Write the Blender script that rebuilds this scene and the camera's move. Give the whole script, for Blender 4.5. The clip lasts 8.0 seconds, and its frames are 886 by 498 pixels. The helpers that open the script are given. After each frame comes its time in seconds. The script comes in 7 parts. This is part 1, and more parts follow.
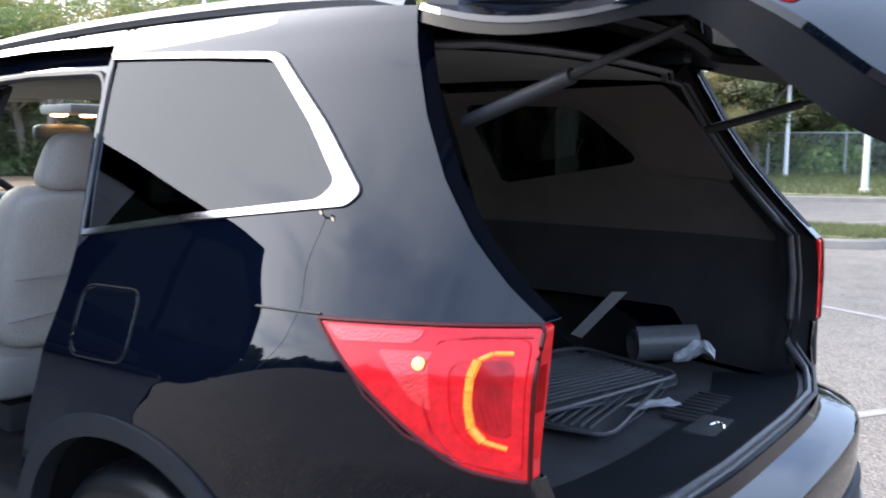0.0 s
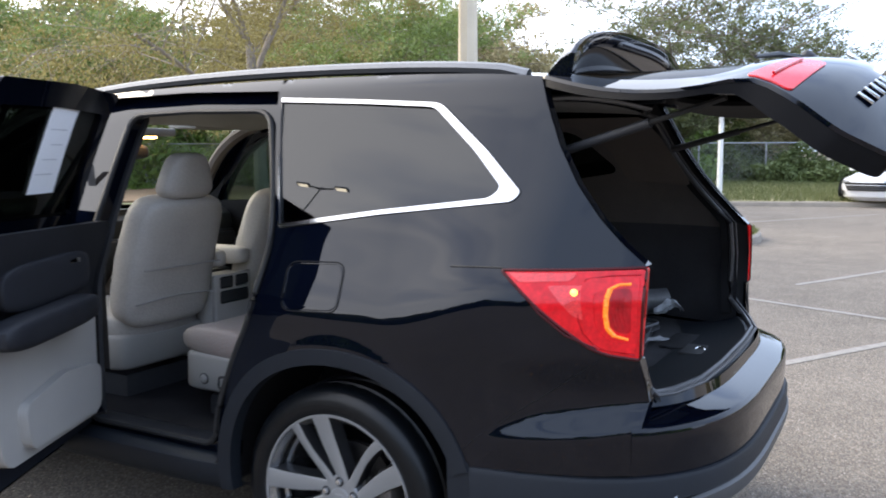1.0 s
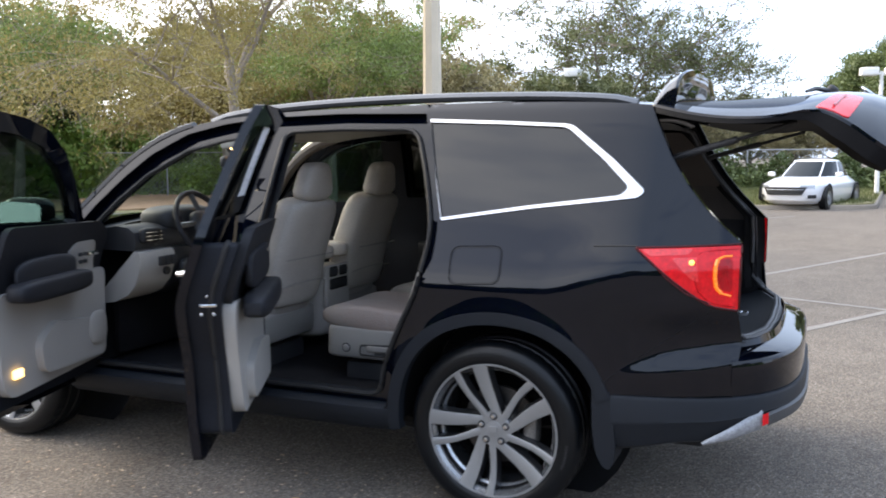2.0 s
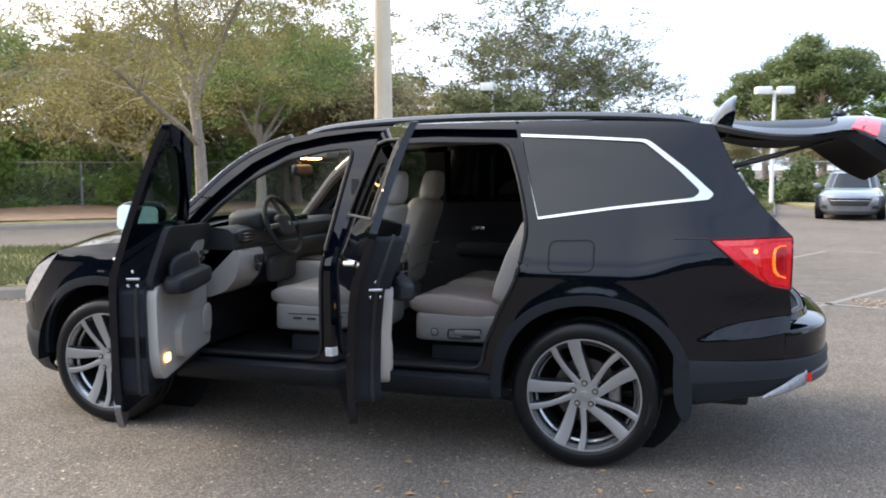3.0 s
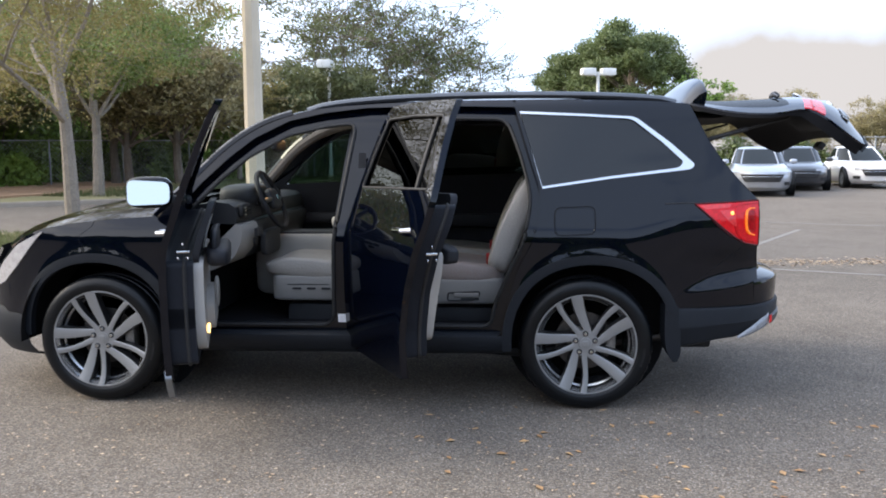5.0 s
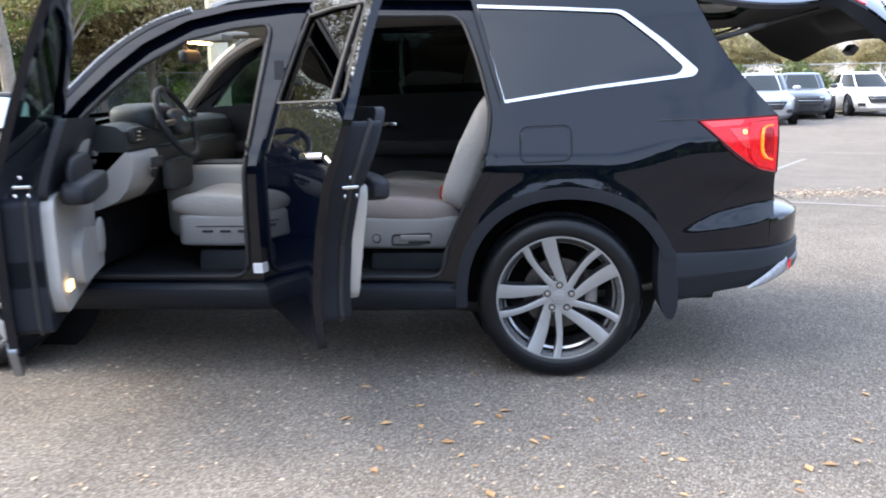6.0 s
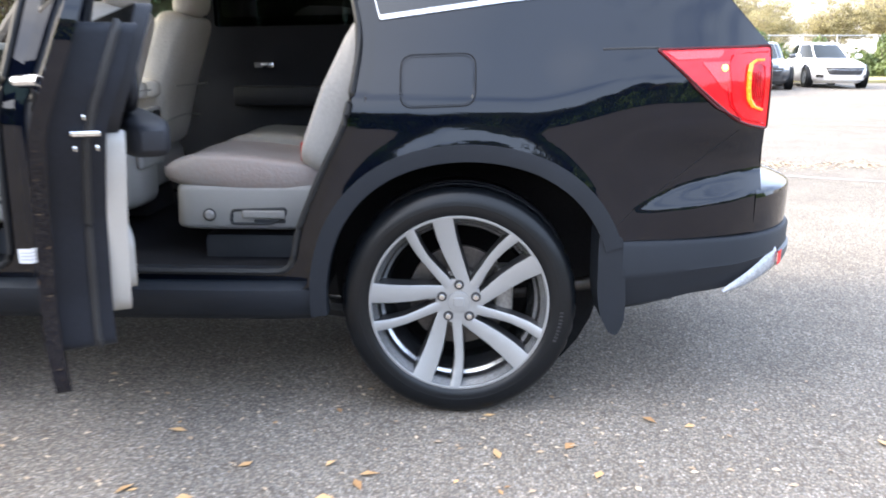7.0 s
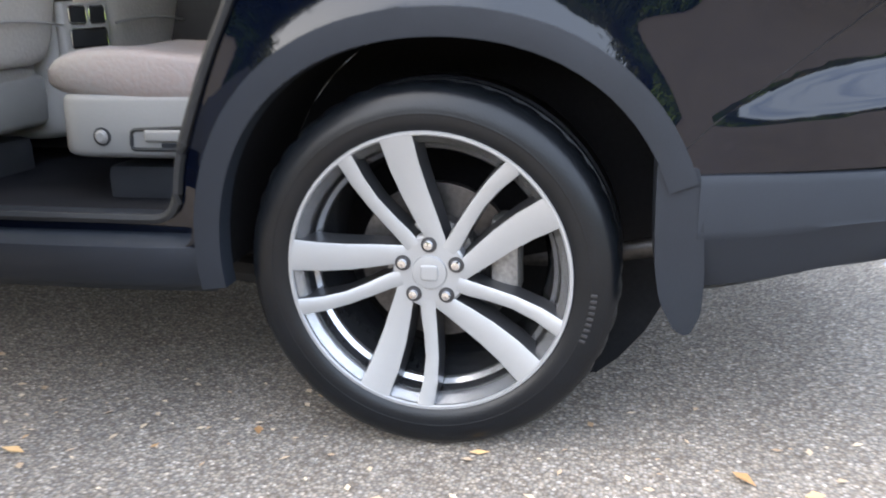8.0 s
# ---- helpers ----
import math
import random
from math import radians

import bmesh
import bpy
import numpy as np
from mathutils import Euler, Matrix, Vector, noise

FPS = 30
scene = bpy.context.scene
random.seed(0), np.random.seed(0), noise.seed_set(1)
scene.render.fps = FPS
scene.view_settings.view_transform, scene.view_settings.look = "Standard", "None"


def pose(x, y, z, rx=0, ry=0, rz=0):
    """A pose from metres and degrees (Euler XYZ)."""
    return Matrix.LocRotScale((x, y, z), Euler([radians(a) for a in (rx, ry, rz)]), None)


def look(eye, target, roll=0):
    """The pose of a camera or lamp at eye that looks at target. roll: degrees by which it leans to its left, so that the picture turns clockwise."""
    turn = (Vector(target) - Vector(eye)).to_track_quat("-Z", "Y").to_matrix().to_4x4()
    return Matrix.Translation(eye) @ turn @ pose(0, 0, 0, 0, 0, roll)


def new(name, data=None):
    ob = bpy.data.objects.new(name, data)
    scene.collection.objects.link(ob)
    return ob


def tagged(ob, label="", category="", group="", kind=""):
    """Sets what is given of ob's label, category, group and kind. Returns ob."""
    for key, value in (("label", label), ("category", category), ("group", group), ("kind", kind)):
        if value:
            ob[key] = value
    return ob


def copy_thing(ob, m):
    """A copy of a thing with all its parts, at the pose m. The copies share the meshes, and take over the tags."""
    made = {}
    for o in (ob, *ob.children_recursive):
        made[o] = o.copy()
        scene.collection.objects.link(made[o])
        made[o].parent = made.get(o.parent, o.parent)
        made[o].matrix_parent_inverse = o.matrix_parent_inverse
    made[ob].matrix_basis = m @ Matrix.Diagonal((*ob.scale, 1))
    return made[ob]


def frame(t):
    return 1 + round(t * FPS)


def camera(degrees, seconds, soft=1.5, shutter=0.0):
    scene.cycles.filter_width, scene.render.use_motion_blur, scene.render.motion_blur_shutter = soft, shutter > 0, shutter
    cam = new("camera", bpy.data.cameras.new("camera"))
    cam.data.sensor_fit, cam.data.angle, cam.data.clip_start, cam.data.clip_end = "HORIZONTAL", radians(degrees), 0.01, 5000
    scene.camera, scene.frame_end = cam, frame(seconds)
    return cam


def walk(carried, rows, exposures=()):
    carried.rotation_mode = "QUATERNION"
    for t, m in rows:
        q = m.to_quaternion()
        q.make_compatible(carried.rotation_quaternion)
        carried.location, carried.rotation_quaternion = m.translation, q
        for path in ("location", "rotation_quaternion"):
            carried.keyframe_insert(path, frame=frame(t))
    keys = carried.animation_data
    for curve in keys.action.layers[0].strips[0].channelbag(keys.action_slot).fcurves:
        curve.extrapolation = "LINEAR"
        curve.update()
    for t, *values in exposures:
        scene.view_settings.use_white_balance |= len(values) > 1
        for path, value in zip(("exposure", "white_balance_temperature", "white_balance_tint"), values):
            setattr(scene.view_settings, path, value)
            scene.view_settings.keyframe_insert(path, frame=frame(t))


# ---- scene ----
cam = camera(54.6, 8.0, soft=1.8, shutter=0.35)
PATH = [
    (0, (1.648, -1.929, 1.464), (0.419, -0.37, 1.216), 0.1),
    (0.5, (1.677, -2.476, 1.487), (0.601, -0.807, 1.248), -0.1),
    (1, (1.606, -3.081, 1.492), (0.632, -1.348, 1.268), -0.2),
    (1.5, (1.468, -3.658, 1.503), (0.608, -1.866, 1.286), -0.4),
    (2, (1.226, -4.2, 1.503), (0.422, -2.38, 1.296), -0.4),
    (2.2, (1.096, -4.395, 1.515), (0.324, -2.561, 1.318), -0.4),
    (3.3, (0.324, -5.431, 1.488), (-0.168, -3.501, 1.307), -0.1),
    (3.5, (0.159, -5.626, 1.498), (-0.273, -3.681, 1.319), -0.1),
    (4, (-0.19, -5.962, 1.511), (-0.5, -3.994, 1.343), -0.2),
    (5.3, (-0.407, -5.463, 1.439), (-0.561, -3.486, 1.183), -0.4),
    (5.5, (-0.403, -5.256, 1.4), (-0.574, -3.282, 1.126), -0.5),
    (6, (-0.223, -4.722, 1.347), (-0.379, -2.765, 0.963), -0.9),
    (6.5, (-0.107, -4.153, 1.243), (-0.192, -2.192, 0.859), -0.2),
    (7, (0.02, -3.544, 1.163), (-0.033, -1.597, 0.709), 0.3),
    (7.5, (0.21, -3.007, 1.02), (0.018, -1.073, 0.549), 0.5),
    (8, (0.364, -2.498, 0.889), (-0.034, -0.617, 0.339), -1.3),
]
EXPOSURES = [(0.0, 1.96, 6750, 10), (0.5, 1.84, 6900, 10), (1.0, 1.44, 7300, 10), (2.0, 1.33, 7550, 10), (3.5, 1.14, 7600, 10), (4.0, 0.96, 7600, 10), (5.5, 1.27, 7120, 10), (6.0, 1.92, 7070, 10), (6.5, 2.45, 7220, 10), (7.0, 2.57, 7470, 10), (7.5, 2.84, 7870, 10), (8.0, 2.98, 8120, 10)]
walk(cam, [(t, look(eye, target, roll)) for t, eye, target, roll in PATH], EXPOSURES)

# ---- light: a bright overcast evening sky and a weak, wide sun ----
SUN_AZ, SUN_EL = 178.0, 30.0
BANK_AZ, GLOW_AZ = 50.0, 182.0
world = bpy.data.worlds.new("world")
scene.world = world
world.use_nodes = True
wn, wl = world.node_tree.nodes, world.node_tree.links
wn.clear()
w_out, w_bg = wn.new("ShaderNodeOutputWorld"), wn.new("ShaderNodeBackground")
w_sky, w_tex, w_map, w_noise = wn.new("ShaderNodeTexSky"), wn.new("ShaderNodeTexCoord"), wn.new("ShaderNodeMapping"), wn.new("ShaderNodeTexNoise")
w_sky.sky_type, w_sky.sun_disc = "NISHITA", False
w_sky.sun_elevation, w_sky.sun_rotation = radians(SUN_EL), radians(90 - SUN_AZ)
w_map.inputs["Scale"].default_value = (1.0, 1.0, 3.4)
w_noise.inputs["Scale"].default_value, w_noise.inputs["Detail"].default_value = 1.7, 6.0
w_ramp = wn.new("ShaderNodeValToRGB")
w_ramp.color_ramp.elements[0].position, w_ramp.color_ramp.elements[0].color = 0.37, (0.60, 0.64, 0.73, 1)
w_ramp.color_ramp.elements[1].position, w_ramp.color_ramp.elements[1].color = 0.50, (1.0, 0.985, 0.97, 1)
w_gain = wn.new("ShaderNodeMix")
w_gain.data_type, w_gain.blend_type = "RGBA", "MULTIPLY"
w_gain.inputs[0].default_value = 1.0
w_gain.inputs[7].default_value = (12.0, 12.0, 12.4, 1)
w_mix = wn.new("ShaderNodeMix")
w_mix.data_type = "RGBA"
w_mix.inputs[0].default_value = 0.86
w_dot = wn.new("ShaderNodeVectorMath")
w_dot.operation = "DOT_PRODUCT"
w_dot.inputs[1].default_value = (math.cos(radians(GLOW_AZ)), math.sin(radians(GLOW_AZ)), 0.3)
w_glow = wn.new("ShaderNodeValToRGB")
w_glow.color_ramp.elements[0].position, w_glow.color_ramp.elements[0].color = 0.59, (0.40, 0.54, 0.80, 1)
w_glow.color_ramp.elements[1].position, w_glow.color_ramp.elements[1].color = 0.95, (1.36, 1.45, 1.62, 1)
w_half = wn.new("ShaderNodeMath")
w_half.operation = "MULTIPLY_ADD"
w_half.inputs[1].default_value, w_half.inputs[2].default_value = 0.5, 0.5
w_tint = wn.new("ShaderNodeMix")
w_tint.data_type, w_tint.blend_type = "RGBA", "MULTIPLY"
w_tint.inputs[0].default_value = 1.0
wl.new(w_tex.outputs["Generated"], w_dot.inputs[0])
wl.new(w_dot.outputs["Value"], w_half.inputs[0])
wl.new(w_half.outputs[0], w_glow.inputs["Fac"])
wl.new(w_glow.outputs["Color"], w_tint.inputs[6])
wl.new(w_ramp.outputs["Color"], w_tint.inputs[7])
wl.new(w_tex.outputs["Generated"], w_map.inputs["Vector"])
wl.new(w_map.outputs["Vector"], w_noise.inputs["Vector"])
wl.new(w_noise.outputs["Fac"], w_ramp.inputs["Fac"])
wl.new(w_tint.outputs[2], w_gain.inputs[6])
wl.new(w_sky.outputs["Color"], w_mix.inputs[6])
wl.new(w_gain.outputs[2], w_mix.inputs[7])
# a grey-violet bank of cloud low over the far side of the lot
w_az, w_sep, w_edge, w_low, w_mul, w_bank = wn.new("ShaderNodeVectorMath"), wn.new("ShaderNodeSeparateXYZ"), wn.new("ShaderNodeMapRange"), wn.new("ShaderNodeMapRange"), wn.new("ShaderNodeMath"), wn.new("ShaderNodeMix")
w_az.operation = "DOT_PRODUCT"
w_az.inputs[1].default_value = (math.cos(radians(BANK_AZ)), math.sin(radians(BANK_AZ)), 0.0)
w_wob = wn.new("ShaderNodeTexNoise")
w_wob.inputs["Scale"].default_value, w_wob.inputs["Detail"].default_value = 9.0, 5.0
w_sum = wn.new("ShaderNodeMath")
w_sum.operation, w_sum.inputs[1].default_value = "MULTIPLY_ADD", 0.07
wl.new(w_tex.outputs["Generated"], w_az.inputs[0])
wl.new(w_tex.outputs["Generated"], w_sep.inputs[0])
wl.new(w_tex.outputs["Generated"], w_wob.inputs["Vector"])
wl.new(w_wob.outputs["Fac"], w_sum.inputs[0])
wl.new(w_sep.outputs["Z"], w_sum.inputs[2])
w_low.inputs["From Min"].default_value, w_low.inputs["From Max"].default_value = 0.172, 0.138
wl.new(w_sum.outputs[0], w_low.inputs["Value"])
w_edge.inputs["From Min"].default_value, w_edge.inputs["From Max"].default_value = 0.905, 0.935
w_fray = wn.new("ShaderNodeMath")
w_fray.operation, w_fray.inputs[1].default_value = "MULTIPLY_ADD", 0.10
wl.new(w_wob.outputs["Fac"], w_fray.inputs[0])
wl.new(w_az.outputs["Value"], w_fray.inputs[2])
wl.new(w_fray.outputs[0], w_edge.inputs["Value"])
w_mul.operation = "MULTIPLY"
wl.new(w_low.outputs["Result"], w_mul.inputs[0])
wl.new(w_edge.outputs["Result"], w_mul.inputs[1])
w_bank.data_type = "RGBA"
w_bank.inputs[7].default_value = (2.95, 3.0, 3.3, 1)
wl.new(w_mul.outputs[0], w_bank.inputs[0])
wl.new(w_mix.outputs[2], w_bank.inputs[6])
wl.new(w_bank.outputs[2], w_bg.inputs["Color"])
w_bg.inputs["Strength"].default_value = 0.12
wl.new(w_bg.outputs["Background"], w_out.inputs["Surface"])

sun = new("sun", bpy.data.lights.new("sun", "SUN"))
sun.data.energy, sun.data.angle, sun.data.color = 1.5, radians(24), (1.0, 0.93, 0.82)
sa, se = radians(SUN_AZ), radians(SUN_EL)
sun.matrix_world = look((30 * math.cos(sa) * math.cos(se), 30 * math.sin(sa) * math.cos(se), 30 * math.sin(se)), (0, 0, 0))


# ---- materials ----
def mat(name, color, rough=0.5, metal=0.0, var=0.15, scale=6.0, bump=0.0, bscale=80.0, coat=0.0, spec=0.5, island=0.0, rnd=0.0, emit=0.0, translucent=0.0, dirt=None, cr=0.03, ior=1.5):
    m = bpy.data.materials.new(name)
    m.use_nodes = True
    n, l = m.node_tree.nodes, m.node_tree.links
    p = n["Principled BSDF"]
    tc = n.new("ShaderNodeTexCoord")
    big, fine = n.new("ShaderNodeTexNoise"), n.new("ShaderNodeTexNoise")
    big.inputs["Scale"].default_value, big.inputs["Detail"].default_value = scale, 5
    fine.inputs["Scale"].default_value, fine.inputs["Detail"].default_value = bscale, 3
    l.new(tc.outputs["Object"], big.inputs["Vector"])
    l.new(tc.outputs["Object"], fine.inputs["Vector"])
    add = n.new("ShaderNodeMath")
    add.operation = "ADD"
    l.new(big.outputs["Fac"], add.inputs[0])
    l.new(fine.outputs["Fac"], add.inputs[1])
    last = add
    if island or rnd:
        src = n.new("ShaderNodeNewGeometry") if island else n.new("ShaderNodeObjectInfo")
        k = n.new("ShaderNodeMath")
        k.operation = "MULTIPLY_ADD"
        k.inputs[1].default_value = 2.0 * (island or rnd)
        l.new(src.outputs["Random Per Island" if island else "Random"], k.inputs[0])
        l.new(add.outputs[0], k.inputs[2])
        last = k
    mr = n.new("ShaderNodeMapRange")
    mr.inputs["From Min"].default_value, mr.inputs["From Max"].default_value = 0.6, 1.4 + 2.0 * (island or rnd)
    l.new(last.outputs[0], mr.inputs["Value"])
    mix = n.new("ShaderNodeMix")
    mix.data_type = "RGBA"
    lo = [c * (1 - var) for c in color]
    hi = [min(1, c * (1 + var)) for c in color] if dirt is None else list(dirt)
    mix.inputs[6].default_value, mix.inputs[7].default_value = (*lo, 1), (*hi, 1)
    l.new(mr.outputs["Result"], mix.inputs[0])
    l.new(mix.outputs[2], p.inputs["Base Color"])
    p.inputs["Roughness"].default_value, p.inputs["Metallic"].default_value = rough, metal
    p.inputs["Specular IOR Level"].default_value = spec
    if coat:
        p.inputs["Coat Weight"].default_value, p.inputs["Coat Roughness"].default_value = coat, cr
        p.inputs["Coat IOR"].default_value = ior
    if bump:
        b = n.new("ShaderNodeBump")
        b.inputs["Strength"].default_value, b.inputs["Distance"].default_value = bump, 0.004
        l.new(fine.outputs["Fac"], b.inputs["Height"])
        l.new(b.outputs["Normal"], p.inputs["Normal"])
    if emit:
        p.inputs["Emission Color"].default_value, p.inputs["Emission Strength"].default_value = (*color, 1), emit
    if translucent:
        t, ms = n.new("ShaderNodeBsdfTranslucent"), n.new("ShaderNodeMixShader")
        ms.inputs[0].default_value = translucent
        l.new(mix.outputs[2], t.inputs["Color"])
        l.new(p.outputs[0], ms.inputs[1])
        l.new(t.outputs[0], ms.inputs[2])
        l.new(ms.outputs[0], n["Material Output"].inputs["Surface"])
    return m


def glass(name, tint):
    """Thin glass: tinted see-through, with gloss that grows towards a grazing view."""
    m = bpy.data.materials.new(name)
    m.use_nodes = True
    n, l = m.node_tree.nodes, m.node_tree.links
    n.remove(n["Principled BSDF"])
    t, g, f, ms = n.new("ShaderNodeBsdfTransparent"), n.new("ShaderNodeBsdfGlossy"), n.new("ShaderNodeLayerWeight"), n.new("ShaderNodeMixShader")
    t.inputs["Color"].default_value = (*tint, 1)
    g.inputs["Roughness"].default_value = 0.01
    f.inputs["Blend"].default_value = 0.5
    pw, ma = n.new("ShaderNodeMath"), n.new("ShaderNodeMath")
    pw.operation, ma.operation = "POWER", "MULTIPLY_ADD"
    pw.inputs[1].default_value = 5.0
    ma.inputs[1].default_value, ma.inputs[2].default_value = 0.32, 0.058
    l.new(f.outputs["Facing"], pw.inputs[0])
    l.new(pw.outputs[0], ma.inputs[0])
    l.new(ma.outputs[0], ms.inputs[0])
    l.new(t.outputs[0], ms.inputs[1])
    l.new(g.outputs[0], ms.inputs[2])
    l.new(ms.outputs[0], n["Material Output"].inputs["Surface"])
    return m


PAINT = mat("black_paint", (0.0010, 0.0020, 0.0056), 0.4, var=0.2, coat=1.0, spec=0.0, cr=0.005, ior=1.43)
DARKGREY = mat("dark_grey_plastic", (0.06, 0.062, 0.066), 0.45, var=0.15, bump=0.1, bscale=300)
CLAD = mat("grained_plastic", (0.009, 0.012, 0.017), 0.55, var=0.2, bump=0.12, bscale=420, spec=0.27)
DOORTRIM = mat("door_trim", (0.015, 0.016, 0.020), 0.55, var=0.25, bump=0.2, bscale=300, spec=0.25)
RAILMETAL = mat("rail_metal", (0.13, 0.136, 0.146), 0.36, metal=1.0, var=0.08)
TRIM = mat("black_trim", (0.030, 0.031, 0.035), 0.55, var=0.25, bump=0.2, bscale=300, spec=0.35)
JAMB = mat("jamb_paint", (0.012, 0.014, 0.019), 0.45, var=0.2, spec=0.15)
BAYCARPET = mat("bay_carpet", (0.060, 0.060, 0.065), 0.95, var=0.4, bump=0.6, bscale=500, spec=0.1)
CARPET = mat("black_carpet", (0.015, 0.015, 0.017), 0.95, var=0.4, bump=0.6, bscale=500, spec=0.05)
MATRUBBER = mat("mat_rubber", (0.07, 0.073, 0.08), 0.38, var=0.3, bump=0.2, bscale=120, spec=0.5)
RUBBER = mat("rubber", (0.016, 0.016, 0.017), 0.62, var=0.3, bump=0.15, bscale=150, spec=0.4)
TYRE = mat("tyre_rubber", (0.0035, 0.0045, 0.006), 0.33, var=0.35, scale=14, bump=0.10, bscale=200, spec=0.28)
CHROME = mat("chrome", (0.66, 0.67, 0.69), 0.10, metal=1.0, var=0.04)
SATIN = mat("satin_aluminium", (0.225, 0.235, 0.25), 0.36, metal=1.0, var=0.06)
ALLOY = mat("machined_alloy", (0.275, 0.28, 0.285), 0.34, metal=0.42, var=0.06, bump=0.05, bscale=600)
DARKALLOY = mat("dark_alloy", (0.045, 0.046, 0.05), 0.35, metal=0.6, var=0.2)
BARREL = mat("rim_barrel", (0.024, 0.025, 0.027), 0.15, metal=0.3, var=0.25)
RIMSTEP = mat("rim_step", (0.42, 0.425, 0.435), 0.22, metal=0.85, var=0.2)
STEEL = mat("brake_steel", (0.085, 0.08, 0.078), 0.4, metal=0.8, var=0.35, scale=20)
LEATHER = mat("grey_leather", (0.47, 0.437, 0.40), 0.52, var=0.10, scale=7, bump=0.55, bscale=95, spec=0.4)
GREYTRIM = mat("grey_plastic", (0.36, 0.342, 0.32), 0.55, var=0.06, bump=0.2, bscale=350, spec=0.4)
HEADLINER = mat("headliner", (0.26, 0.25, 0.24), 0.95, var=0.1, bump=0.3, bscale=400, spec=0.1)
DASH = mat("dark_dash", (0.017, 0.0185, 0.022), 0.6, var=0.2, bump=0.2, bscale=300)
REDLENS = mat("red_lens", (0.50, 0.006, 0.012), 0.25, var=0.35, scale=30, coat=0.45, spec=0.2, emit=0.13)
REDDARK = mat("red_inner", (0.30, 0.003, 0.008), 0.25, var=0.35, scale=30, bump=0.25, bscale=60, coat=0.4, spec=0.2, emit=0.14)
AMBERLED = mat("amber_led", (0.90, 0.20, 0.02), 0.3, var=0.5, scale=90, emit=0.28)
AMBERBULB = mat("amber_bulb", (1.0, 0.42, 0.10), 0.3, var=0.0, emit=1.5)
REDBRIGHT = mat("red_reflector", (0.56, 0.014, 0.018), 0.3, var=0.4, scale=60, bump=0.6, bscale=220, coat=0.8, emit=0.11)
REDEDGE = mat("red_rim", (0.06, 0.002, 0.003), 0.3, var=0.3, coat=0.15, spec=0.2)
MAPLAMP = mat("map_lamp", (1.0, 0.55, 0.22), 0.3, var=0.0, emit=9.0)
DOORLAMP = mat("door_lamp", (1.0, 0.66, 0.26), 0.3, var=0.0, emit=1.6)
CLEARLENS = mat("clear_lens", (0.42, 0.43, 0.45), 0.16, metal=0.25, var=0.2, scale=40, coat=1.0)
BUMPERLENS = mat("bumper_lens", (0.24, 0.25, 0.27), 0.2, var=0.35, scale=50, bump=0.4, bscale=150, coat=1.0)
HEADLENS = mat("headlamp_lens", (0.40, 0.38, 0.375), 0.14, var=0.25, scale=25, coat=1.0)
PRIVACY = glass("privacy_glass", (0.07, 0.085, 0.08))
TINTED = glass("tinted_glass", (0.34, 0.43, 0.39))
SCREEN = glass("windshield_glass", (0.80, 0.86, 0.83))
MIRROR = mat("mirror_glass", (0.64, 0.67, 0.62), 0.03, metal=1.0, var=0.0)
PAPER = mat("white_paper", (0.86, 0.86, 0.88), 0.8, var=0.03)
PRINT = mat("grey_print", (0.62, 0.62, 0.65), 0.8, var=0.2)
PLASTICBAG = mat("clear_wrap", (0.55, 0.57, 0.60), 0.15, var=0.3, scale=30, bump=0.6, bscale=60)
BUCKLE = mat("red_button", (0.45, 0.02, 0.02), 0.4)


LINING = mat("dark_lining", (0.13, 0.112, 0.105), 0.9, var=0.15, bump=0.2, bscale=300, spec=0.2)
BELT = mat("belt_webbing", (0.20, 0.195, 0.19), 0.8, var=0.2)
# grey plastic darkened to put shade on the seat's outer side
SHADEBASE = mat("shaded_plastic", (0.255, 0.245, 0.235), 0.55, var=0.06, bump=0.2, bscale=350, spec=0.35)
# the same grey leather as the backrests, with shade on the cushions in its colour
SHADETOP = mat("shaded_leather", (0.30, 0.28, 0.26), 0.52, var=0.10, scale=7, bump=0.55, bscale=95, spec=0.4)
# worn leather; shade and a brownish reflection are mixed into its colour
WORNSHADE = mat("worn_shaded_leather", (0.30, 0.28, 0.262), 0.52, var=0.05, scale=2.6, bump=0.5, bscale=95, spec=0.4, dirt=(0.285, 0.215, 0.195))
CASTIRON = mat("cast_iron", (0.20, 0.19, 0.18), 0.5, metal=0.5, var=0.4, scale=25, bump=0.3, bscale=120)
TUB = mat("wheel_liner", (0.012, 0.012, 0.013), 0.9, var=0.3, spec=0.1)


# ---- mesh helpers ----
def part(name, bm, material, parent=None, label="", smooth=True, angle=None):
    me = bpy.data.meshes.new(name)
    bm.to_mesh(me)
    bm.free()
    me.materials.append(material)
    for f in me.polygons:
        f.use_smooth = smooth
    if smooth:
        me.set_sharp_from_angle(angle=radians(angle or 38))
    ob = new(name, me)
    if parent is not None:
        ob.parent = parent
    if label:
        tagged(ob, label)
    return ob


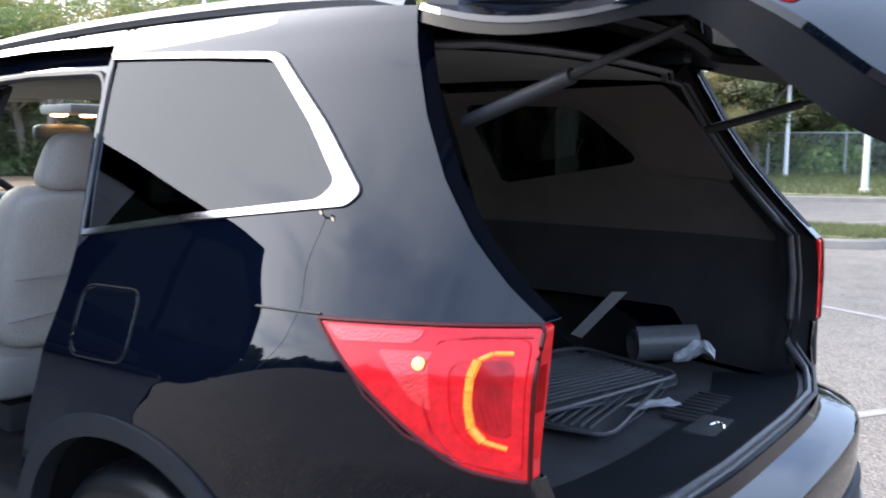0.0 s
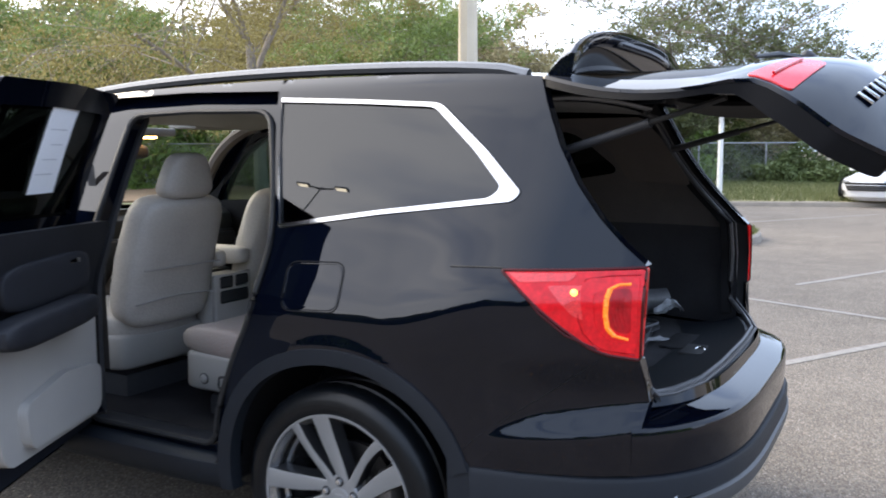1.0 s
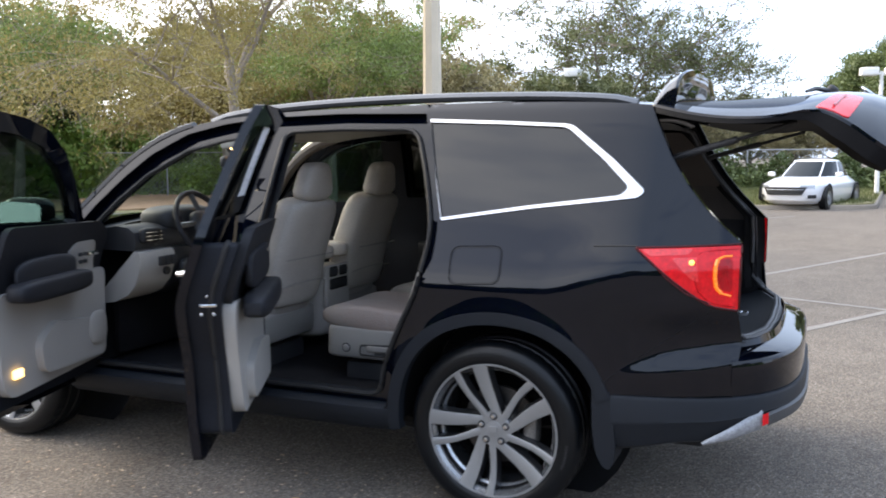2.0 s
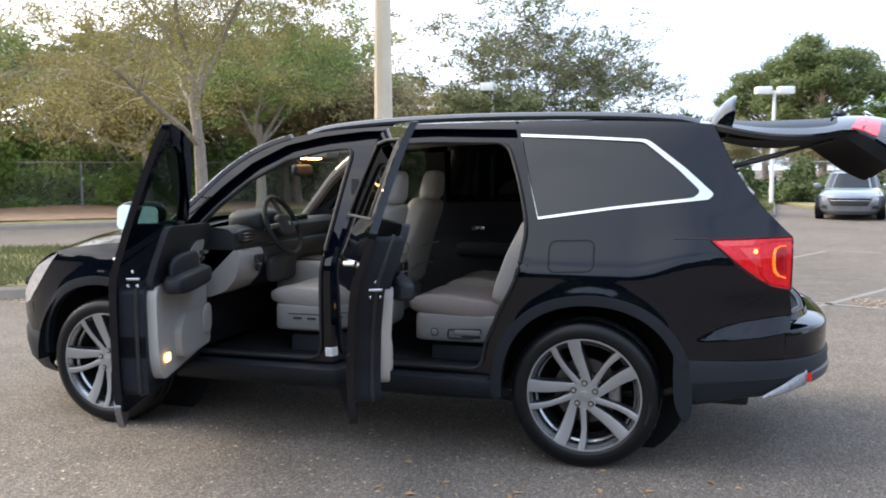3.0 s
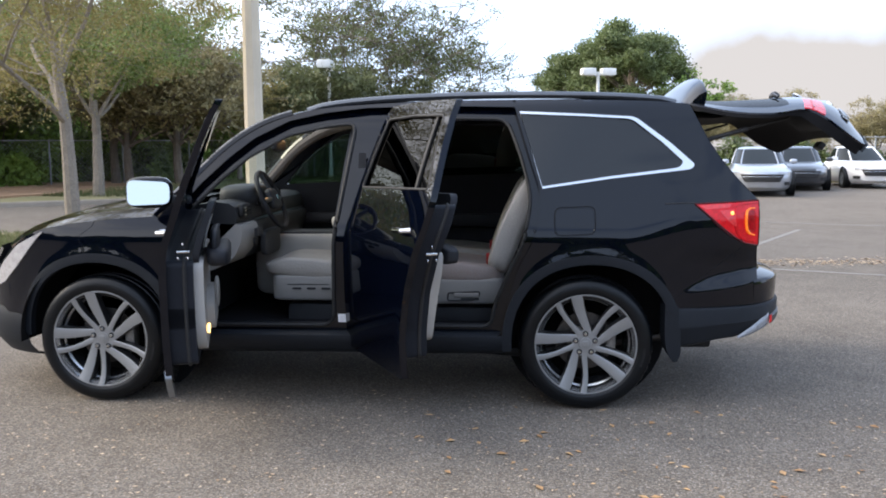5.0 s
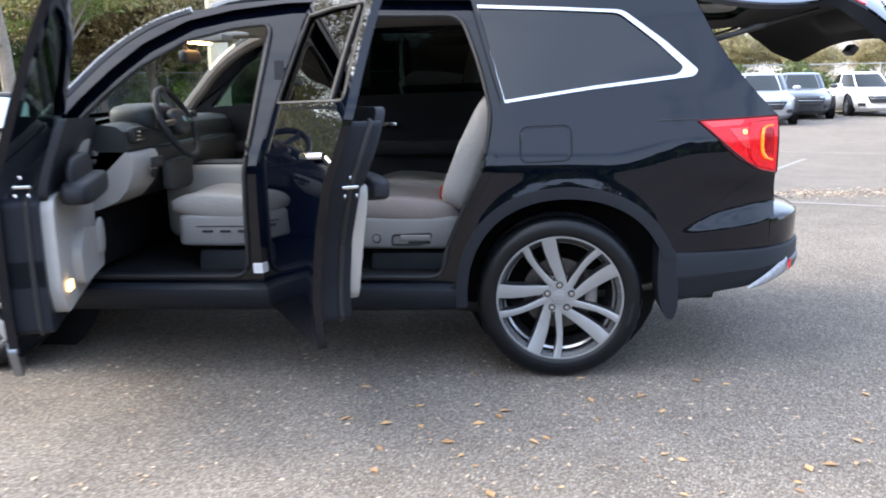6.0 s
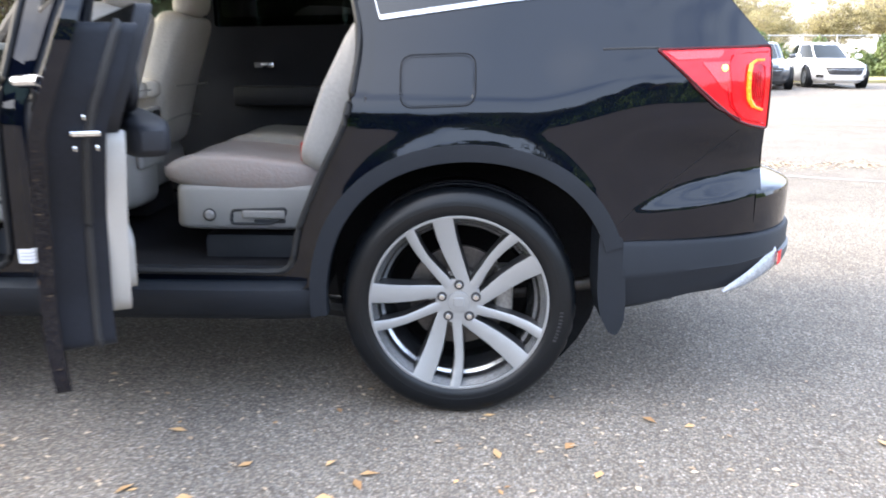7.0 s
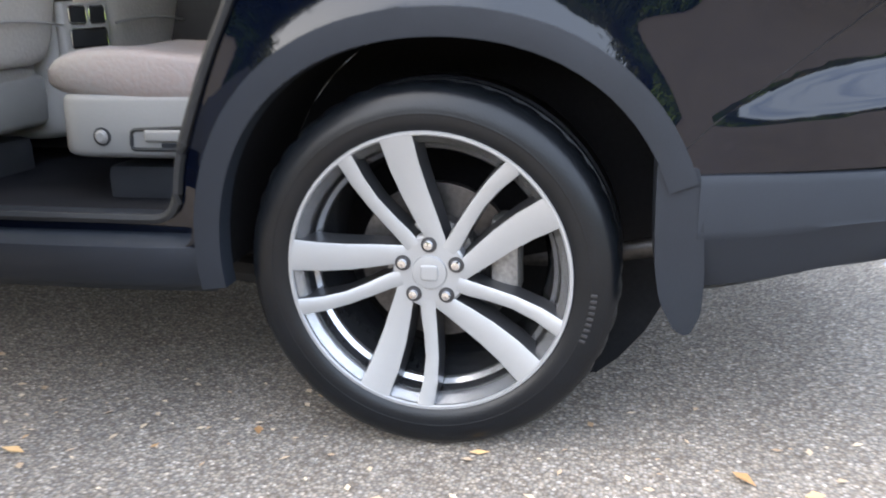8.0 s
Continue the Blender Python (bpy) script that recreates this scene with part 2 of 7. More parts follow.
def spline(pts):
    xs, ys = np.array([p[0] for p in pts], float), np.array([p[1] for p in pts], float)
    d = np.diff(ys) / np.diff(xs)
    m = np.zeros(len(xs))
    m[0], m[-1] = d[0], d[-1]
    for i in range(1, len(xs) - 1):
        m[i] = (d[i - 1] * (xs[i + 1] - xs[i]) + d[i] * (xs[i] - xs[i - 1])) / (xs[i + 1] - xs[i - 1])

    def f(x):
        if x <= xs[0]:
            return float(ys[0] + m[0] * (x - xs[0]))
        if x >= xs[-1]:
            return float(ys[-1] + m[-1] * (x - xs[-1]))
        i = max(int(np.searchsorted(xs, x)) - 1, 0)
        h = xs[i + 1] - xs[i]
        t = (x - xs[i]) / h
        return float((2 * t**3 - 3 * t**2 + 1) * ys[i] + (t**3 - 2 * t**2 + t) * h * m[i] + (-2 * t**3 + 3 * t**2) * ys[i + 1] + (t**3 - t**2) * h * m[i + 1])

    return f


def smoothstep(a, b, x):
    t = min(max((x - a) / (b - a), 0.0), 1.0)
    return t * t * (3 - 2 * t)


def rounded(pts, r=0.02, n=5):
    """A closed loop with its corners rounded; a third number in a point is its own radius."""
    out = []
    k = len(pts)
    for i in range(k):
        p, a, b = (Vector(pts[j % k][:2]) for j in (i, i - 1, i + 1))
        rr = pts[i][2] if len(pts[i]) > 2 else r
        da, db = (a - p), (b - p)
        cut = min(rr, da.length * 0.45, db.length * 0.45)
        if cut < 1e-4:
            out.append(p)
            continue
        s, e = p + da.normalized() * cut, p + db.normalized() * cut
        for j in range(n + 1):
            t = j / n
            out.append(s.lerp(p, t).lerp(p.lerp(e, t), t))
    return out


def resample(loop, step):
    out = []
    for i, p in enumerate(loop):
        q = loop[(i + 1) % len(loop)]
        d = (Vector(q) - Vector(p)).length
        if d < 1e-5:
            continue
        n = max(1, int(round(d / step)))
        out += [Vector(p).lerp(Vector(q), j / n) for j in range(n)]
    return out


def inside(poly, pts):
    px, py = pts[:, 0], pts[:, 1]
    res = np.zeros(len(pts), bool)
    n = len(poly)
    for i in range(n):
        x1, y1 = poly[i]
        x2, y2 = poly[(i + 1) % n]
        c = (y1 > py) != (y2 > py)
        with np.errstate(divide="ignore", invalid="ignore"):
            res ^= c & (px < (x2 - x1) * (py - y1) / (y2 - y1 + 1e-12) + x1)
    return res


def sheet(fn, outline, holes=(), step=0.035, th=0.0, flip=False, bm=None):
    """A curved sheet: the outline less its holes in (u, v), laid on fn(u, v, offset), th thick towards the inside."""
    from mathutils.geometry import delaunay_2d_cdt
    loops = [resample(l, step) for l in (outline, *holes)]
    polys = [np.array([tuple(p) for p in l]) for l in loops]
    edge = np.concatenate(polys)
    lo, hi = polys[0].min(0), polys[0].max(0)
    gx, gy = np.meshgrid(np.arange(lo[0], hi[0], step), np.arange(lo[1], hi[1], step))
    gx = gx + (np.arange(gx.shape[0]) % 2)[:, None] * step * 0.5
    g = np.stack([gx.ravel(), gy.ravel()], 1)
    ok = inside(polys[0], g)
    for h in polys[1:]:
        ok &= ~inside(h, g)
    g = g[ok]
    if len(g):
        near = np.array([((edge - p) ** 2).sum(1).min() for p in g])
        g = g[near > (0.6 * step) ** 2]
    verts = [Vector(p) for p in edge] + [Vector(p) for p in g]
    edges, s = [], 0
    for l in loops:
        edges += [(s + i, s + (i + 1) % len(l)) for i in range(len(l))]
        s += len(l)
    vs, _, fs, *_ = delaunay_2d_cdt(verts, edges, [], 0, 1e-6)
    mid = np.array([((vs[f[0]] + vs[f[1]] + vs[f[2]]) / 3)[:] for f in fs])
    ok = inside(polys[0], mid)
    for h in polys[1:]:
        ok &= ~inside(h, mid)
    bm = bm or bmesh.new()
    top = [bm.verts.new(fn(v[0], v[1], 0.0)) for v in vs]
    low = [bm.verts.new(fn(v[0], v[1], -th)) for v in vs] if th else None
    count = {}
    for f, k in zip(fs, ok):
        if not k:
            continue
        a, b, c = f
        v = [vs[i] for i in f]
        if (v[1] - v[0]).cross(v[2] - v[0]) < 0:
            a, b, c = a, c, b
        if flip:
            a, b, c = a, c, b
        bm.faces.new((top[a], top[b], top[c]))
        if th:
            bm.faces.new((low[a], low[c], low[b]))
            for e in ((a, b), (b, c), (c, a)):
                count[e] = count.get(e, 0) + 1
    if th:
        for a, b in count:
            if (b, a) not in count:
                bm.faces.new((top[b], top[a], low[a], low[b]))
    loose = [v for v in bm.verts if not v.link_faces]
    for v in loose:
        bm.verts.remove(v)
    return bm


def grid(fn, us, vs, flip=False, bm=None, close=False):
    bm = bm or bmesh.new()
    rows = [[bm.verts.new(fn(u, v)) for v in vs] for u in us]
    for i in range(len(us) - 1):
        for j in range(len(vs) - (0 if close else 1)):
            k = (j + 1) % len(vs)
            q = (rows[i][j], rows[i + 1][j], rows[i + 1][k], rows[i][k])
            bm.faces.new(q[::-1] if flip else q)
    return bm


def tube(path, r, seg=8, bm=None, closed=False, squash=1.0):
    """A tube along a path; r is one radius or one for each point."""
    bm = bm or bmesh.new()
    path = [Vector(p) for p in path]
    n = len(path)
    rings = []
    for i, p in enumerate(path):
        a, b = (path[(i - 1) % n], path[(i + 1) % n]) if closed else (path[max(i - 1, 0)], path[min(i + 1, n - 1)])
        d = (b - a).normalized()
        side = d.cross(Vector((0, 0, 1)) if abs(d.z) < 0.95 else Vector((0, 1, 0))).normalized()
        up = side.cross(d)
        rr = r[i] if hasattr(r, "__len__") else r
        rings.append([bm.verts.new(p + rr * (math.cos(t) * side + math.sin(t) * up * squash)) for t in (2 * math.pi * j / seg for j in range(seg))])
    for i in range(n if closed else n - 1):
        a, b = rings[i], rings[(i + 1) % n]
        for j in range(seg):
            bm.faces.new((a[j], a[(j + 1) % seg], b[(j + 1) % seg], b[j]))
    if not closed:
        bm.faces.new(rings[0][::-1])
        bm.faces.new(rings[-1])
    bmesh.ops.recalc_face_normals(bm, faces=bm.faces[:])
    return bm


def lathe(profile, seg=48, bm=None, centre=(0, 0, 0), close=False):
    """Turns a profile of (radius, y) round the y axis."""
    bm = bm or bmesh.new()
    c = Vector(centre)
    rings = [[bm.verts.new(c + Vector((r * math.cos(t), y, r * math.sin(t)))) for t in (2 * math.pi * j / seg for j in range(seg))] for r, y in profile]
    m = len(rings)
    for i in range(m if close else m - 1):
        a, b = rings[i], rings[(i + 1) % m]
        for j in range(seg):
            bm.faces.new((a[j], a[(j + 1) % seg], b[(j + 1) % seg], b[j]))
    return bm


def box(c, s, bevel=0.01, bm=None, m=None, seg=2):
    """A bevelled box with its centre and size, turned by m."""
    b = bmesh.new()
    bmesh.ops.create_cube(b, size=1.0)
    bmesh.ops.scale(b, vec=s, verts=b.verts)
    if bevel:
        bmesh.ops.bevel(b, geom=b.edges[:], offset=min(bevel, min(s) * 0.45), segments=seg, profile=0.6, affect="EDGES")
    if m is not None:
        bmesh.ops.transform(b, matrix=m, verts=b.verts)
    bmesh.ops.translate(b, vec=c, verts=b.verts)
    return b if bm is None else join(bm, b)


def join(bm, other):
    me = bpy.data.meshes.new("tmp")
    other.to_mesh(me)
    other.free()
    bm.from_mesh(me)
    bpy.data.meshes.remove(me)
    return bm


def pad(c, s, e1=0.45, e2=0.45, m=None, bend=None, bm=None, nu=28, nv=16):
    """A stuffed, rounded block (superellipsoid); bend moves its points before it is turned by m and set at c."""
    b = bm or bmesh.new()

    def pw(v, e):
        return math.copysign(abs(v) ** e, v)

    def fn(v, u):
        p = Vector((s[0] / 2 * pw(math.cos(v), e1) * pw(math.cos(u), e2), s[1] / 2 * pw(math.cos(v), e1) * pw(math.sin(u), e2), s[2] / 2 * pw(math.sin(v), e1)))
        if bend:
            p = Vector(bend(p))
        if m is not None:
            p = m @ p
        return p + Vector(c)

    return grid(fn, [-math.pi / 2 + math.pi * i / nv for i in range(nv + 1)], [2 * math.pi * j / nu for j in range(nu)], close=True, flip=True, bm=b)


def from_np(name, V, F, material, parent=None, label=""):
    """A mesh of triangles or quads from arrays."""
    me = bpy.data.meshes.new(name)
    k = F.shape[1]
    me.vertices.add(len(V))
    me.vertices.foreach_set("co", V.astype(np.float32).ravel())
    me.loops.add(F.size)
    me.loops.foreach_set("vertex_index", F.astype(np.int32).ravel())
    me.polygons.add(len(F))
    me.polygons.foreach_set("loop_start", np.arange(len(F), dtype=np.int32) * k)
    me.update(calc_edges=True)
    me.materials.append(material)
    ob = new(name, me)
    if parent is not None:
        ob.parent = parent
    if label:
        tagged(ob, label)
    return ob


# ---- setting ----
def asphalt():
    m = bpy.data.materials.new("asphalt")
    m.use_nodes = True
    n, l = m.node_tree.nodes, m.node_tree.links
    p = n["Principled BSDF"]
    tc = n.new("ShaderNodeTexCoord")
    big, mid, vor, fine = n.new("ShaderNodeTexNoise"), n.new("ShaderNodeTexNoise"), n.new("ShaderNodeTexVoronoi"), n.new("ShaderNodeTexNoise")
    big.inputs["Scale"].default_value, big.inputs["Detail"].default_value = 0.35, 6
    mid.inputs["Scale"].default_value, mid.inputs["Detail"].default_value = 2.6, 6
    vor.inputs["Scale"].default_value = 122
    fine.inputs["Scale"].default_value, fine.inputs["Detail"].default_value = 210, 3
    for t in (big, mid, vor, fine):
        l.new(tc.outputs["Object"], t.inputs["Vector"])
    sep = n.new("ShaderNodeSeparateColor")
    l.new(vor.outputs["Color"], sep.inputs["Color"])
    ramp = n.new("ShaderNodeValToRGB")
    e = ramp.color_ramp.elements
    e[0].position, e[0].color = 0.03, (0.138, 0.121, 0.104, 1)
    e[1].position, e[1].color = 1.0, (0.37, 0.332, 0.285, 1)
    for at, tone in ((0.55, (0.188, 0.167, 0.145, 1)), (0.94, (0.262, 0.235, 0.205, 1))):
        ramp.color_ramp.elements.new(at).color = tone
    l.new(sep.outputs["Red"], ramp.inputs["Fac"])
    add = n.new("ShaderNodeMath")
    add.operation = "ADD"
    l.new(big.outputs["Fac"], add.inputs[0])
    l.new(mid.outputs["Fac"], add.inputs[1])
    mr = n.new("ShaderNodeMapRange")
    mr.inputs["From Min"].default_value, mr.inputs["From Max"].default_value = 0.7, 1.3
    mr.inputs["To Min"].default_value, mr.inputs["To Max"].default_value = 0.84, 1.13
    l.new(add.outputs[0], mr.inputs["Value"])
    mul = n.new("ShaderNodeMix")
    mul.data_type, mul.blend_type = "RGBA", "MULTIPLY"
    mul.inputs[0].default_value = 1.0
    l.new(ramp.outputs["Color"], mul.inputs[6])
    l.new(mr.outputs["Result"], mul.inputs[7])
    # some stones brownish, some bluish grey
    hue = n.new("ShaderNodeMix")
    hue.data_type = "RGBA"
    hue.inputs[6].default_value, hue.inputs[7].default_value = (1.06, 0.99, 0.92, 1), (0.98, 1.0, 1.03, 1)
    l.new(sep.outputs["Green"], hue.inputs[0])
    mul2 = n.new("ShaderNodeMix")
    mul2.data_type, mul2.blend_type = "RGBA", "MULTIPLY"
    mul2.inputs[0].default_value = 1.0
    l.new(mul.outputs[2], mul2.inputs[6])
    l.new(hue.outputs[2], mul2.inputs[7])
    # each stone lighter at its middle, darker towards the joints
    joint = n.new("ShaderNodeMapRange")
    joint.inputs["From Min"].default_value, joint.inputs["From Max"].default_value = 0.25, 0.75
    joint.inputs["To Min"].default_value, joint.inputs["To Max"].default_value = 1.10, 0.64
    l.new(vor.outputs["Distance"], joint.inputs["Value"])
    mul3 = n.new("ShaderNodeMix")
    mul3.data_type, mul3.blend_type = "RGBA", "MULTIPLY"
    mul3.inputs[0].default_value = 1.0
    l.new(mul2.outputs[2], mul3.inputs[6])
    l.new(joint.outputs["Result"], mul3.inputs[7])
    l.new(mul3.outputs[2], p.inputs["Base Color"])
    p.inputs["Roughness"].default_value, p.inputs["Specular IOR Level"].default_value = 0.92, 0.08
    b = n.new("ShaderNodeBump")
    b.inputs["Strength"].default_value, b.inputs["Distance"].default_value = 0.5, 0.004
    l.new(vor.outputs["Distance"], b.inputs["Height"])
    l.new(b.outputs["Normal"], p.inputs["Normal"])
    return m


ASPHALT = asphalt()
KERB = mat("kerb_concrete", (0.27, 0.23, 0.185), 0.85, var=0.25, scale=3, bump=0.5, bscale=90)
GRASS = mat("grass_blades", (0.115, 0.13, 0.048), 0.7, var=0.45, island=0.5, translucent=0.25)
SOIL = mat("turf_soil", (0.28, 0.27, 0.12), 0.95, var=0.35, scale=2.0, bump=0.6, bscale=60, dirt=(0.30, 0.25, 0.13))
MULCH = mat("leaf_mulch", (0.38, 0.23, 0.14), 0.95, var=0.4, scale=3.0, bump=0.8, bscale=70)
CONCRETE = mat("pole_concrete", (0.66, 0.57, 0.44), 0.85, var=0.12, scale=2.5, bump=0.3, bscale=120)
LINE = mat("line_paint", (0.222, 0.204, 0.180), 0.85, var=0.3, scale=14, bump=0.3, bscale=120)
GALV = mat("galvanised", (0.42, 0.43, 0.44), 0.5, metal=0.7, var=0.15)
WHITEPOST = mat("white_post", (0.74, 0.74, 0.72), 0.6, var=0.08)
BARK = mat("bark", (0.16, 0.13, 0.105), 0.9, var=0.35, scale=5, bump=0.8, bscale=40)
BARKPALE = mat("pale_bark", (0.26, 0.22, 0.18), 0.9, var=0.3, scale=5, bump=0.8, bscale=40)
OLIVE = mat("olive_leaves", (0.20, 0.162, 0.058), 0.6, var=0.5, scale=0.7, bscale=2.5, island=0.22, translucent=0.28, dirt=(0.43, 0.36, 0.125))
GREEN = mat("green_leaves", (0.085, 0.125, 0.045), 0.55, var=0.4, scale=0.9, bscale=2.5, island=0.25, translucent=0.25, dirt=(0.20, 0.25, 0.09))
BRIGHT = mat("bright_leaves", (0.19, 0.32, 0.06), 0.55, var=0.4, scale=0.9, bscale=2.5, island=0.25, translucent=0.28, dirt=(0.30, 0.44, 0.10))
LIMELEAF = mat("spring_leaves", (0.11, 0.17, 0.045), 0.55, var=0.4, scale=0.9, bscale=2.5, island=0.25, translucent=0.28, dirt=(0.28, 0.37, 0.10))
DARKLEAF = mat("dark_leaves", (0.115, 0.135, 0.058), 0.6, var=0.4, scale=0.9, bscale=2.5, island=0.25, translucent=0.25, dirt=(0.21, 0.23, 0.10))
RUSSET = mat("russet_leaves", (0.27, 0.22, 0.11), 0.65, var=0.4, scale=0.9, bscale=2.5, island=0.25, translucent=0.28, dirt=(0.46, 0.40, 0.21))
ORANGELEAF = mat("orange_leaf", (0.40, 0.17, 0.06), 0.75, var=0.4, island=0.6, dirt=(0.66, 0.42, 0.20))
LEAFLITTER = mat("fallen_leaf", (0.42, 0.24, 0.12), 0.8, var=0.4, island=0.6, dirt=(0.62, 0.50, 0.36))


def ground_sheet():
    bm = bmesh.new()
    r = [0, 6, 14, 30, 70, 160, 400, 1200, 3000]
    segs = 48
    rings = []
    for rr in r[1:]:
        rings.append([bm.verts.new((rr * math.cos(2 * math.pi * j / segs), rr * math.sin(2 * math.pi * j / segs), 0)) for j in range(segs)])
    c = bm.verts.new((0, 0, 0))
    for j in range(segs):
        bm.faces.new((c, rings[0][j], rings[0][(j + 1) % segs]))
    for a, b in zip(rings, rings[1:]):
        for j in range(segs):
            bm.faces.new((a[j], b[j], b[(j + 1) % segs], a[(j + 1) % segs]))
    return tagged(part("ground", bm, ASPHALT), "worn grey asphalt of a wide car park", "ground", kind="structure")


ground_sheet()


def flat(z, wob=0.0):
    return lambda x, y, d: Vector((x, y, z + d + wob * noise.noise((x * 0.6, y * 0.6, 0))))


def island(name, pts, top, label, kerb=True, h=0.13, step=0.4):
    loop = rounded(pts, 0.8, 8)
    cx, cy = sum(p[0] for p in loop) / len(loop), sum(p[1] for p in loop) / len(loop)
    tagged(part(name, sheet(flat(h + 0.01, 0.05), loop, (), step, 0.12), top), label, "ground", kind="structure")
    if kerb:
        pts2 = [Vector((p[0], p[1], 0)) for p in resample(loop, 0.5)]
        bm = bmesh.new()
        n = len(pts2)
        prof = [(0.0, 0.0), (0.02, h - 0.03), (0.05, h), (0.15, h + 0.005), (0.17, 0.05)]
        rows = []
        for i, p in enumerate(pts2):
            t = (pts2[(i + 1) % n] - pts2[i - 1]).normalized()
            inn = Vector((-t.y, t.x, 0))
            if inn.dot(Vector((cx, cy, 0)) - p) < 0:
                inn = -inn
            rows.append([bm.verts.new(p + inn * (a - 0.08) + Vector((0, 0, z))) for a, z in prof])
        for i in range(n):
            a, b = rows[i], rows[(i + 1) % n]
            for j in range(len(prof) - 1):
                bm.faces.new((a[j], a[j + 1], b[j + 1], b[j]))
        bmesh.ops.recalc_face_normals(bm, faces=bm.faces[:])
        tagged(part("kerb", bm, KERB, None, angle=25), "pale concrete kerb round a planted island", "kerb", kind="structure")
    return loop


ISLAND_A = island("planted_island", [(-6.1, 5.2), (-6.9, 3.25), (-9.5, 1.9), (-14.5, 0.2), (-16.5, 5.0), (-10.2, 7.6), (-6.3, 7.2)], SOIL, "low planted island with a tree beside the parked suv")
ISLAND_B = island("grass_island", [(-0.75, 11.0), (-3.0, 10.4), (-6.8, 8.8), (-7.6, 10.6), (-4.0, 12.3), (-0.9, 12.9)], SOIL, "small grass island in the car park")
VERGE = island("verge", [(2.6, 23.3), (-2.8, 21.4), (-9.0, 19.0), (-14.5, 15.2), (-22, 7.0), (-36, -8), (-70, -10), (-60, 40), (-10, 44), (3.5, 36)], SOIL, "dry grass verge along the fence", step=1.2)
tagged(part("mulch_bed", sheet(flat(0.19, 0.05), rounded([(-14.8, 16.6), (-22, 8.5), (-35, -4), (-42, 6), (-26, 24), (-16, 30), (-12, 25)], 1.0, 6), (), 0.8, 0.1), MULCH), "brown leaf mulch under the trees", "ground", kind="structure")
tagged(part("far_verge", sheet(flat(0.10, 0.05), rounded([(4.5, 29.5), (3.5, 37), (0, 60), (70, 60), (70, 20), (40, 26), (20, 29.5)], 1.0, 6), (), 1.5, 0.1), SOIL), "grass strip behind the parked cars", "ground", kind="structure")


def blades(name, loop, count, size, z, material, label, seed, box_=None):
    rng = np.random.default_rng(seed)
    poly = np.array([tuple(p)[:2] for p in loop])
    lo, hi = (poly.min(0), poly.max(0)) if box_ is None else np.array(box_)
    pts = rng.uniform(lo, hi, (count * 3, 2))
    pts = pts[inside([tuple(p) for p in poly], pts)][:count]
    n = len(pts)
    a = rng.uniform(0, 2 * math.pi, n)
    h = size * rng.uniform(0.5, 1.3, n)
    w = size * 0.10 + 0 * a
    lean = rng.normal(0, 0.45, (n, 2)) * h[:, None]
    zz = np.full(n, z)
    dx, dy = np.cos(a) * w, np.sin(a) * w
    V = np.stack([np.stack([pts[:, 0] - dx, pts[:, 1] - dy, zz], 1), np.stack([pts[:, 0] + dx, pts[:, 1] + dy, zz], 1), np.stack([pts[:, 0] + lean[:, 0], pts[:, 1] + lean[:, 1], zz + h], 1)], 1).reshape(-1, 3)
    F = np.arange(3 * n).reshape(-1, 3)
    return tagged(from_np(name, V, F, material), label, "grass", kind="stuff")


blades("grass", ISLAND_A, 30000, 0.11, 0.12, GRASS, "low green groundcover on the planted island", 3)
blades("grass", ISLAND_B, 26000, 0.10, 0.12, GRASS, "green grass tufts on the small island", 4)
blades("grass", VERGE, 40000, 0.16, 0.12, GRASS, "dry olive grass on the verge", 5, ((-14, 18), (4, 38)))


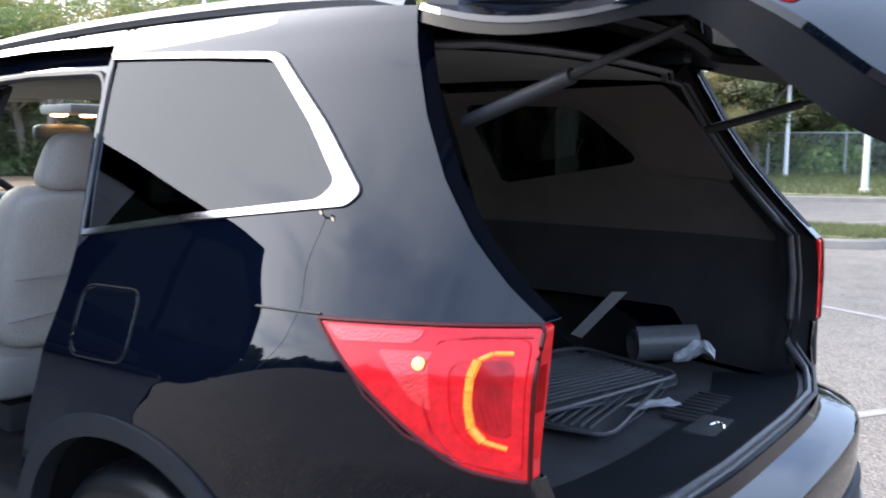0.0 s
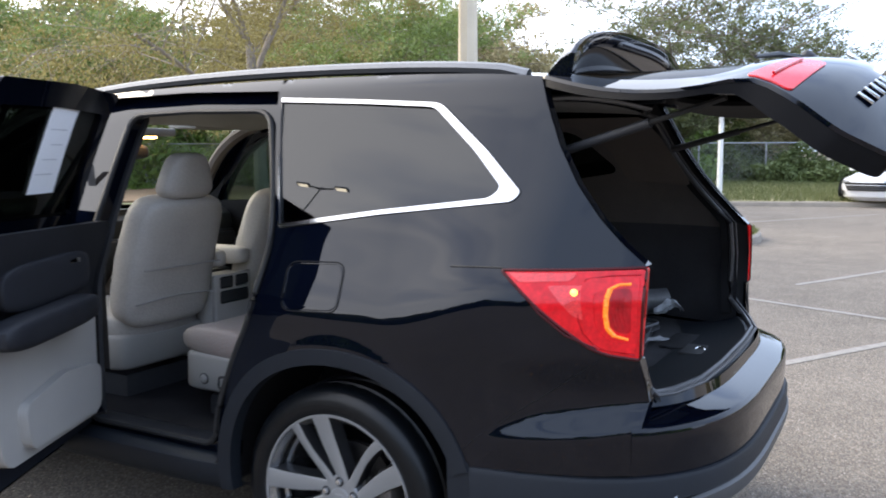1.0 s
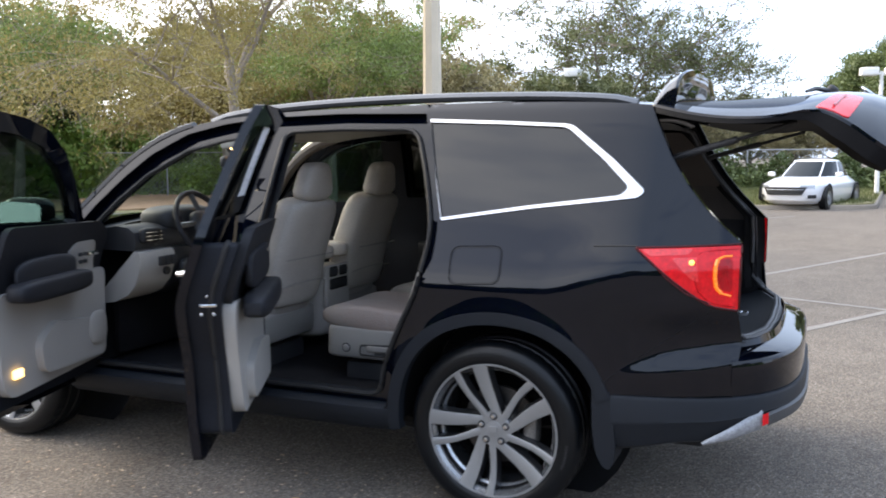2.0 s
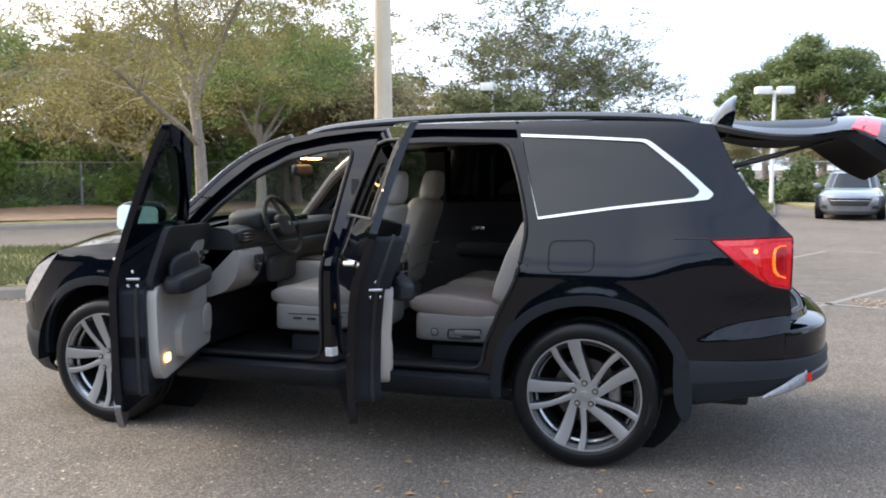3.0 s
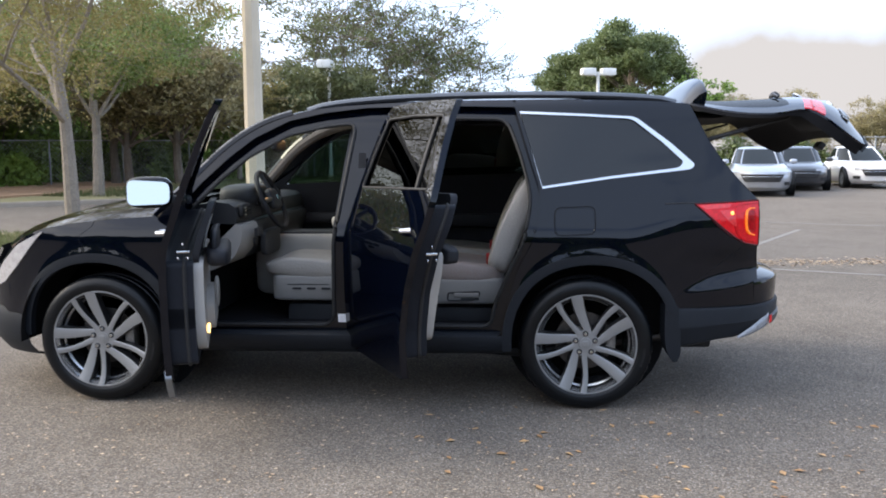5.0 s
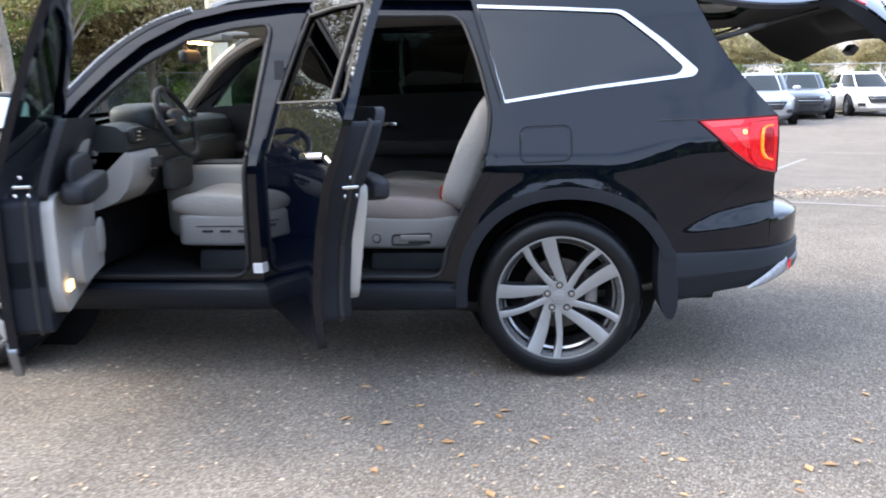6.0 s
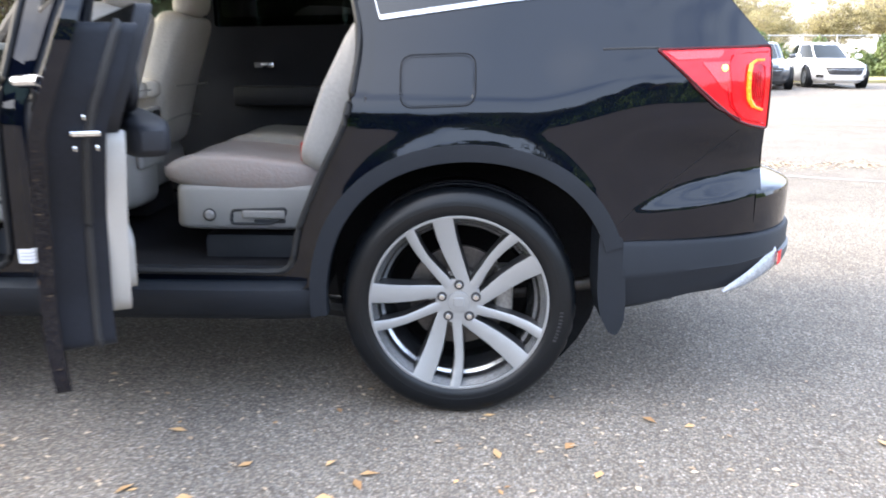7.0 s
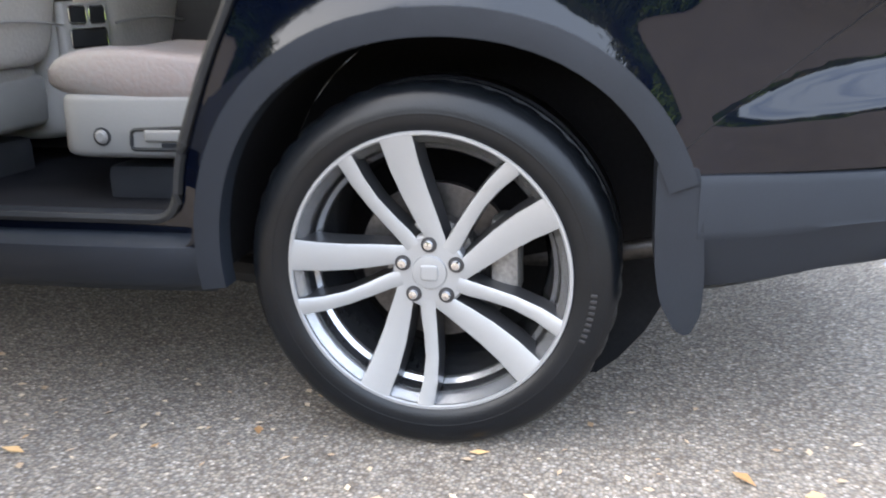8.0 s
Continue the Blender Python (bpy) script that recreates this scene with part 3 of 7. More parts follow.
# ---- trees ----
def tree(name, at, height, spread, seed, leaf, bark, label, leaves=9000, size=0.085, trunk=0.16, fork=0.32, droop=0.0, clump=0.032, twig=0.0045, per=36):
    """A tapered trunk with limbs that fork, and a crown of many small leaves set along the twigs."""
    rng = random.Random(seed)
    t = tagged(new(name), label, "tree")
    bm = bmesh.new()
    twigs, sprigs = [], []

    def limb(p, d, length, r, depth):
        n = 5 if depth < 2 else 3
        pts, rad = [p.copy()], [r]
        q, dd = p.copy(), d.copy()
        for i in range(n):
            bend = 0.14 if depth else 0.045
            dd = (dd + Vector((rng.gauss(0, bend), rng.gauss(0, bend), rng.gauss(0.02, 0.08) - droop * 0.1 * depth))).normalized()
            q = q + dd * length / n
            pts.append(q.copy())
            rad.append(r * (1 - 0.5 * (i + 1) / n))
        if depth < 2:
            tube(pts, rad, 9 - 2 * depth, bm)
        else:
            sprigs.extend((pts[i], pts[i + 1], max(rad[i], twig), max(rad[i + 1], twig * 0.66)) for i in range(n))
        if depth >= 2:
            twigs.extend(pts[1:])
        if depth >= 4 or length < height * 0.05:
            return
        kids = rng.randint(3, 5) if depth else rng.randint(5, 7)
        for k in range(kids):
            j = rng.randint(max(1, n - 3), n) if depth else rng.randint(n - 2, n)
            a = 2 * math.pi * (k + rng.random() * 0.6) / kids
            out = Vector((math.cos(a), math.sin(a), 0))
            up = rng.uniform(0.0, 0.95) if depth < 2 else rng.uniform(-0.35, 0.6)
            nd = (dd * 0.35 + out * spread + Vector((0, 0, up))).normalized()
            limb(pts[j], nd, length * rng.uniform(0.62, 0.88) * (1.25 if depth == 0 else 1), rad[j] * 0.55, depth + 1)

    limb(Vector((0, 0, 0)), Vector((0.03, 0.02, 1)).normalized(), height * fork, trunk, 0)
    bark_me = part("trunk", bm, bark, t)
    top = max(p.z for p in twigs)
    k = height / top
    bark_me.data.transform(Matrix.Diagonal((k, k, k, 1)))
    T = np.array([p[:] for p in twigs]) * k
    # thin branches: three-sided, tapered
    P, Q = (np.array([s[i][:] for s in sprigs]) for i in (0, 1))
    r0, r1 = (np.array([s[i] for s in sprigs])[:, None] for i in (2, 3))
    d = Q - P
    d /= np.linalg.norm(d, axis=1)[:, None] + 1e-9
    e = np.cross(d, np.array([0.31, 0.52, 0.79]))
    e /= np.linalg.norm(e, axis=1)[:, None] + 1e-9
    f = np.cross(d, e)
    corner = [(math.cos(a), math.sin(a)) for a in (0, 2.094, 4.189)]
    V = np.stack([P + r0 * (c * e + s * f) for c, s in corner] + [Q + r1 * (c * e + s * f) for c, s in corner], 1).reshape(-1, 3) * k
    i = np.arange(len(P))[:, None] * 6
    from_np("branchwork", V, np.concatenate([np.hstack([i + a, i + (a + 1) % 3, i + 3 + (a + 1) % 3, i + 3 + a]) for a in range(3)], 0), bark, t)
    g = np.random.default_rng(seed)
    nc = max(1, leaves // per)
    cc = T[g.integers(0, len(T), nc)] + g.normal(0, height * 0.016, (nc, 3))
    rad = height * clump * g.uniform(0.5, 1.5, nc)
    C = np.repeat(cc, per, 0) + g.normal(0, 1, (nc * per, 3)) * np.repeat(rad, per)[:, None] * np.array([1, 1, 0.55])
    n = len(C)
    u = g.normal(0, 1, (n, 3))
    u /= np.linalg.norm(u, axis=1)[:, None]
    v = np.cross(u, g.normal(0, 1, (n, 3)))
    v /= np.linalg.norm(v, axis=1)[:, None] + 1e-9
    s = size * g.uniform(0.5, 1.4, n)[:, None]
    V = np.stack([C - u * s, C + v * s * 0.45, C + u * s, C - v * s * 0.45], 1).reshape(-1, 3)
    from_np("crown", V, np.arange(4 * n).reshape(-1, 4), leaf, t)
    t.matrix_basis = Matrix.Translation(at) @ Matrix.Rotation(rng.uniform(0, 6.28), 4, "Z")
    return t


def bush(name, at, size, seed, leaf, label, leaves=5000, leafsize=0.09):
    t = tagged(new(name), label, "bush")
    g = np.random.default_rng(seed)
    d = g.normal(0, 1, (leaves, 3))
    d /= np.linalg.norm(d, axis=1)[:, None]
    d[:, 2] = np.abs(d[:, 2])
    r = g.uniform(0.45, 1.0, leaves) ** 0.5
    lump = np.array([0.8 + 0.55 * noise.noise(Vector(x) * 2.2 + Vector((seed * 3.1, 0, 0))) for x in d])
    C = d * (r * lump)[:, None] * np.array(size)
    u = g.normal(0, 1, (leaves, 3))
    u /= np.linalg.norm(u, axis=1)[:, None]
    v = np.cross(u, g.normal(0, 1, (leaves, 3)))
    v /= np.linalg.norm(v, axis=1)[:, None] + 1e-9
    s = leafsize * g.uniform(0.5, 1.4, leaves)[:, None]
    V = np.stack([C - u * s, C + v * s * 0.5, C + u * s, C - v * s * 0.5], 1).reshape(-1, 3)
    from_np("crown", V, np.arange(4 * leaves).reshape(-1, 4), leaf, t)
    bm = bmesh.new()
    rng = random.Random(seed)
    for k in range(6):
        a = rng.uniform(0, 6.28)
        tube([Vector((0, 0, -0.1)), Vector((0.3 * size[0] * math.cos(a), 0.3 * size[1] * math.sin(a), 0.4 * size[2])), Vector((0.6 * size[0] * math.cos(a), 0.6 * size[1] * math.sin(a), 0.75 * size[2]))], (0.05, 0.03, 0.01), 5, bm)
    part("stem", bm, BARK, t)
    t.matrix_basis = Matrix.Translation(at)
    return t


def place(ob, at, turn, k=1.0):
    o = copy_thing(ob, Matrix.Translation(at) @ Matrix.Rotation(radians(turn), 4, "Z"))
    o.scale = (k, k, k)
    return o


def domed_pine(at, seed):
    """A dark pine: bare limbs that carry rounded tufts of needles in domes."""
    t = tagged(new("pine_tree"), "dense dark green pine with domed tufts behind the lot", "tree")
    g, rng = np.random.default_rng(seed), random.Random(seed)
    bm = tube([Vector((0, 0, -0.2)), Vector((0.15, 0.1, 3.0)), Vector((-0.1, 0, 6.5)), Vector((0.1, 0, 9.4))], (0.32, 0.26, 0.18, 0.06), 8)
    C = []
    for k in range(52):
        a, up = 2.4 * k + rng.uniform(-0.4, 0.4), rng.uniform(0.12, 1.0)
        reach = 4.6 * math.sqrt(max(0.05, 1 - up ** 2.4)) * rng.uniform(0.45, 1.0)
        c = Vector((reach * math.cos(a), reach * math.sin(a), 4.2 + 5.4 * up + 0.9 * math.sin(2 * a)))
        tube([Vector((0, 0, max(2.5, c.z - 2.0))), Vector((c.x * 0.55, c.y * 0.55, c.z - 0.9)), c], (0.09, 0.06, 0.02), 5, bm)
        n = rng.randint(700, 1300)
        d = g.normal(0, 1, (n, 3))
        d /= np.linalg.norm(d, axis=1)[:, None]
        C.append(np.array(c) + d * np.abs(g.normal(0.72, 0.30, n))[:, None] * np.array([1.0, 1.0, 0.62]) * rng.uniform(0.7, 1.3))
    part("trunk", bm, BARK, t)
    C = np.concatenate(C)
    n = len(C)
    u = g.normal(0, 1, (n, 3))
    u /= np.linalg.norm(u, axis=1)[:, None]
    v = np.cross(u, g.normal(0, 1, (n, 3)))
    v /= np.linalg.norm(v, axis=1)[:, None] + 1e-9
    w = 0.105 * g.uniform(0.5, 1.4, n)[:, None]
    from_np("crown", np.stack([C - u * w, C + v * w * 0.5, C + u * w, C - v * w * 0.5], 1).reshape(-1, 3), np.arange(4 * n).reshape(-1, 4), GREEN, t)
    t.matrix_basis = Matrix.Translation(at)
    return t


oak = tree("oak_tree", (-7.1, 6.9, 0.1), 7.6, 0.66, 11, OLIVE, BARKPALE, "spreading oak with sparse olive leaves on the island", 100000, 0.022, 0.135, 0.42, droop=0.6, clump=0.030, per=170)
oak2 = tree("oak_tree", (-18.2, 20.9, 0.15), 7.4, 1.0, 12, OLIVE, BARKPALE, "olive leaved oak beside the fence", 52000, 0.062, 0.15, 0.30, per=90)
dark = tree("tree", (-25, 30, 0.1), 8.0, 0.9, 13, DARKLEAF, BARK, "dark green tree behind the fence", 36000, 0.13, 0.20, 0.20)
russet = tree("tree", (-13, 26, 0.1), 6.8, 0.9, 14, RUSSET, BARK, "russet brown spring tree by the fence", 30000, 0.08, 0.13, 0.24, twig=0.012)
airy = tree("tree", (-8.6, 38, 0.1), 11.2, 0.8, 15, DARKLEAF, BARK, "airy tall tree with fine dark leaves", 17000, 0.085, 0.17, 0.30, clump=0.026, twig=0.022)
pine = domed_pine((8.3, 60, 0.1), 21)
bright = tree("tree", (12.6, 60, 0.1), 6.6, 0.8, 17, BRIGHT, BARK, "bright green young tree", 18000, 0.13, 0.18, 0.16)
lime = tree("tree", (-12.5, 18.5, 0.15), 7.2, 1.0, 18, LIMELEAF, BARKPALE, "fresh green spring tree at the verge", 42000, 0.05, 0.12, 0.26, per=110)
for at, ang, k, ob in (
    ((-23.5, 16.5, 0.15), 40, 1.1, lime), ((-31, 14, 0.1), 110, 1.2, oak2), ((-12.0, 30, 0.15), 200, 0.68, oak2), ((-36, 4, 0.1), 260, 1.2, oak2),
    ((-33, 26, 0.1), 80, 1.1, dark), ((-40, 14, 0.1), 150, 1.0, dark), ((-19, 38, 0.1), 20, 0.9, dark), ((-2.5, 47, 0.1), 120, 0.62, dark), ((-47, 0, 0.1), 300, 1.1, dark), ((-26, 40, 0.1), 210, 1.15, dark),
    ((-16, 27, 0.15), 90, 1.0, russet), ((-10, 33, 0.15), 170, 0.64, dark), ((2, 52, 0.1), 10, 0.72, russet), ((15, 56, 0.1), 200, 0.72, russet), ((22, 50, 0.1), 300, 0.62, russet), ((30, 46, 0.1), 30, 0.62, russet), ((38, 42, 0.1), 130, 0.65, russet), ((-4, 40, 0.15), 60, 0.6, russet), ((26, 52, 0.1), 80, 0.75, russet), ((19, 58, 0.1), 150, 0.78, russet),
    ((-5.6, 42, 0.1), 70, 0.85, airy),
    ((4.9, 64, 0.1), 100, 0.9, pine),
    ((-28, 20, 0.1), 60, 0.75, dark), ((-22, 27, 0.1), 100, 0.7, dark), ((-16, 32, 0.1), 250, 0.65, dark), ((-35, 12, 0.1), 330, 0.75, dark), ((-8.2, 36.5, 0.1), 30, 0.66, dark), ((-44, 7, 0.1), 10, 0.8, dark),
    ((-14.9, 25.9, 0.1), 140, 0.95, russet), ((-27, 13, 0.15), 140, 1.0, lime), ((-20, 25, 0.15), 220, 0.9, lime), ((-41, 1, 0.15), 40, 1.1, lime), ((34, 50, 0.1), 80, 0.75, russet), ((42, 47, 0.1), 180, 0.75, russet), ((0, 41, 0.1), 250, 0.55, russet), ((6, 46, 0.1), 20, 0.6, russet), ((11, 50, 0.1), 320, 0.6, russet), ((17, 47, 0.1), 90, 0.55, russet),
):
    place(ob, at, ang, k)
# the tree belt behind the camera, which the paint and glass mirror
rb = random.Random(5)
for k in range(46):
    a = radians(195 + 3.7 * k)
    r = 44 + rb.uniform(-4, 8)
    place((dark, pine, dark, oak2, dark)[k % 5], (r * math.cos(a), r * math.sin(a), 0), rb.uniform(0, 360), rb.uniform(0.65, 0.95))

shrub = bush("bush", (-24, 24.5, 0.1), (2.6, 2.2, 2.5), 21, BRIGHT, "bright green shrub behind the fence", 9000, 0.10)
shrub2 = bush("bush", (-18, 30.0, 0.1), (2.8, 2.2, 2.9), 22, GREEN, "dense green shrub behind the fence", 9000, 0.10)
for i, (x, y) in enumerate(((-27, 22), (-30.5, 19.5), (-21, 27), (-34, 16.5), (-38, 13), (-15.5, 33), (-12.5, 36), (-9.5, 38), (-42, 9), (-6.5, 40), (-36, 20), (-29, 27), (-24, 25), (-18, 30.5), (-25.5, 20.5), (-33, 14.5), (-20, 24.3), (-14, 31.5), (-30, 16.2), (-40, 10))):
    place(shrub if i % 3 else shrub2, (x, y, 0.1), 47 * i, 0.95 + 0.16 * (i % 4))
for k in range(56):
    a = radians(190 + 3.1 * k)
    r = 43 + rb.uniform(-2, 4)
    place(shrub if k % 2 else shrub2, (r * math.cos(a), r * math.sin(a), 0), rb.uniform(0, 360), rb.uniform(1.5, 2.2))
for k in range(17):
    x, y = -46 + 2.5 * k, 12 + 2.2 * k
    place(shrub if k % 3 else shrub2, (x - 1.5, y + 2.5, 0.1), 61 * k, 1.35 + 0.14 * (k % 4))
hedge = bush("hedge_bush", (-3.2, 36.5, 0.1), (2.4, 1.5, 1.7), 23, GREEN, "clipped dark green hedge bush", 8000, 0.09)
for i in range(20):
    place(hedge, (-0.6 + 2.7 * i, 36.5 - 0.02 * i * i, 0.05), 31 * i, 0.9 + 0.1 * (i % 3))


# ---- poles, lamps and fence ----
def concrete_pole(at, h=11.0):
    t = tagged(new("utility_pole"), "tall pale square concrete pole on the small island", "pole")
    part("shaft", grid(lambda z, a: Vector(((0.155 - 0.006 * z) * 1.18 * math.cos(a), (0.155 - 0.006 * z) * 1.18 * math.sin(a), z)), np.linspace(0, h, 12), [2 * math.pi * (j + 0.5) / 8 for j in range(8)], close=True), CONCRETE, t, angle=20)
    part("base_collar", box((0, 0, 0.10), (0.5, 0.5, 0.3), 0.04), CONCRETE, t)
    part("pole_cap", box((0, 0, h), (0.22, 0.22, 0.06), 0.02), CONCRETE, t)
    t.matrix_basis = Matrix.Translation(at)


concrete_pole((-5.12, 9.75, 0.0))


def lot_lamp(at, h, turn, material, label, lit=False, arm=0.55, hs=1.0, thick=0.24, slim=1.0):
    t = tagged(new("street_lamp"), label, "lamp post")
    part("post", tube([Vector((0, 0, 0)), Vector((0, 0, h * 0.5)), Vector((0, 0, h))], (0.085 * slim, 0.075 * slim, 0.065 * slim), 10), material, t)
    part("foot", lathe([(0.13, 0), (0.13, 0.16), (0.09, 0.18)], 16), CONCRETE, t).matrix_basis = Matrix.Rotation(radians(90), 4, "X")
    for s in (-1, 1):
        part("arm", tube([Vector((0, 0, h - 0.12)), Vector((s * arm, 0, h - 0.05))], 0.04, 8), material, t)
        head = part("lamp_head", box((s * (arm + 0.25), 0, h), (0.62 * hs, 0.42 * hs, thick * hs), 0.2 * thick), material, t)
        part("lamp_lens", box((s * (arm + 0.25), 0, h - 0.52 * thick * hs), (0.46 * hs, 0.30 * hs, 0.02), 0.005), LAMPGLOW if lit else CLEARLENS, head)
    t.matrix_basis = Matrix.Translation(at) @ Matrix.Rotation(radians(turn), 4, "Z")
    return t


LAMPGLOW = mat("lamp_glow", (1.0, 0.93, 0.80), 0.4, var=0.0, emit=6.0)
lot_lamp((-8.6, 32.5, 0.1), 5.0, 92, WHITEPOST, "white twin-headed car park lamp post", hs=1.45)
lot_lamp((3.0, 30.2, 0.0), 4.5, 14, WHITEPOST, "white twin-headed lamp post by the parked cars", arm=0.17, hs=0.95, thick=0.30)
lot_lamp((-3.6, 22.5, 0.1), 2.6, 0, WHITEPOST, "thin pale post on the verge", arm=0.0)


def chain_fence(points, h=1.85, bay=3.0):
    """Posts and rails with a net of thin wires."""
    f = tagged(new("chain_fence"), "grey chain-link fence with steel posts in front of shrubs", "fence")
    for (x0, y0), (x1, y1) in zip(points, points[1:]):
        a, b = Vector((x0, y0, 0)), Vector((x1, y1, 0))
        n = max(1, round((b - a).length / bay))
        for i in range(n):
            p = a.lerp(b, i / n)
            part("post", tube([p, p + Vector((0, 0, h + 0.05))], 0.035, 6), GALV, f)
        part("rail", tube([a + Vector((0, 0, h)), b + Vector((0, 0, h))], 0.025, 6), GALV, f)
        L = (b - a).length
        d = (b - a).normalized()
        V, F = [], []
        pitch = 0.16
        for sgn in (1, -1):
            k = -h
            while k < L + (h if sgn < 0 else 0):
                s0, s1 = (k, k + h) if sgn > 0 else (k, k - h)
                za, zb = 0.0, h
                if sgn > 0:
                    if s0 < 0:
                        za, s0 = -s0, 0
                    if s1 > L:
                        zb, s1 = h - (s1 - L), L
                else:
                    if s0 > L:
                        za, s0 = s0 - L, L
                    if s1 < 0:
                        zb, s1 = h + s1, 0
                if zb > za + 0.01:
                    p, q = a + d * s0 + Vector((0, 0, za)), a + d * s1 + Vector((0, 0, zb))
                    w = Vector((0, 0, 0.0035))
                    i0 = len(V)
                    V += [p - w, q - w, q + w, p + w]
                    F.append((i0, i0 + 1, i0 + 2, i0 + 3))
                k += pitch
        tagged(from_np("mesh_wire", np.array([v[:] for v in V]), np.array(F), GALV, f), kind="stuff")
    return f


chain_fence([(-50, 2), (-36, 10), (-22, 22), (-12, 31.5), (-2, 38), (14, 38), (34, 33), (50, 26)])

# painted bay lines
def bay_line(a, b, w=0.10):
    a, b = Vector((*a, 0)), Vector((*b, 0))
    d = (b - a).normalized()
    s = Vector((-d.y, d.x, 0)) * w / 2
    n = 24
    return tagged(part("bay_line", grid(lambda i, k: a.lerp(b, i / n) + s * k * (0.85 + 0.2 * noise.noise((i * 1.7, k, a.x))) + Vector((0, 0, 0.004)), range(n + 1), (-1, 1), flip=True), LINE), "worn white painted parking line", "road marking", group="parking lines")


bay_line((0.35, 2.5), (4.6, 9.8))
bay_line((-0.6, 6.25), (5.4, 3.65))
bay_line((3.0, 12.0), (9.0, 9.4))
bay_line((-2.5, 14.5), (0.6, 19.5))
bay_line((6.0, 9.0), (12.5, 6.2))
bay_line((0.4, 7.15), (2.7, 11.9))


def drain(at, turn):
    t = tagged(new("drain_grate"), "dark iron storm drain set into the asphalt", "drain")
    part("rim", box((0, 0, 0.006), (1.7, 0.55, 0.012), 0.004), DRAIN, t)
    for k in range(14):
        part("bar", box((-0.75 + 0.115 * k, 0, 0.018), (0.05, 0.46, 0.014), 0.004), DRAIN, t)
    t.matrix_basis = Matrix.Translation(at) @ Matrix.Rotation(radians(turn), 4, "Z")


DRAIN = mat("iron_grate", (0.07, 0.065, 0.06), 0.7, var=0.3)
drain((-11.6, 9.0, 0), 30)


# ---- the car: x towards its rear, y across, z up; the rear axle stands over x = 0 ----
WHEELBASE, AXLE_Z = 2.82, 0.376
ARCH_X, ARCH_Z = 0.03, 0.388
TAIL_LEN, TAIL_POW = 1.18, 3.6
WIDTH = spline([(0.2, 0.925), (0.35, 0.955), (0.5, 0.968), (0.7, 0.974), (0.86, 0.9755), (0.945, 0.974), (0.99, 0.971), (1.02, 0.964), (1.06, 0.951), (1.14, 0.922), (1.25, 0.884), (1.4, 0.827), (1.55, 0.765), (1.66, 0.713), (1.73, 0.665), (1.78, 0.60)])


def half(x, z):
    """Half the body's width at a length and a height."""
    # the shoulder climbs towards the tail lamp
    lift = 0.10 * smoothstep(0.20, 0.62, x) * smoothstep(0.62, 0.95, z) * (1 - smoothstep(1.02, 1.55, z))
    w = WIDTH(z - lift)
    if x > 0:
        w *= max(1e-6, 1 - min(x / TAIL_LEN, 0.99999) ** TAIL_POW) ** (1 / TAIL_POW)
    if x < -2.3:
        w *= max(1e-6, 1 - min((-2.3 - x) / 1.47, 0.99999) ** 3.4) ** (1 / 3.4)
    # the flares round both wheels
    for ax in (ARCH_X, -WHEELBASE):
        r = math.hypot(x - ax, z - ARCH_Z)
        w += 0.007 * math.exp(-(((r - 0.49) / 0.04) ** 2)) * smoothstep(0.2, 0.45, z)
    # the hollow shelf over the rear bumper
    if x > 0.4:
        zb = 0.668 + 0.13 * (x - 0.48)
        deep = 0.044 * smoothstep(0.46, 0.86, x)
        w -= deep * min(max((z - zb) / (0.018 + 0.046 * smoothstep(0.46, 0.72, x)), 0.0), 1.0) * (1 - smoothstep(0.815, 0.95, z))
    return w


def flank(s, off=0.0):
    """The body side's surface: s is -1 for the driver's side, 1 for the other."""
    return lambda x, z, d: Vector((x, s * (half(x, z) + off + d), z))


ROOF = spline([(-2.46, 1.10), (-2.33, 1.235), (-2.22, 1.345), (-2.09, 1.475), (-1.93, 1.59), (-1.72, 1.675), (-1.52, 1.71), (-1.25, 1.732), (-0.9, 1.745), (-0.5, 1.75), (-0.1, 1.748), (0.2, 1.742), (0.45, 1.73), (0.62, 1.715)])
FENDER = spline([(-3.62, 0.69), (-3.52, 0.765), (-3.42, 0.865), (-3.32, 0.945), (-3.2, 1.005), (-3.0, 1.05), (-2.8, 1.073), (-2.5, 1.095), (-2.4, 1.10)])
HOOD_MID = spline([(-3.62, 0.90), (-3.5, 0.985), (-3.3, 1.065), (-3.1, 1.122), (-2.85, 1.172), (-2.47, 1.205)])


def arc(cx, r, a0, a1, n=28):
    """Part of a wheel arch, a little squarer than a circle."""
    out = []
    for a in np.linspace(radians(a0), radians(a1), n):
        k = r * (1 + 0.035 * math.sin(2 * a) ** 2)
        out.append((cx + k * math.cos(a), ARCH_Z + k * math.sin(a), 0))
    return out


REAR_EDGE = [(0.948, 1.187, 0.01), (0.895, 1.235), (0.825, 1.308), (0.75, 1.402), (0.682, 1.512), (0.622, 1.64), (0.588, 1.718)]
SIDE = (
    [(-3.56, 0.60, 0.0), (-3.36, 0.44)] + arc(-WHEELBASE, 0.492, 172, 8) + [(-2.30, 0.42)] + [(-0.50, 0.42)] + arc(ARCH_X, 0.492, 174, 24)
    + [(0.50, 0.592), (0.94, 0.60, 0), (0.955, 0.72), (0.965, 0.80), (0.955, 0.86), (0.950, 0.925, 0.004), (0.85, 0.945, 0.05), (0.725, 1.035, 0.05), (0.582, 1.166, 0.004), (0.955, 1.180, 0.004)] + REAR_EDGE
    + [(x, ROOF(x), 0) for x in np.linspace(0.50, -2.44, 40)] + [(x, FENDER(x), 0) for x in np.linspace(-2.48, -3.56, 16)]
)
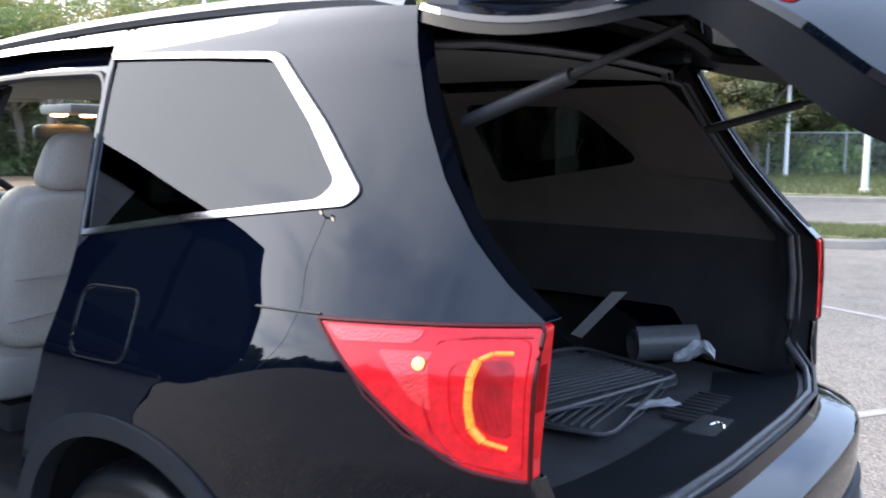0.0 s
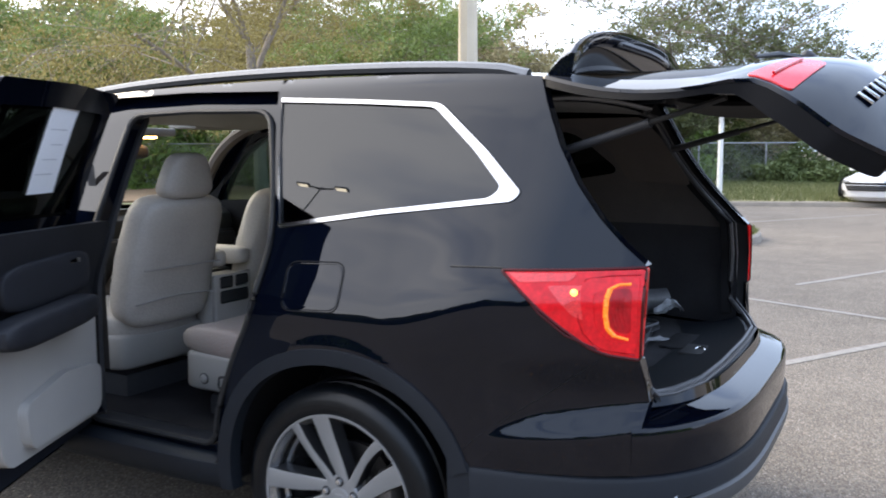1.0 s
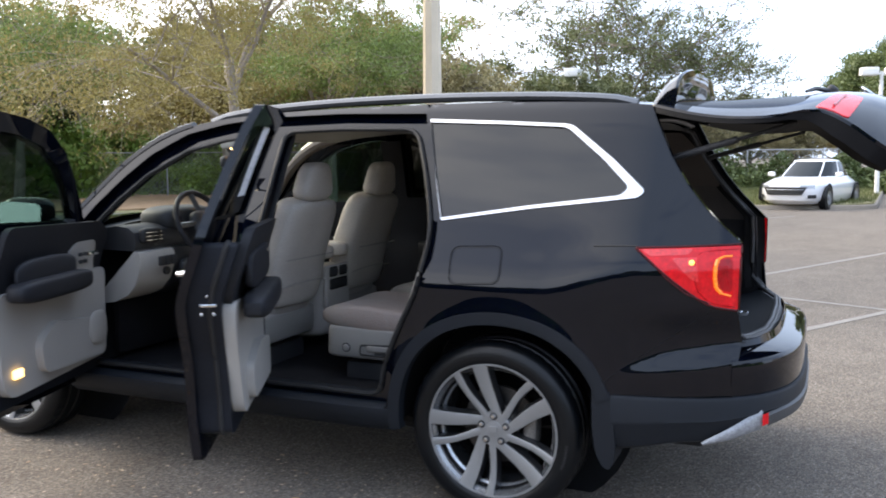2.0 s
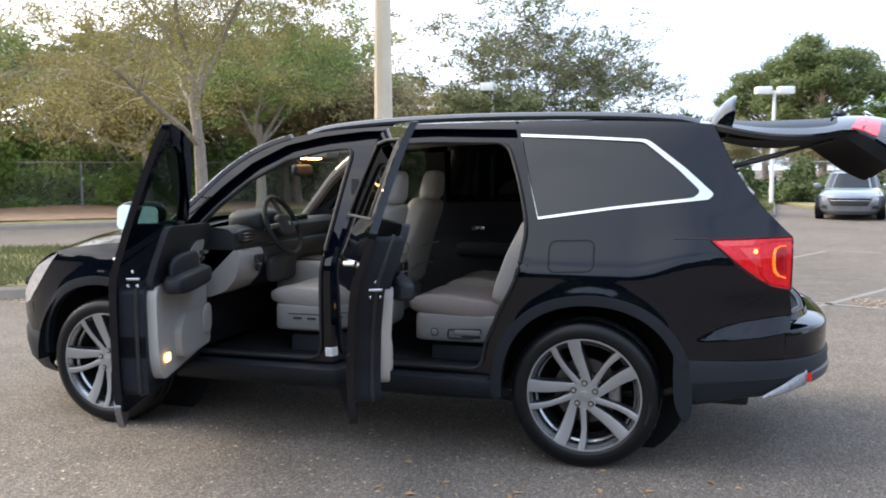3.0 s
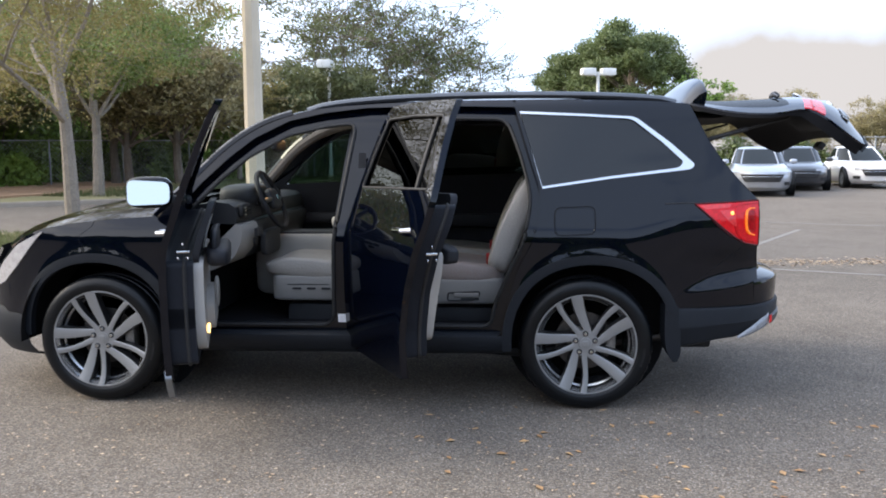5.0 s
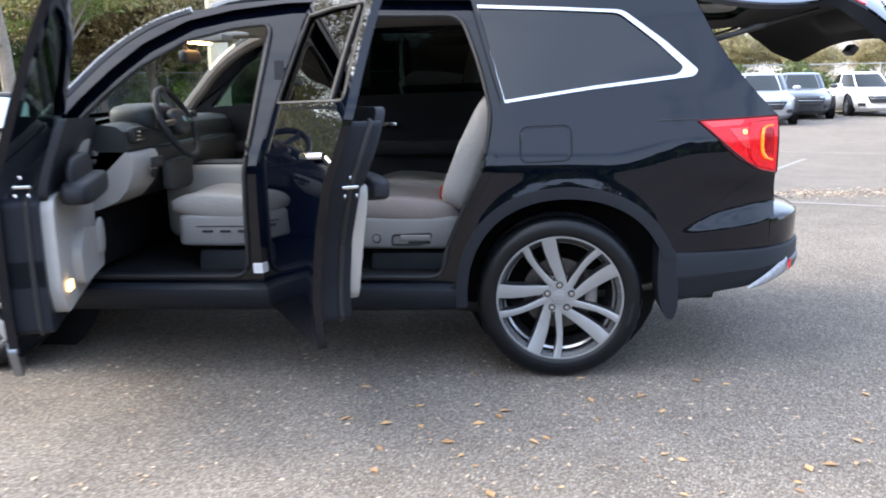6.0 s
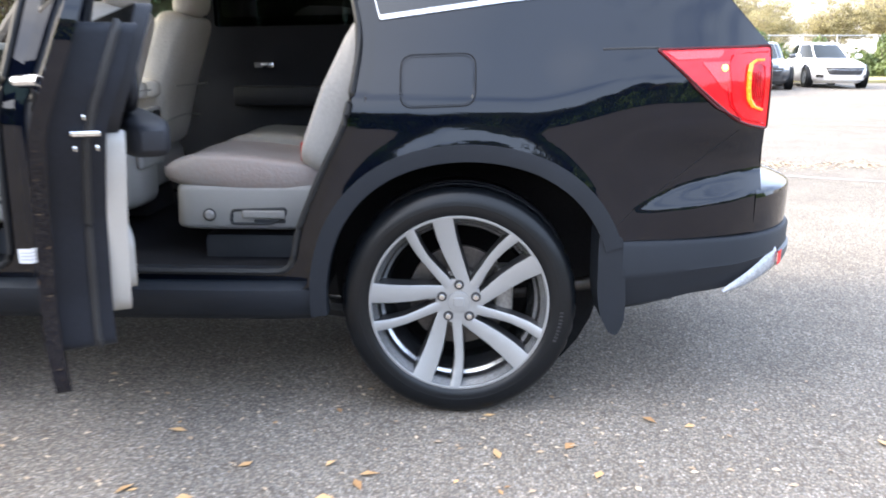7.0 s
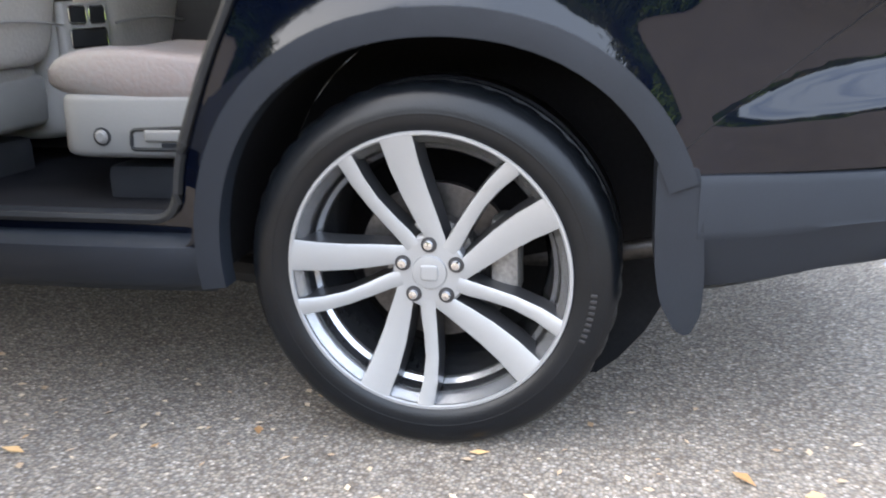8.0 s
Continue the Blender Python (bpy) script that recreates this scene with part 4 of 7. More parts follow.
FRONT_DOOR = [(-2.29, 0.37, 0.05), (-2.34, 0.70), (-2.35, 0.98), (-2.325, 1.14, 0.03), (-2.20, 1.285), (-2.06, 1.42), (-1.91, 1.54), (-1.71, 1.640), (-1.50, 1.685), (-1.262, 1.708, 0.01), (-1.29, 1.30), (-1.315, 0.95), (-1.305, 0.37, 0.04)]
REAR_DOOR = [(-1.295, 0.36, 0.04), (-1.305, 0.95), (-1.28, 1.30), (-1.252, 1.708, 0.02), (-0.85, 1.720), (-0.40, 1.708, 0.01), (-0.315, 1.42, 0.1), (-0.258, 1.245, 0.05), (-0.262, 1.08, 0.06), (-0.305, 0.94, 0.08), (-0.395, 0.78, 0.1), (-0.442, 0.60, 0.1), (-0.452, 0.358, 0.02)]
DOORWAY = [(-2.31, 0.425, 0.03)] + FRONT_DOOR[1:9] + [(-1.26, 1.712)] + REAR_DOOR[4:-1] + [(-0.48, 0.425, 0.03)]
FRONT_WIN = [(-2.16, 1.205, 0.01), (-2.02, 1.36), (-1.88, 1.475), (-1.69, 1.572), (-1.49, 1.618), (-1.335, 1.632, 0.03), (-1.365, 1.245, 0.02)]
REAR_WIN = [(-1.225, 1.262, 0.02), (-1.195, 1.635, 0.03), (-0.85, 1.643), (-0.445, 1.633, 0.03), (-0.365, 1.40, 0.06), (-0.325, 1.285, 0.03)]
QUARTER_OUT = [(-0.372, 1.683, 0.004), (-0.02, 1.665), (0.277, 1.646, 0.03), (0.466, 1.499), (0.597, 1.378, 0.035), (0.575, 1.352, 0.03), (0.14, 1.303), (-0.245, 1.248, 0.004)]
QUARTER = [(-0.370, 1.669, 0.004), (-0.02, 1.652), (0.259, 1.634, 0.03), (0.424, 1.50), (0.535, 1.391, 0.025), (0.505, 1.360, 0.03), (0.13, 1.315), (-0.246, 1.260, 0.004)]
QUARTER_IN = [(-0.18, 1.31, 0.03), (-0.28, 1.60, 0.05), (0.20, 1.58, 0.06), (0.40, 1.40, 0.06)]
# the quarter glass is one evenly curved pane: a second-order surface laid through the body side
_inner = [(x * k + 0.05 * (1 - k), z * k + 1.47 * (1 - k)) for x, z, *_ in QUARTER for k in (0.25, 0.5, 0.75, 1.0)]
GLASS_FIT = np.linalg.lstsq(np.array([[1, x, z, x * x, x * z, z * z] for x, z in _inner]), np.array([half(x, z) for x, z in _inner]), rcond=None)[0]


def even_glass(x, z):
    return float(GLASS_FIT @ np.array([1, x, z, x * x, x * z, z * z]))


FRONT_GAP = [(-2.27, 0.47, 0.08), (-2.30, 1.05), (-2.24, 1.16, 0.05), (-2.10, 1.305), (-1.94, 1.435), (-1.72, 1.555), (-1.50, 1.605), (-1.322, 1.623, 0.06), (-1.378, 1.25), (-1.425, 0.95), (-1.430, 0.47, 0.08)]
REAR_GAP = [(-1.20, 0.47, 0.08), (-1.225, 0.95), (-1.185, 1.30), (-1.155, 1.64, 0.06), (-0.85, 1.648), (-0.445, 1.640, 0.07), (-0.36, 1.42, 0.1), (-0.305, 1.20, 0.08), (-0.345, 0.95, 0.1), (-0.43, 0.79, 0.1), (-0.51, 0.60, 0.1), (-0.53, 0.47, 0.06)]

GATEBLACK = mat("gate_plastic", (0.006, 0.006, 0.007), 0.6, var=0.3, bump=0.08, bscale=400, spec=0.10)
BAYBLACK = mat("bay_black", (0.042, 0.042, 0.048), 0.75, var=0.3, bump=0.2, bscale=300, spec=0.2)
BAYTRIM = mat("bay_trim", (0.105, 0.094, 0.092), 0.7, var=0.25, bump=0.2, bscale=300, spec=0.3)
SEAL = mat("seal_rubber", (0.055, 0.055, 0.06), 0.45, var=0.3, scale=20)
car = tagged(new("suv"), "glossy black suv with two doors and the tailgate open", "car")
LR = rounded


def body_side(s):
    f = s > 0
    holes = [LR(QUARTER)] + ([LR(DOORWAY)] if s < 0 else [LR(FRONT_WIN), LR(REAR_WIN)])
    part("body_side", sheet(flank(s), LR(SIDE, 0.006), holes, 0.016 if s < 0 else 0.045, 0.05, f), PAINT, car)
    part("quarter_glass", sheet(lambda x, z, d: Vector((x, s * (even_glass(x, z) - 0.0045 + d), z)), LR([(x * 1.0 + (0.006 if x > 0 else -0.006), z + (0.006 if z > 1.45 else -0.006)) for x, z, *_ in QUARTER], 0.02), (), 0.02, 0.004, f), PRIVACY, car, "dark privacy glass")
    part("window_trim", sheet(flank(s, 0.006), LR(QUARTER_OUT), [LR(QUARTER)], 0.02, 0.008, f), CHROME, car, "bright chrome window surround")
    part("window_gasket", tube([flank(s, 0.002)(p[0], p[1], 0) for p in LR(QUARTER_OUT)], 0.0035, 6, closed=True), RUBBER, car, "thin black rubber gasket")
    # dark inner lining of the luggage bay, with its window
    part("side_lining", sheet(flank(s, -0.11), LR([(-0.322, 1.165), (-0.36, 1.64), (0.52, 1.64), (0.60, 1.55), (0.72, 1.32), (0.868, 1.165)], 0.02), [LR(QUARTER_IN)], 0.05, 0.0, not f), BAYTRIM, car, "brownish black upper luggage bay lining")
    part("lower_lining", sheet(flank(s, -0.106), LR([(-0.30, 0.90), (-0.322, 1.168), (0.866, 1.168), (0.90, 1.14), (0.93, 0.74), (0.58, 0.74), (0.46, 0.90)], 0.02), (), 0.05, 0.0, not f), BAYBLACK, car, "black lower luggage bay lining")
    part("pillar_lining", sheet(flank(s, -0.116), LR([(0.43, 1.36), (0.36, 1.50), (0.22, 1.60), (-0.34, 1.615), (-0.36, 1.64), (0.52, 1.64), (0.60, 1.55), (0.72, 1.345)], 0.03), (), 0.05, 0.004, not f), LINING, car, "grey-brown pillar lining")
    # plastic arches
    for ax, a0, a1 in ((ARCH_X, 186, 22), (-WHEELBASE, 180, 2)):
        out = arc(ax, 0.498, a0, a1, 40)
        inn = arc(ax, 0.446, a1, a0, 40)
        part("arch_trim", sheet(flank(s, 0.008), LR(out + inn, 0.004), (), 0.028, 0.05, f), CLAD, car, "grained black plastic arch trim")
        # the dark tub over the wheel
        y0, y1 = 0.94 * s, 0.50 * s
        bm = grid(lambda a, y: Vector((ax + 0.488 * math.cos(a), y, ARCH_Z + 0.488 * math.sin(a))), np.linspace(radians(-4), radians(184), 28), (y0, y1), flip=s > 0)
        bm = lathe([(0.488, y1), (0.02, y1)], 32, bm, (ax, 0, ARCH_Z))
        part("wheel_tub", bm, TUB, car)
    # fuel flap seam only on the driver's side, creases on both
    if s < 0:
        flap = LR([(-0.180, 0.990), (0.044, 1.000), (0.044, 1.152), (-0.180, 1.144)], 0.04)
        ring = [flank(s, 0.0004)(p.x, p.y, 0) for p in resample(flap, 0.012)]
        part("fuel_flap_gap", tube(ring, 0.0022, 6, closed=True), TUB, car, "dark gap round the fuel flap")
        part("fuel_flap_edge", tube([flank(s, 0.0006)(p.x, p.y, 0) for p in resample(LR([(-0.174, 0.996), (0.038, 1.006), (0.038, 1.146), (-0.174, 1.138)], 0.037), 0.012)], 0.0016, 6, closed=True), PAINT, car)
    seam = [flank(s, 0.001)(x, z, 0) for x, z in ((0.463, 0.625), (0.52, 0.68), (0.62, 0.755), (0.74, 0.84), (0.85, 0.925))]
    part("bumper_seam", tube([Vector((p.x, p.y - s * 0.0014, p.z)) for p in seam], 0.0016, 6), TUB, car)
    seam = [flank(s, 0.001)(x, z, 0) for x, z in ((0.42, 1.165), (0.50, 1.168), (0.585, 1.170))]
    part("lamp_seam", tube(seam, 0.003, 6), RUBBER, car)
    # sill with its step
    prof = [(0.86, 0.44), (0.955, 0.44), (0.985, 0.425), (0.988, 0.40), (0.965, 0.345), (0.93, 0.315), (0.84, 0.31)]
    part("sill_trim", grid(lambda x, k: Vector((x, s * (prof[int(k)][0] - 0.006 * smoothstep(-0.8, -0.5, x) - 0.012 * smoothstep(-0.50, -0.46, x)), prof[int(k)][1])), np.linspace(-2.33, -0.462, 14), range(len(prof)), flip=s > 0), CLAD, car, "grained black plastic sill")
    # mudflap
    fl = LR([(0.428, 0.612, 0.01), (0.500, 0.604, 0.01), (0.513, 0.50), (0.520, 0.40), (0.518, 0.325, 0.03), (0.498, 0.283, 0.03), (0.472, 0.292, 0.03), (0.442, 0.350), (0.430, 0.43), (0.428, 0.52)], 0.03)
    part("mudflap", sheet(lambda x, z, d: Vector((x, s * (0.968 - 0.10 * max(0.0, 0.6 - z) ** 1.5 + d), z)), fl, (), 0.03, 0.17, s > 0), CLAD, car, "black plastic mudflap")
    # roof rail
    path = [Vector((x, s * (half(x, ROOF(x)) - 0.055), ROOF(x) + 0.002 + 0.030 * math.sin(math.pi * min(1, max(0, (x + 1.62) / 2.14))) ** 0.35)) for x in np.linspace(-1.62, 0.52, 26)]
    part("roof_rail", tube(path, 0.021, 8, squash=1.0), RAILMETAL, car, "satin grey roof rail")


def tail_lamp(s):
    f = s > 0
    shape = [(0.583, 1.164, 0.006), (0.956, 1.178, 0.012), (0.952, 0.927, 0.012), (0.85, 0.947, 0.06), (0.728, 1.037, 0.06)]
    lamp = part("tail_lamp", sheet(flank(s, 0.004), LR(shape), (), 0.025, 0.03, f), REDLENS, car, "lit red tail lamp")
    bm = sheet(flank(s, 0.009), LR([(0.80, 1.150, 0.04), (0.945, 1.158, 0.02), (0.944, 0.945, 0.02), (0.86, 0.96, 0.05), (0.82, 1.0, 0.05)]), [LR([(0.835, 1.120, 0.03), (0.93, 1.125, 0.02), (0.93, 0.975, 0.02), (0.872, 0.985, 0.04), (0.845, 1.02, 0.03)])], 0.02, 0.008, f)
    part("lens_ridge", bm, REDLENS, lamp)
    part("lens_well", sheet(flank(s, 0.006), LR([(0.869, 1.121, 0.03), (0.929, 1.125, 0.02), (0.929, 0.999, 0.02), (0.893, 1.008, 0.04), (0.876, 1.036, 0.03)]), (), 0.02, 0.004, f), REDDARK, lamp)
    rimline = [flank(s, 0.006)(x, z, 0) for x, z in ((0.945, 1.160), (0.87, 1.158), (0.815, 1.148), (0.798, 1.11), (0.802, 1.04), (0.815, 1.0), (0.85, 0.962), (0.94, 0.942))]
    part("lens_edge", tube(rimline, 0.0022, 6), REDDARK, lamp)
    # darker rim round the lens, a bright upper band and ribs in the reflector
    loop = LR(shape)
    part("lens_rim", tube([flank(s, 0.003)(p[0], p[1], 0) for p in resample(loop, 0.02)], 0.0048, 6, closed=True), REDEDGE, lamp, "dark red lens rim")
    part("upper_band", sheet(flank(s, 0.007), LR([(0.605, 1.158, 0.004), (0.790, 1.164, 0.01), (0.775, 1.142, 0.01), (0.640, 1.135, 0.004)]), (), 0.02, 0.004, f), REDBRIGHT, lamp)
    part("reflector_bowl", sheet(flank(s, 0.0066), LR([(0.715, 1.128, 0.01), (0.830, 1.132, 0.02), (0.836, 1.035, 0.03), (0.790, 1.045, 0.03)]), (), 0.02, 0.003, f), REDBRIGHT, lamp, "bright red reflector bowl")
    part("inner_rib", tube([flank(s, 0.006)(x, z, 0) for x, z in ((0.628, 1.128), (0.70, 1.052), (0.77, 0.995), (0.85, 0.960))], 0.003, 6), REDEDGE, lamp)
    for k in range(4):
        part("inner_rib", tube([flank(s, 0.010)(x, z, 0) for x, z in ((0.888 + 0.008 * k, 1.100), (0.884 + 0.009 * k, 1.062), (0.896 + 0.008 * k, 1.02))], 0.0014, 6), REDDARK, lamp)
    if s < 0:
        path = [Vector(p) for p in ((0.926, 1.136), (0.898, 1.135), (0.878, 1.124), (0.871, 1.097), (0.87, 1.054), (0.876, 1.017), (0.893, 0.997), (0.926, 0.986))]
        for a, b in zip(path, path[1:]):
            n = max(1, round((b - a).length / 0.021))
            for k in range(n):
                q0, q1 = a.lerp(b, (k + 0.03) / n), a.lerp(b, (k + 0.97) / n)
                side = abs(b.y - a.y) > abs(b.x - a.x)
                part("led_segment", tube([flank(s, 0.010)(*q0, 0), flank(s, 0.010)(*q1, 0)], 0.0072 if side else 0.0040, 6), AMBERLED, lamp, "glowing amber segment")
        p = flank(s, 0.006)(0.788, 1.112, 0)
        bm = bmesh.new()
        bmesh.ops.create_uvsphere(bm, u_segments=10, v_segments=6, radius=0.0105, matrix=Matrix.Translation(p))
        part("bulb", bm, AMBERBULB, lamp, "glowing amber bulb")


def bumper():
    def ring(z, off):
        def f(th):
            c, s_ = math.cos(th), math.sin(th)
            x = TAIL_LEN * abs(c) ** (2 / TAIL_POW)
            w = WIDTH(z) + off
            return Vector((x + off * c, math.copysign(abs(s_) ** (2 / TAIL_POW), s_) * w, z))
        return f
    th0 = math.acos((0.50 / TAIL_LEN) ** (TAIL_POW / 2))
    ths = np.linspace(-th0, th0, 61)
    def foot(t):
        x = TAIL_LEN * abs(math.cos(t)) ** (2 / TAIL_POW)
        return 0.352 + 0.045 * smoothstep(0.5, 0.82, x) + 0.065 * smoothstep(0.82, 1.14, x)

    low = [(0.0, -0.16), (0.02, -0.05), (0.10, -0.015), (0.30, 0.002), (0.48, 0.008), (0.52, 0.012), (0.56, 0.010), (0.90, 0.012), (0.97, 0.006), (1.0, -0.02)]

    def lower(k, t):
        e, off = low[int(k)]
        z0 = foot(t)
        return ring(z0 + (0.597 - z0) * e, off)(t)

    b = part("rear_bumper", grid(lower, range(len(low)), ths, flip=True), CLAD, car, "grained black lower rear bumper")
    th1 = math.acos((0.935 / TAIL_LEN) ** (TAIL_POW / 2))
    up = [(0.592, -0.002), (0.64, 0.001), (0.69, 0.002), (0.722, 0.002), (0.732, -0.003), (0.738, -0.014), (0.750, -0.05), (0.760, -0.09), (0.790, -0.10)]
    part("bumper_cover", grid(lambda k, t: ring(*up[int(k)])(t), range(len(up)), np.linspace(-th1, th1, 41), flip=True), PAINT, b, "glossy black upper bumper")
    skid = [(0.008, 0.0), (0.014, 0.012), (0.035, 0.018), (0.058, 0.018), (0.066, 0.008)]
    part("skid_strip", grid(lambda k, t: ring(foot(t) + skid[int(k)][0], skid[int(k)][1])(t), range(len(skid)), np.linspace(-0.62, 0.62, 31), flip=True), DARKGREY, b, "dark grey lower trim strip")
    for s in (-1, 1):
        tt = np.linspace(0.66, 1.01, 13)

        def lens(k, t):
            j = (t - 0.66) / 0.35
            z0 = foot(t) + 0.012
            return ring(z0 + k * (0.010 + 0.070 * max(0.0, 1 - j) ** 0.7), 0.018 - 0.010 * abs(2 * k - 1) ** 3)(s * t)
        part("side_reflector", grid(lens, np.linspace(0, 1, 6), tt, flip=s > 0), BUMPERLENS, b, "clear grey bumper lamp lens")
        part("reflector", grid(lambda k, t: ring(foot(t) + 0.03 + 0.045 * k, 0.024)(s * t), np.linspace(0, 1, 3), np.linspace(0.63, 0.675, 4), flip=s > 0), REDLENS, b, "red reflector")


def rear_opening():
    """The painted and rubber-edged surround of the tailgate opening."""
    edge = [(0.588, 1.715), (0.622, 1.64), (0.682, 1.512), (0.75, 1.402), (0.825, 1.308), (0.895, 1.235), (0.942, 1.187), (0.948, 1.06), (0.946, 0.93), (0.955, 0.86), (0.962, 0.80)]
    # stations over one side, then across top
    def pt(i, s, k):
        x, z = edge[i]
        y = half(x, z) - 0.004
        # k: 0 at the skin, 1 recessed, 2 at the inner lip
        dx, dy = ((0.003, 0.002), (0.003, -0.030), (-0.050, -0.058), (-0.062, -0.075), (-0.10, -0.085))[k]
        zi = min(z, 1.655) if k >= 2 else z
        return Vector((x + dx, s * (y + dy), zi))
    for s in (-1, 1):
        # far jamb takes dull black instead of paint, to suppress its sky reflection
        part("opening_jamb", grid(lambda i, k: pt(int(i), s, int(k)), range(len(edge)), range(5), flip=s < 0), PAINT if s < 0 else GATEBLACK, car, "black tailgate jamb")
    inner = [pt(i, -1, 3) + Vector((0.004, 0, 0)) for i in range(len(edge))][::-1]
    inner = [Vector((1.028, -0.45, 0.792)), Vector((0.985, -0.60, 0.792)), Vector((0.955, -0.68, 0.80))] + [v for v in inner[1:]]
    inner = inner + [Vector((0.585, y, 1.665 + 0.012 * (1 - (y / 0.5) ** 2))) for y in (-0.45, -0.2, 0.0, 0.2, 0.45)] + [Vector((v.x, -v.y, v.z)) for v in inner[::-1]] + [Vector((1.042, 0.2, 0.792)), Vector((1.042, -0.2, 0.792))]
    part("rear_seal", tube(inner, 0.011, 8, closed=True), SEAL, car, "grey-black rubber tailgate seal")
    part("seal_lip", tube([Vector((v.x + 0.016, v.y * 1.028, v.z)) for v in inner], 0.006, 6, closed=True), SEAL, car)
    # loading sill
    def sill(u, k):
        y = u * 0.68
        x = 1.082 - 0.12 * abs(u) ** 2.4
        return Vector(((x, y, 0.772), (x - 0.008, y, 0.788), (x - 0.035, y, 0.794), (x - 0.065, y, 0.778), (x - 0.14, y, 0.760), (x - 0.28, y, 0.744))[int(k)])
    part("loading_sill", grid(sill, np.linspace(-1, 1, 21), range(6), flip=True), CLAD, car, "black plastic loading sill")
    bm = bmesh.new()
    bm = sheet(lambda x, y, d: Vector((x, y, 0.74 + d)), rounded([(0.14, -0.49), (0.46, -0.49), (0.53, -0.80), (0.80, -0.72), (0.93, -0.62), (1.0, 0.0), (0.93, 0.62), (0.80, 0.72), (0.53, 0.80), (0.46, 0.49), (0.14, 0.49)], 0.03), (), 0.1, 0.03)
    box((-0.03, 0, 0.70), (0.40, 0.98, 0.05), 0.01, bm)
    box((-0.22, 0, 0.58), (0.05, 0.98, 0.30), 0.01, bm)
    part("luggage_floor", bm, BAYCARPET, car, "black carpeted luggage floor")
    part("floor_lash", tube([Vector((0.90 + 0.02 * math.cos(a), 0.12 + 0.03 * math.sin(a), 0.752 + 0.01 * math.sin(a))) for a in np.linspace(0, 5.6, 14)], 0.004, 6), CHROME, car, "chrome lashing ring")


def roof():
    def top(x, v):
        h = half(x, ROOF(x)) - 0.002
        e = abs(v)
        return Vector((x, v * h, ROOF(x) + 0.03 * (1 - e**2.4) + 0.004 * (1 - e**8)))
    vs = list(np.linspace(-1, 1, 33))
    part("roof", grid(top, np.linspace(-1.70, 0.60, 36), vs), PAINT, car)
    part("headliner", grid(lambda x, v: Vector((x, v * (half(x, ROOF(x)) - 0.08), ROOF(x) - 0.075 + 0.02 * (1 - v * v))), np.linspace(-1.68, 0.56, 20), list(np.linspace(-1, 1, 13)), flip=True), HEADLINER, car, "grey fabric headliner")
    # windscreen between the pillars
    def screen(u, v):
        x = -1.72 - 0.74 * u
        z = ROOF(x) + 0.0
        h = half(x, ROOF(x)) - 0.035
        bow = 1 - v * v
        return Vector((x - 0.06 * bow - 0.14 * bow * u, v * h, z - 0.006 + 0.018 * bow * (1 - u)))
    part("windscreen", grid(screen, np.linspace(0, 1, 14), list(np.linspace(-1, 1, 17)), flip=True), SCREEN, car, "clear curved windscreen")
    for s in (-1, 1):
        path = [Vector((x, s * (half(x, ROOF(x)) - 0.022), ROOF(x) - 0.004)) for x in np.linspace(-1.70, -2.46, 14)]
        part("pillar", tube(path, 0.030, 8), PAINT, car)
        path = [Vector((x + 0.01, s * (half(x, ROOF(x)) - 0.085), ROOF(x) - 0.045)) for x in np.linspace(-1.66, -2.40, 12)]
        part("pillar_lining", tube(path, 0.034, 8), LINING if s > 0 else TRIM, car, "fabric covered pillar")
    # hood and cowl
    def hood(x, v):
        h = half(x, FENDER(x)) - 0.004
        e = abs(v)
        return Vector((x - 0.10 * (1 - e**2) * smoothstep(-3.2, -3.6, x), v * h, FENDER(x) + (HOOD_MID(x) - FENDER(x)) * (1 - e**2.8) - 0.012 * math.exp(-(((e - 0.72) / 0.05) ** 2))))
    part("hood", grid(hood, np.linspace(-3.60, -2.47, 28), list(np.linspace(-1, 1, 33))), PAINT, car)
    part("cowl", grid(lambda x, v: Vector((x, v * 0.86, 1.09 + 0.09 * (1 - v * v))), (-2.70, -2.55, -2.40), list(np.linspace(-1, 1, 13))), TRIM, car)


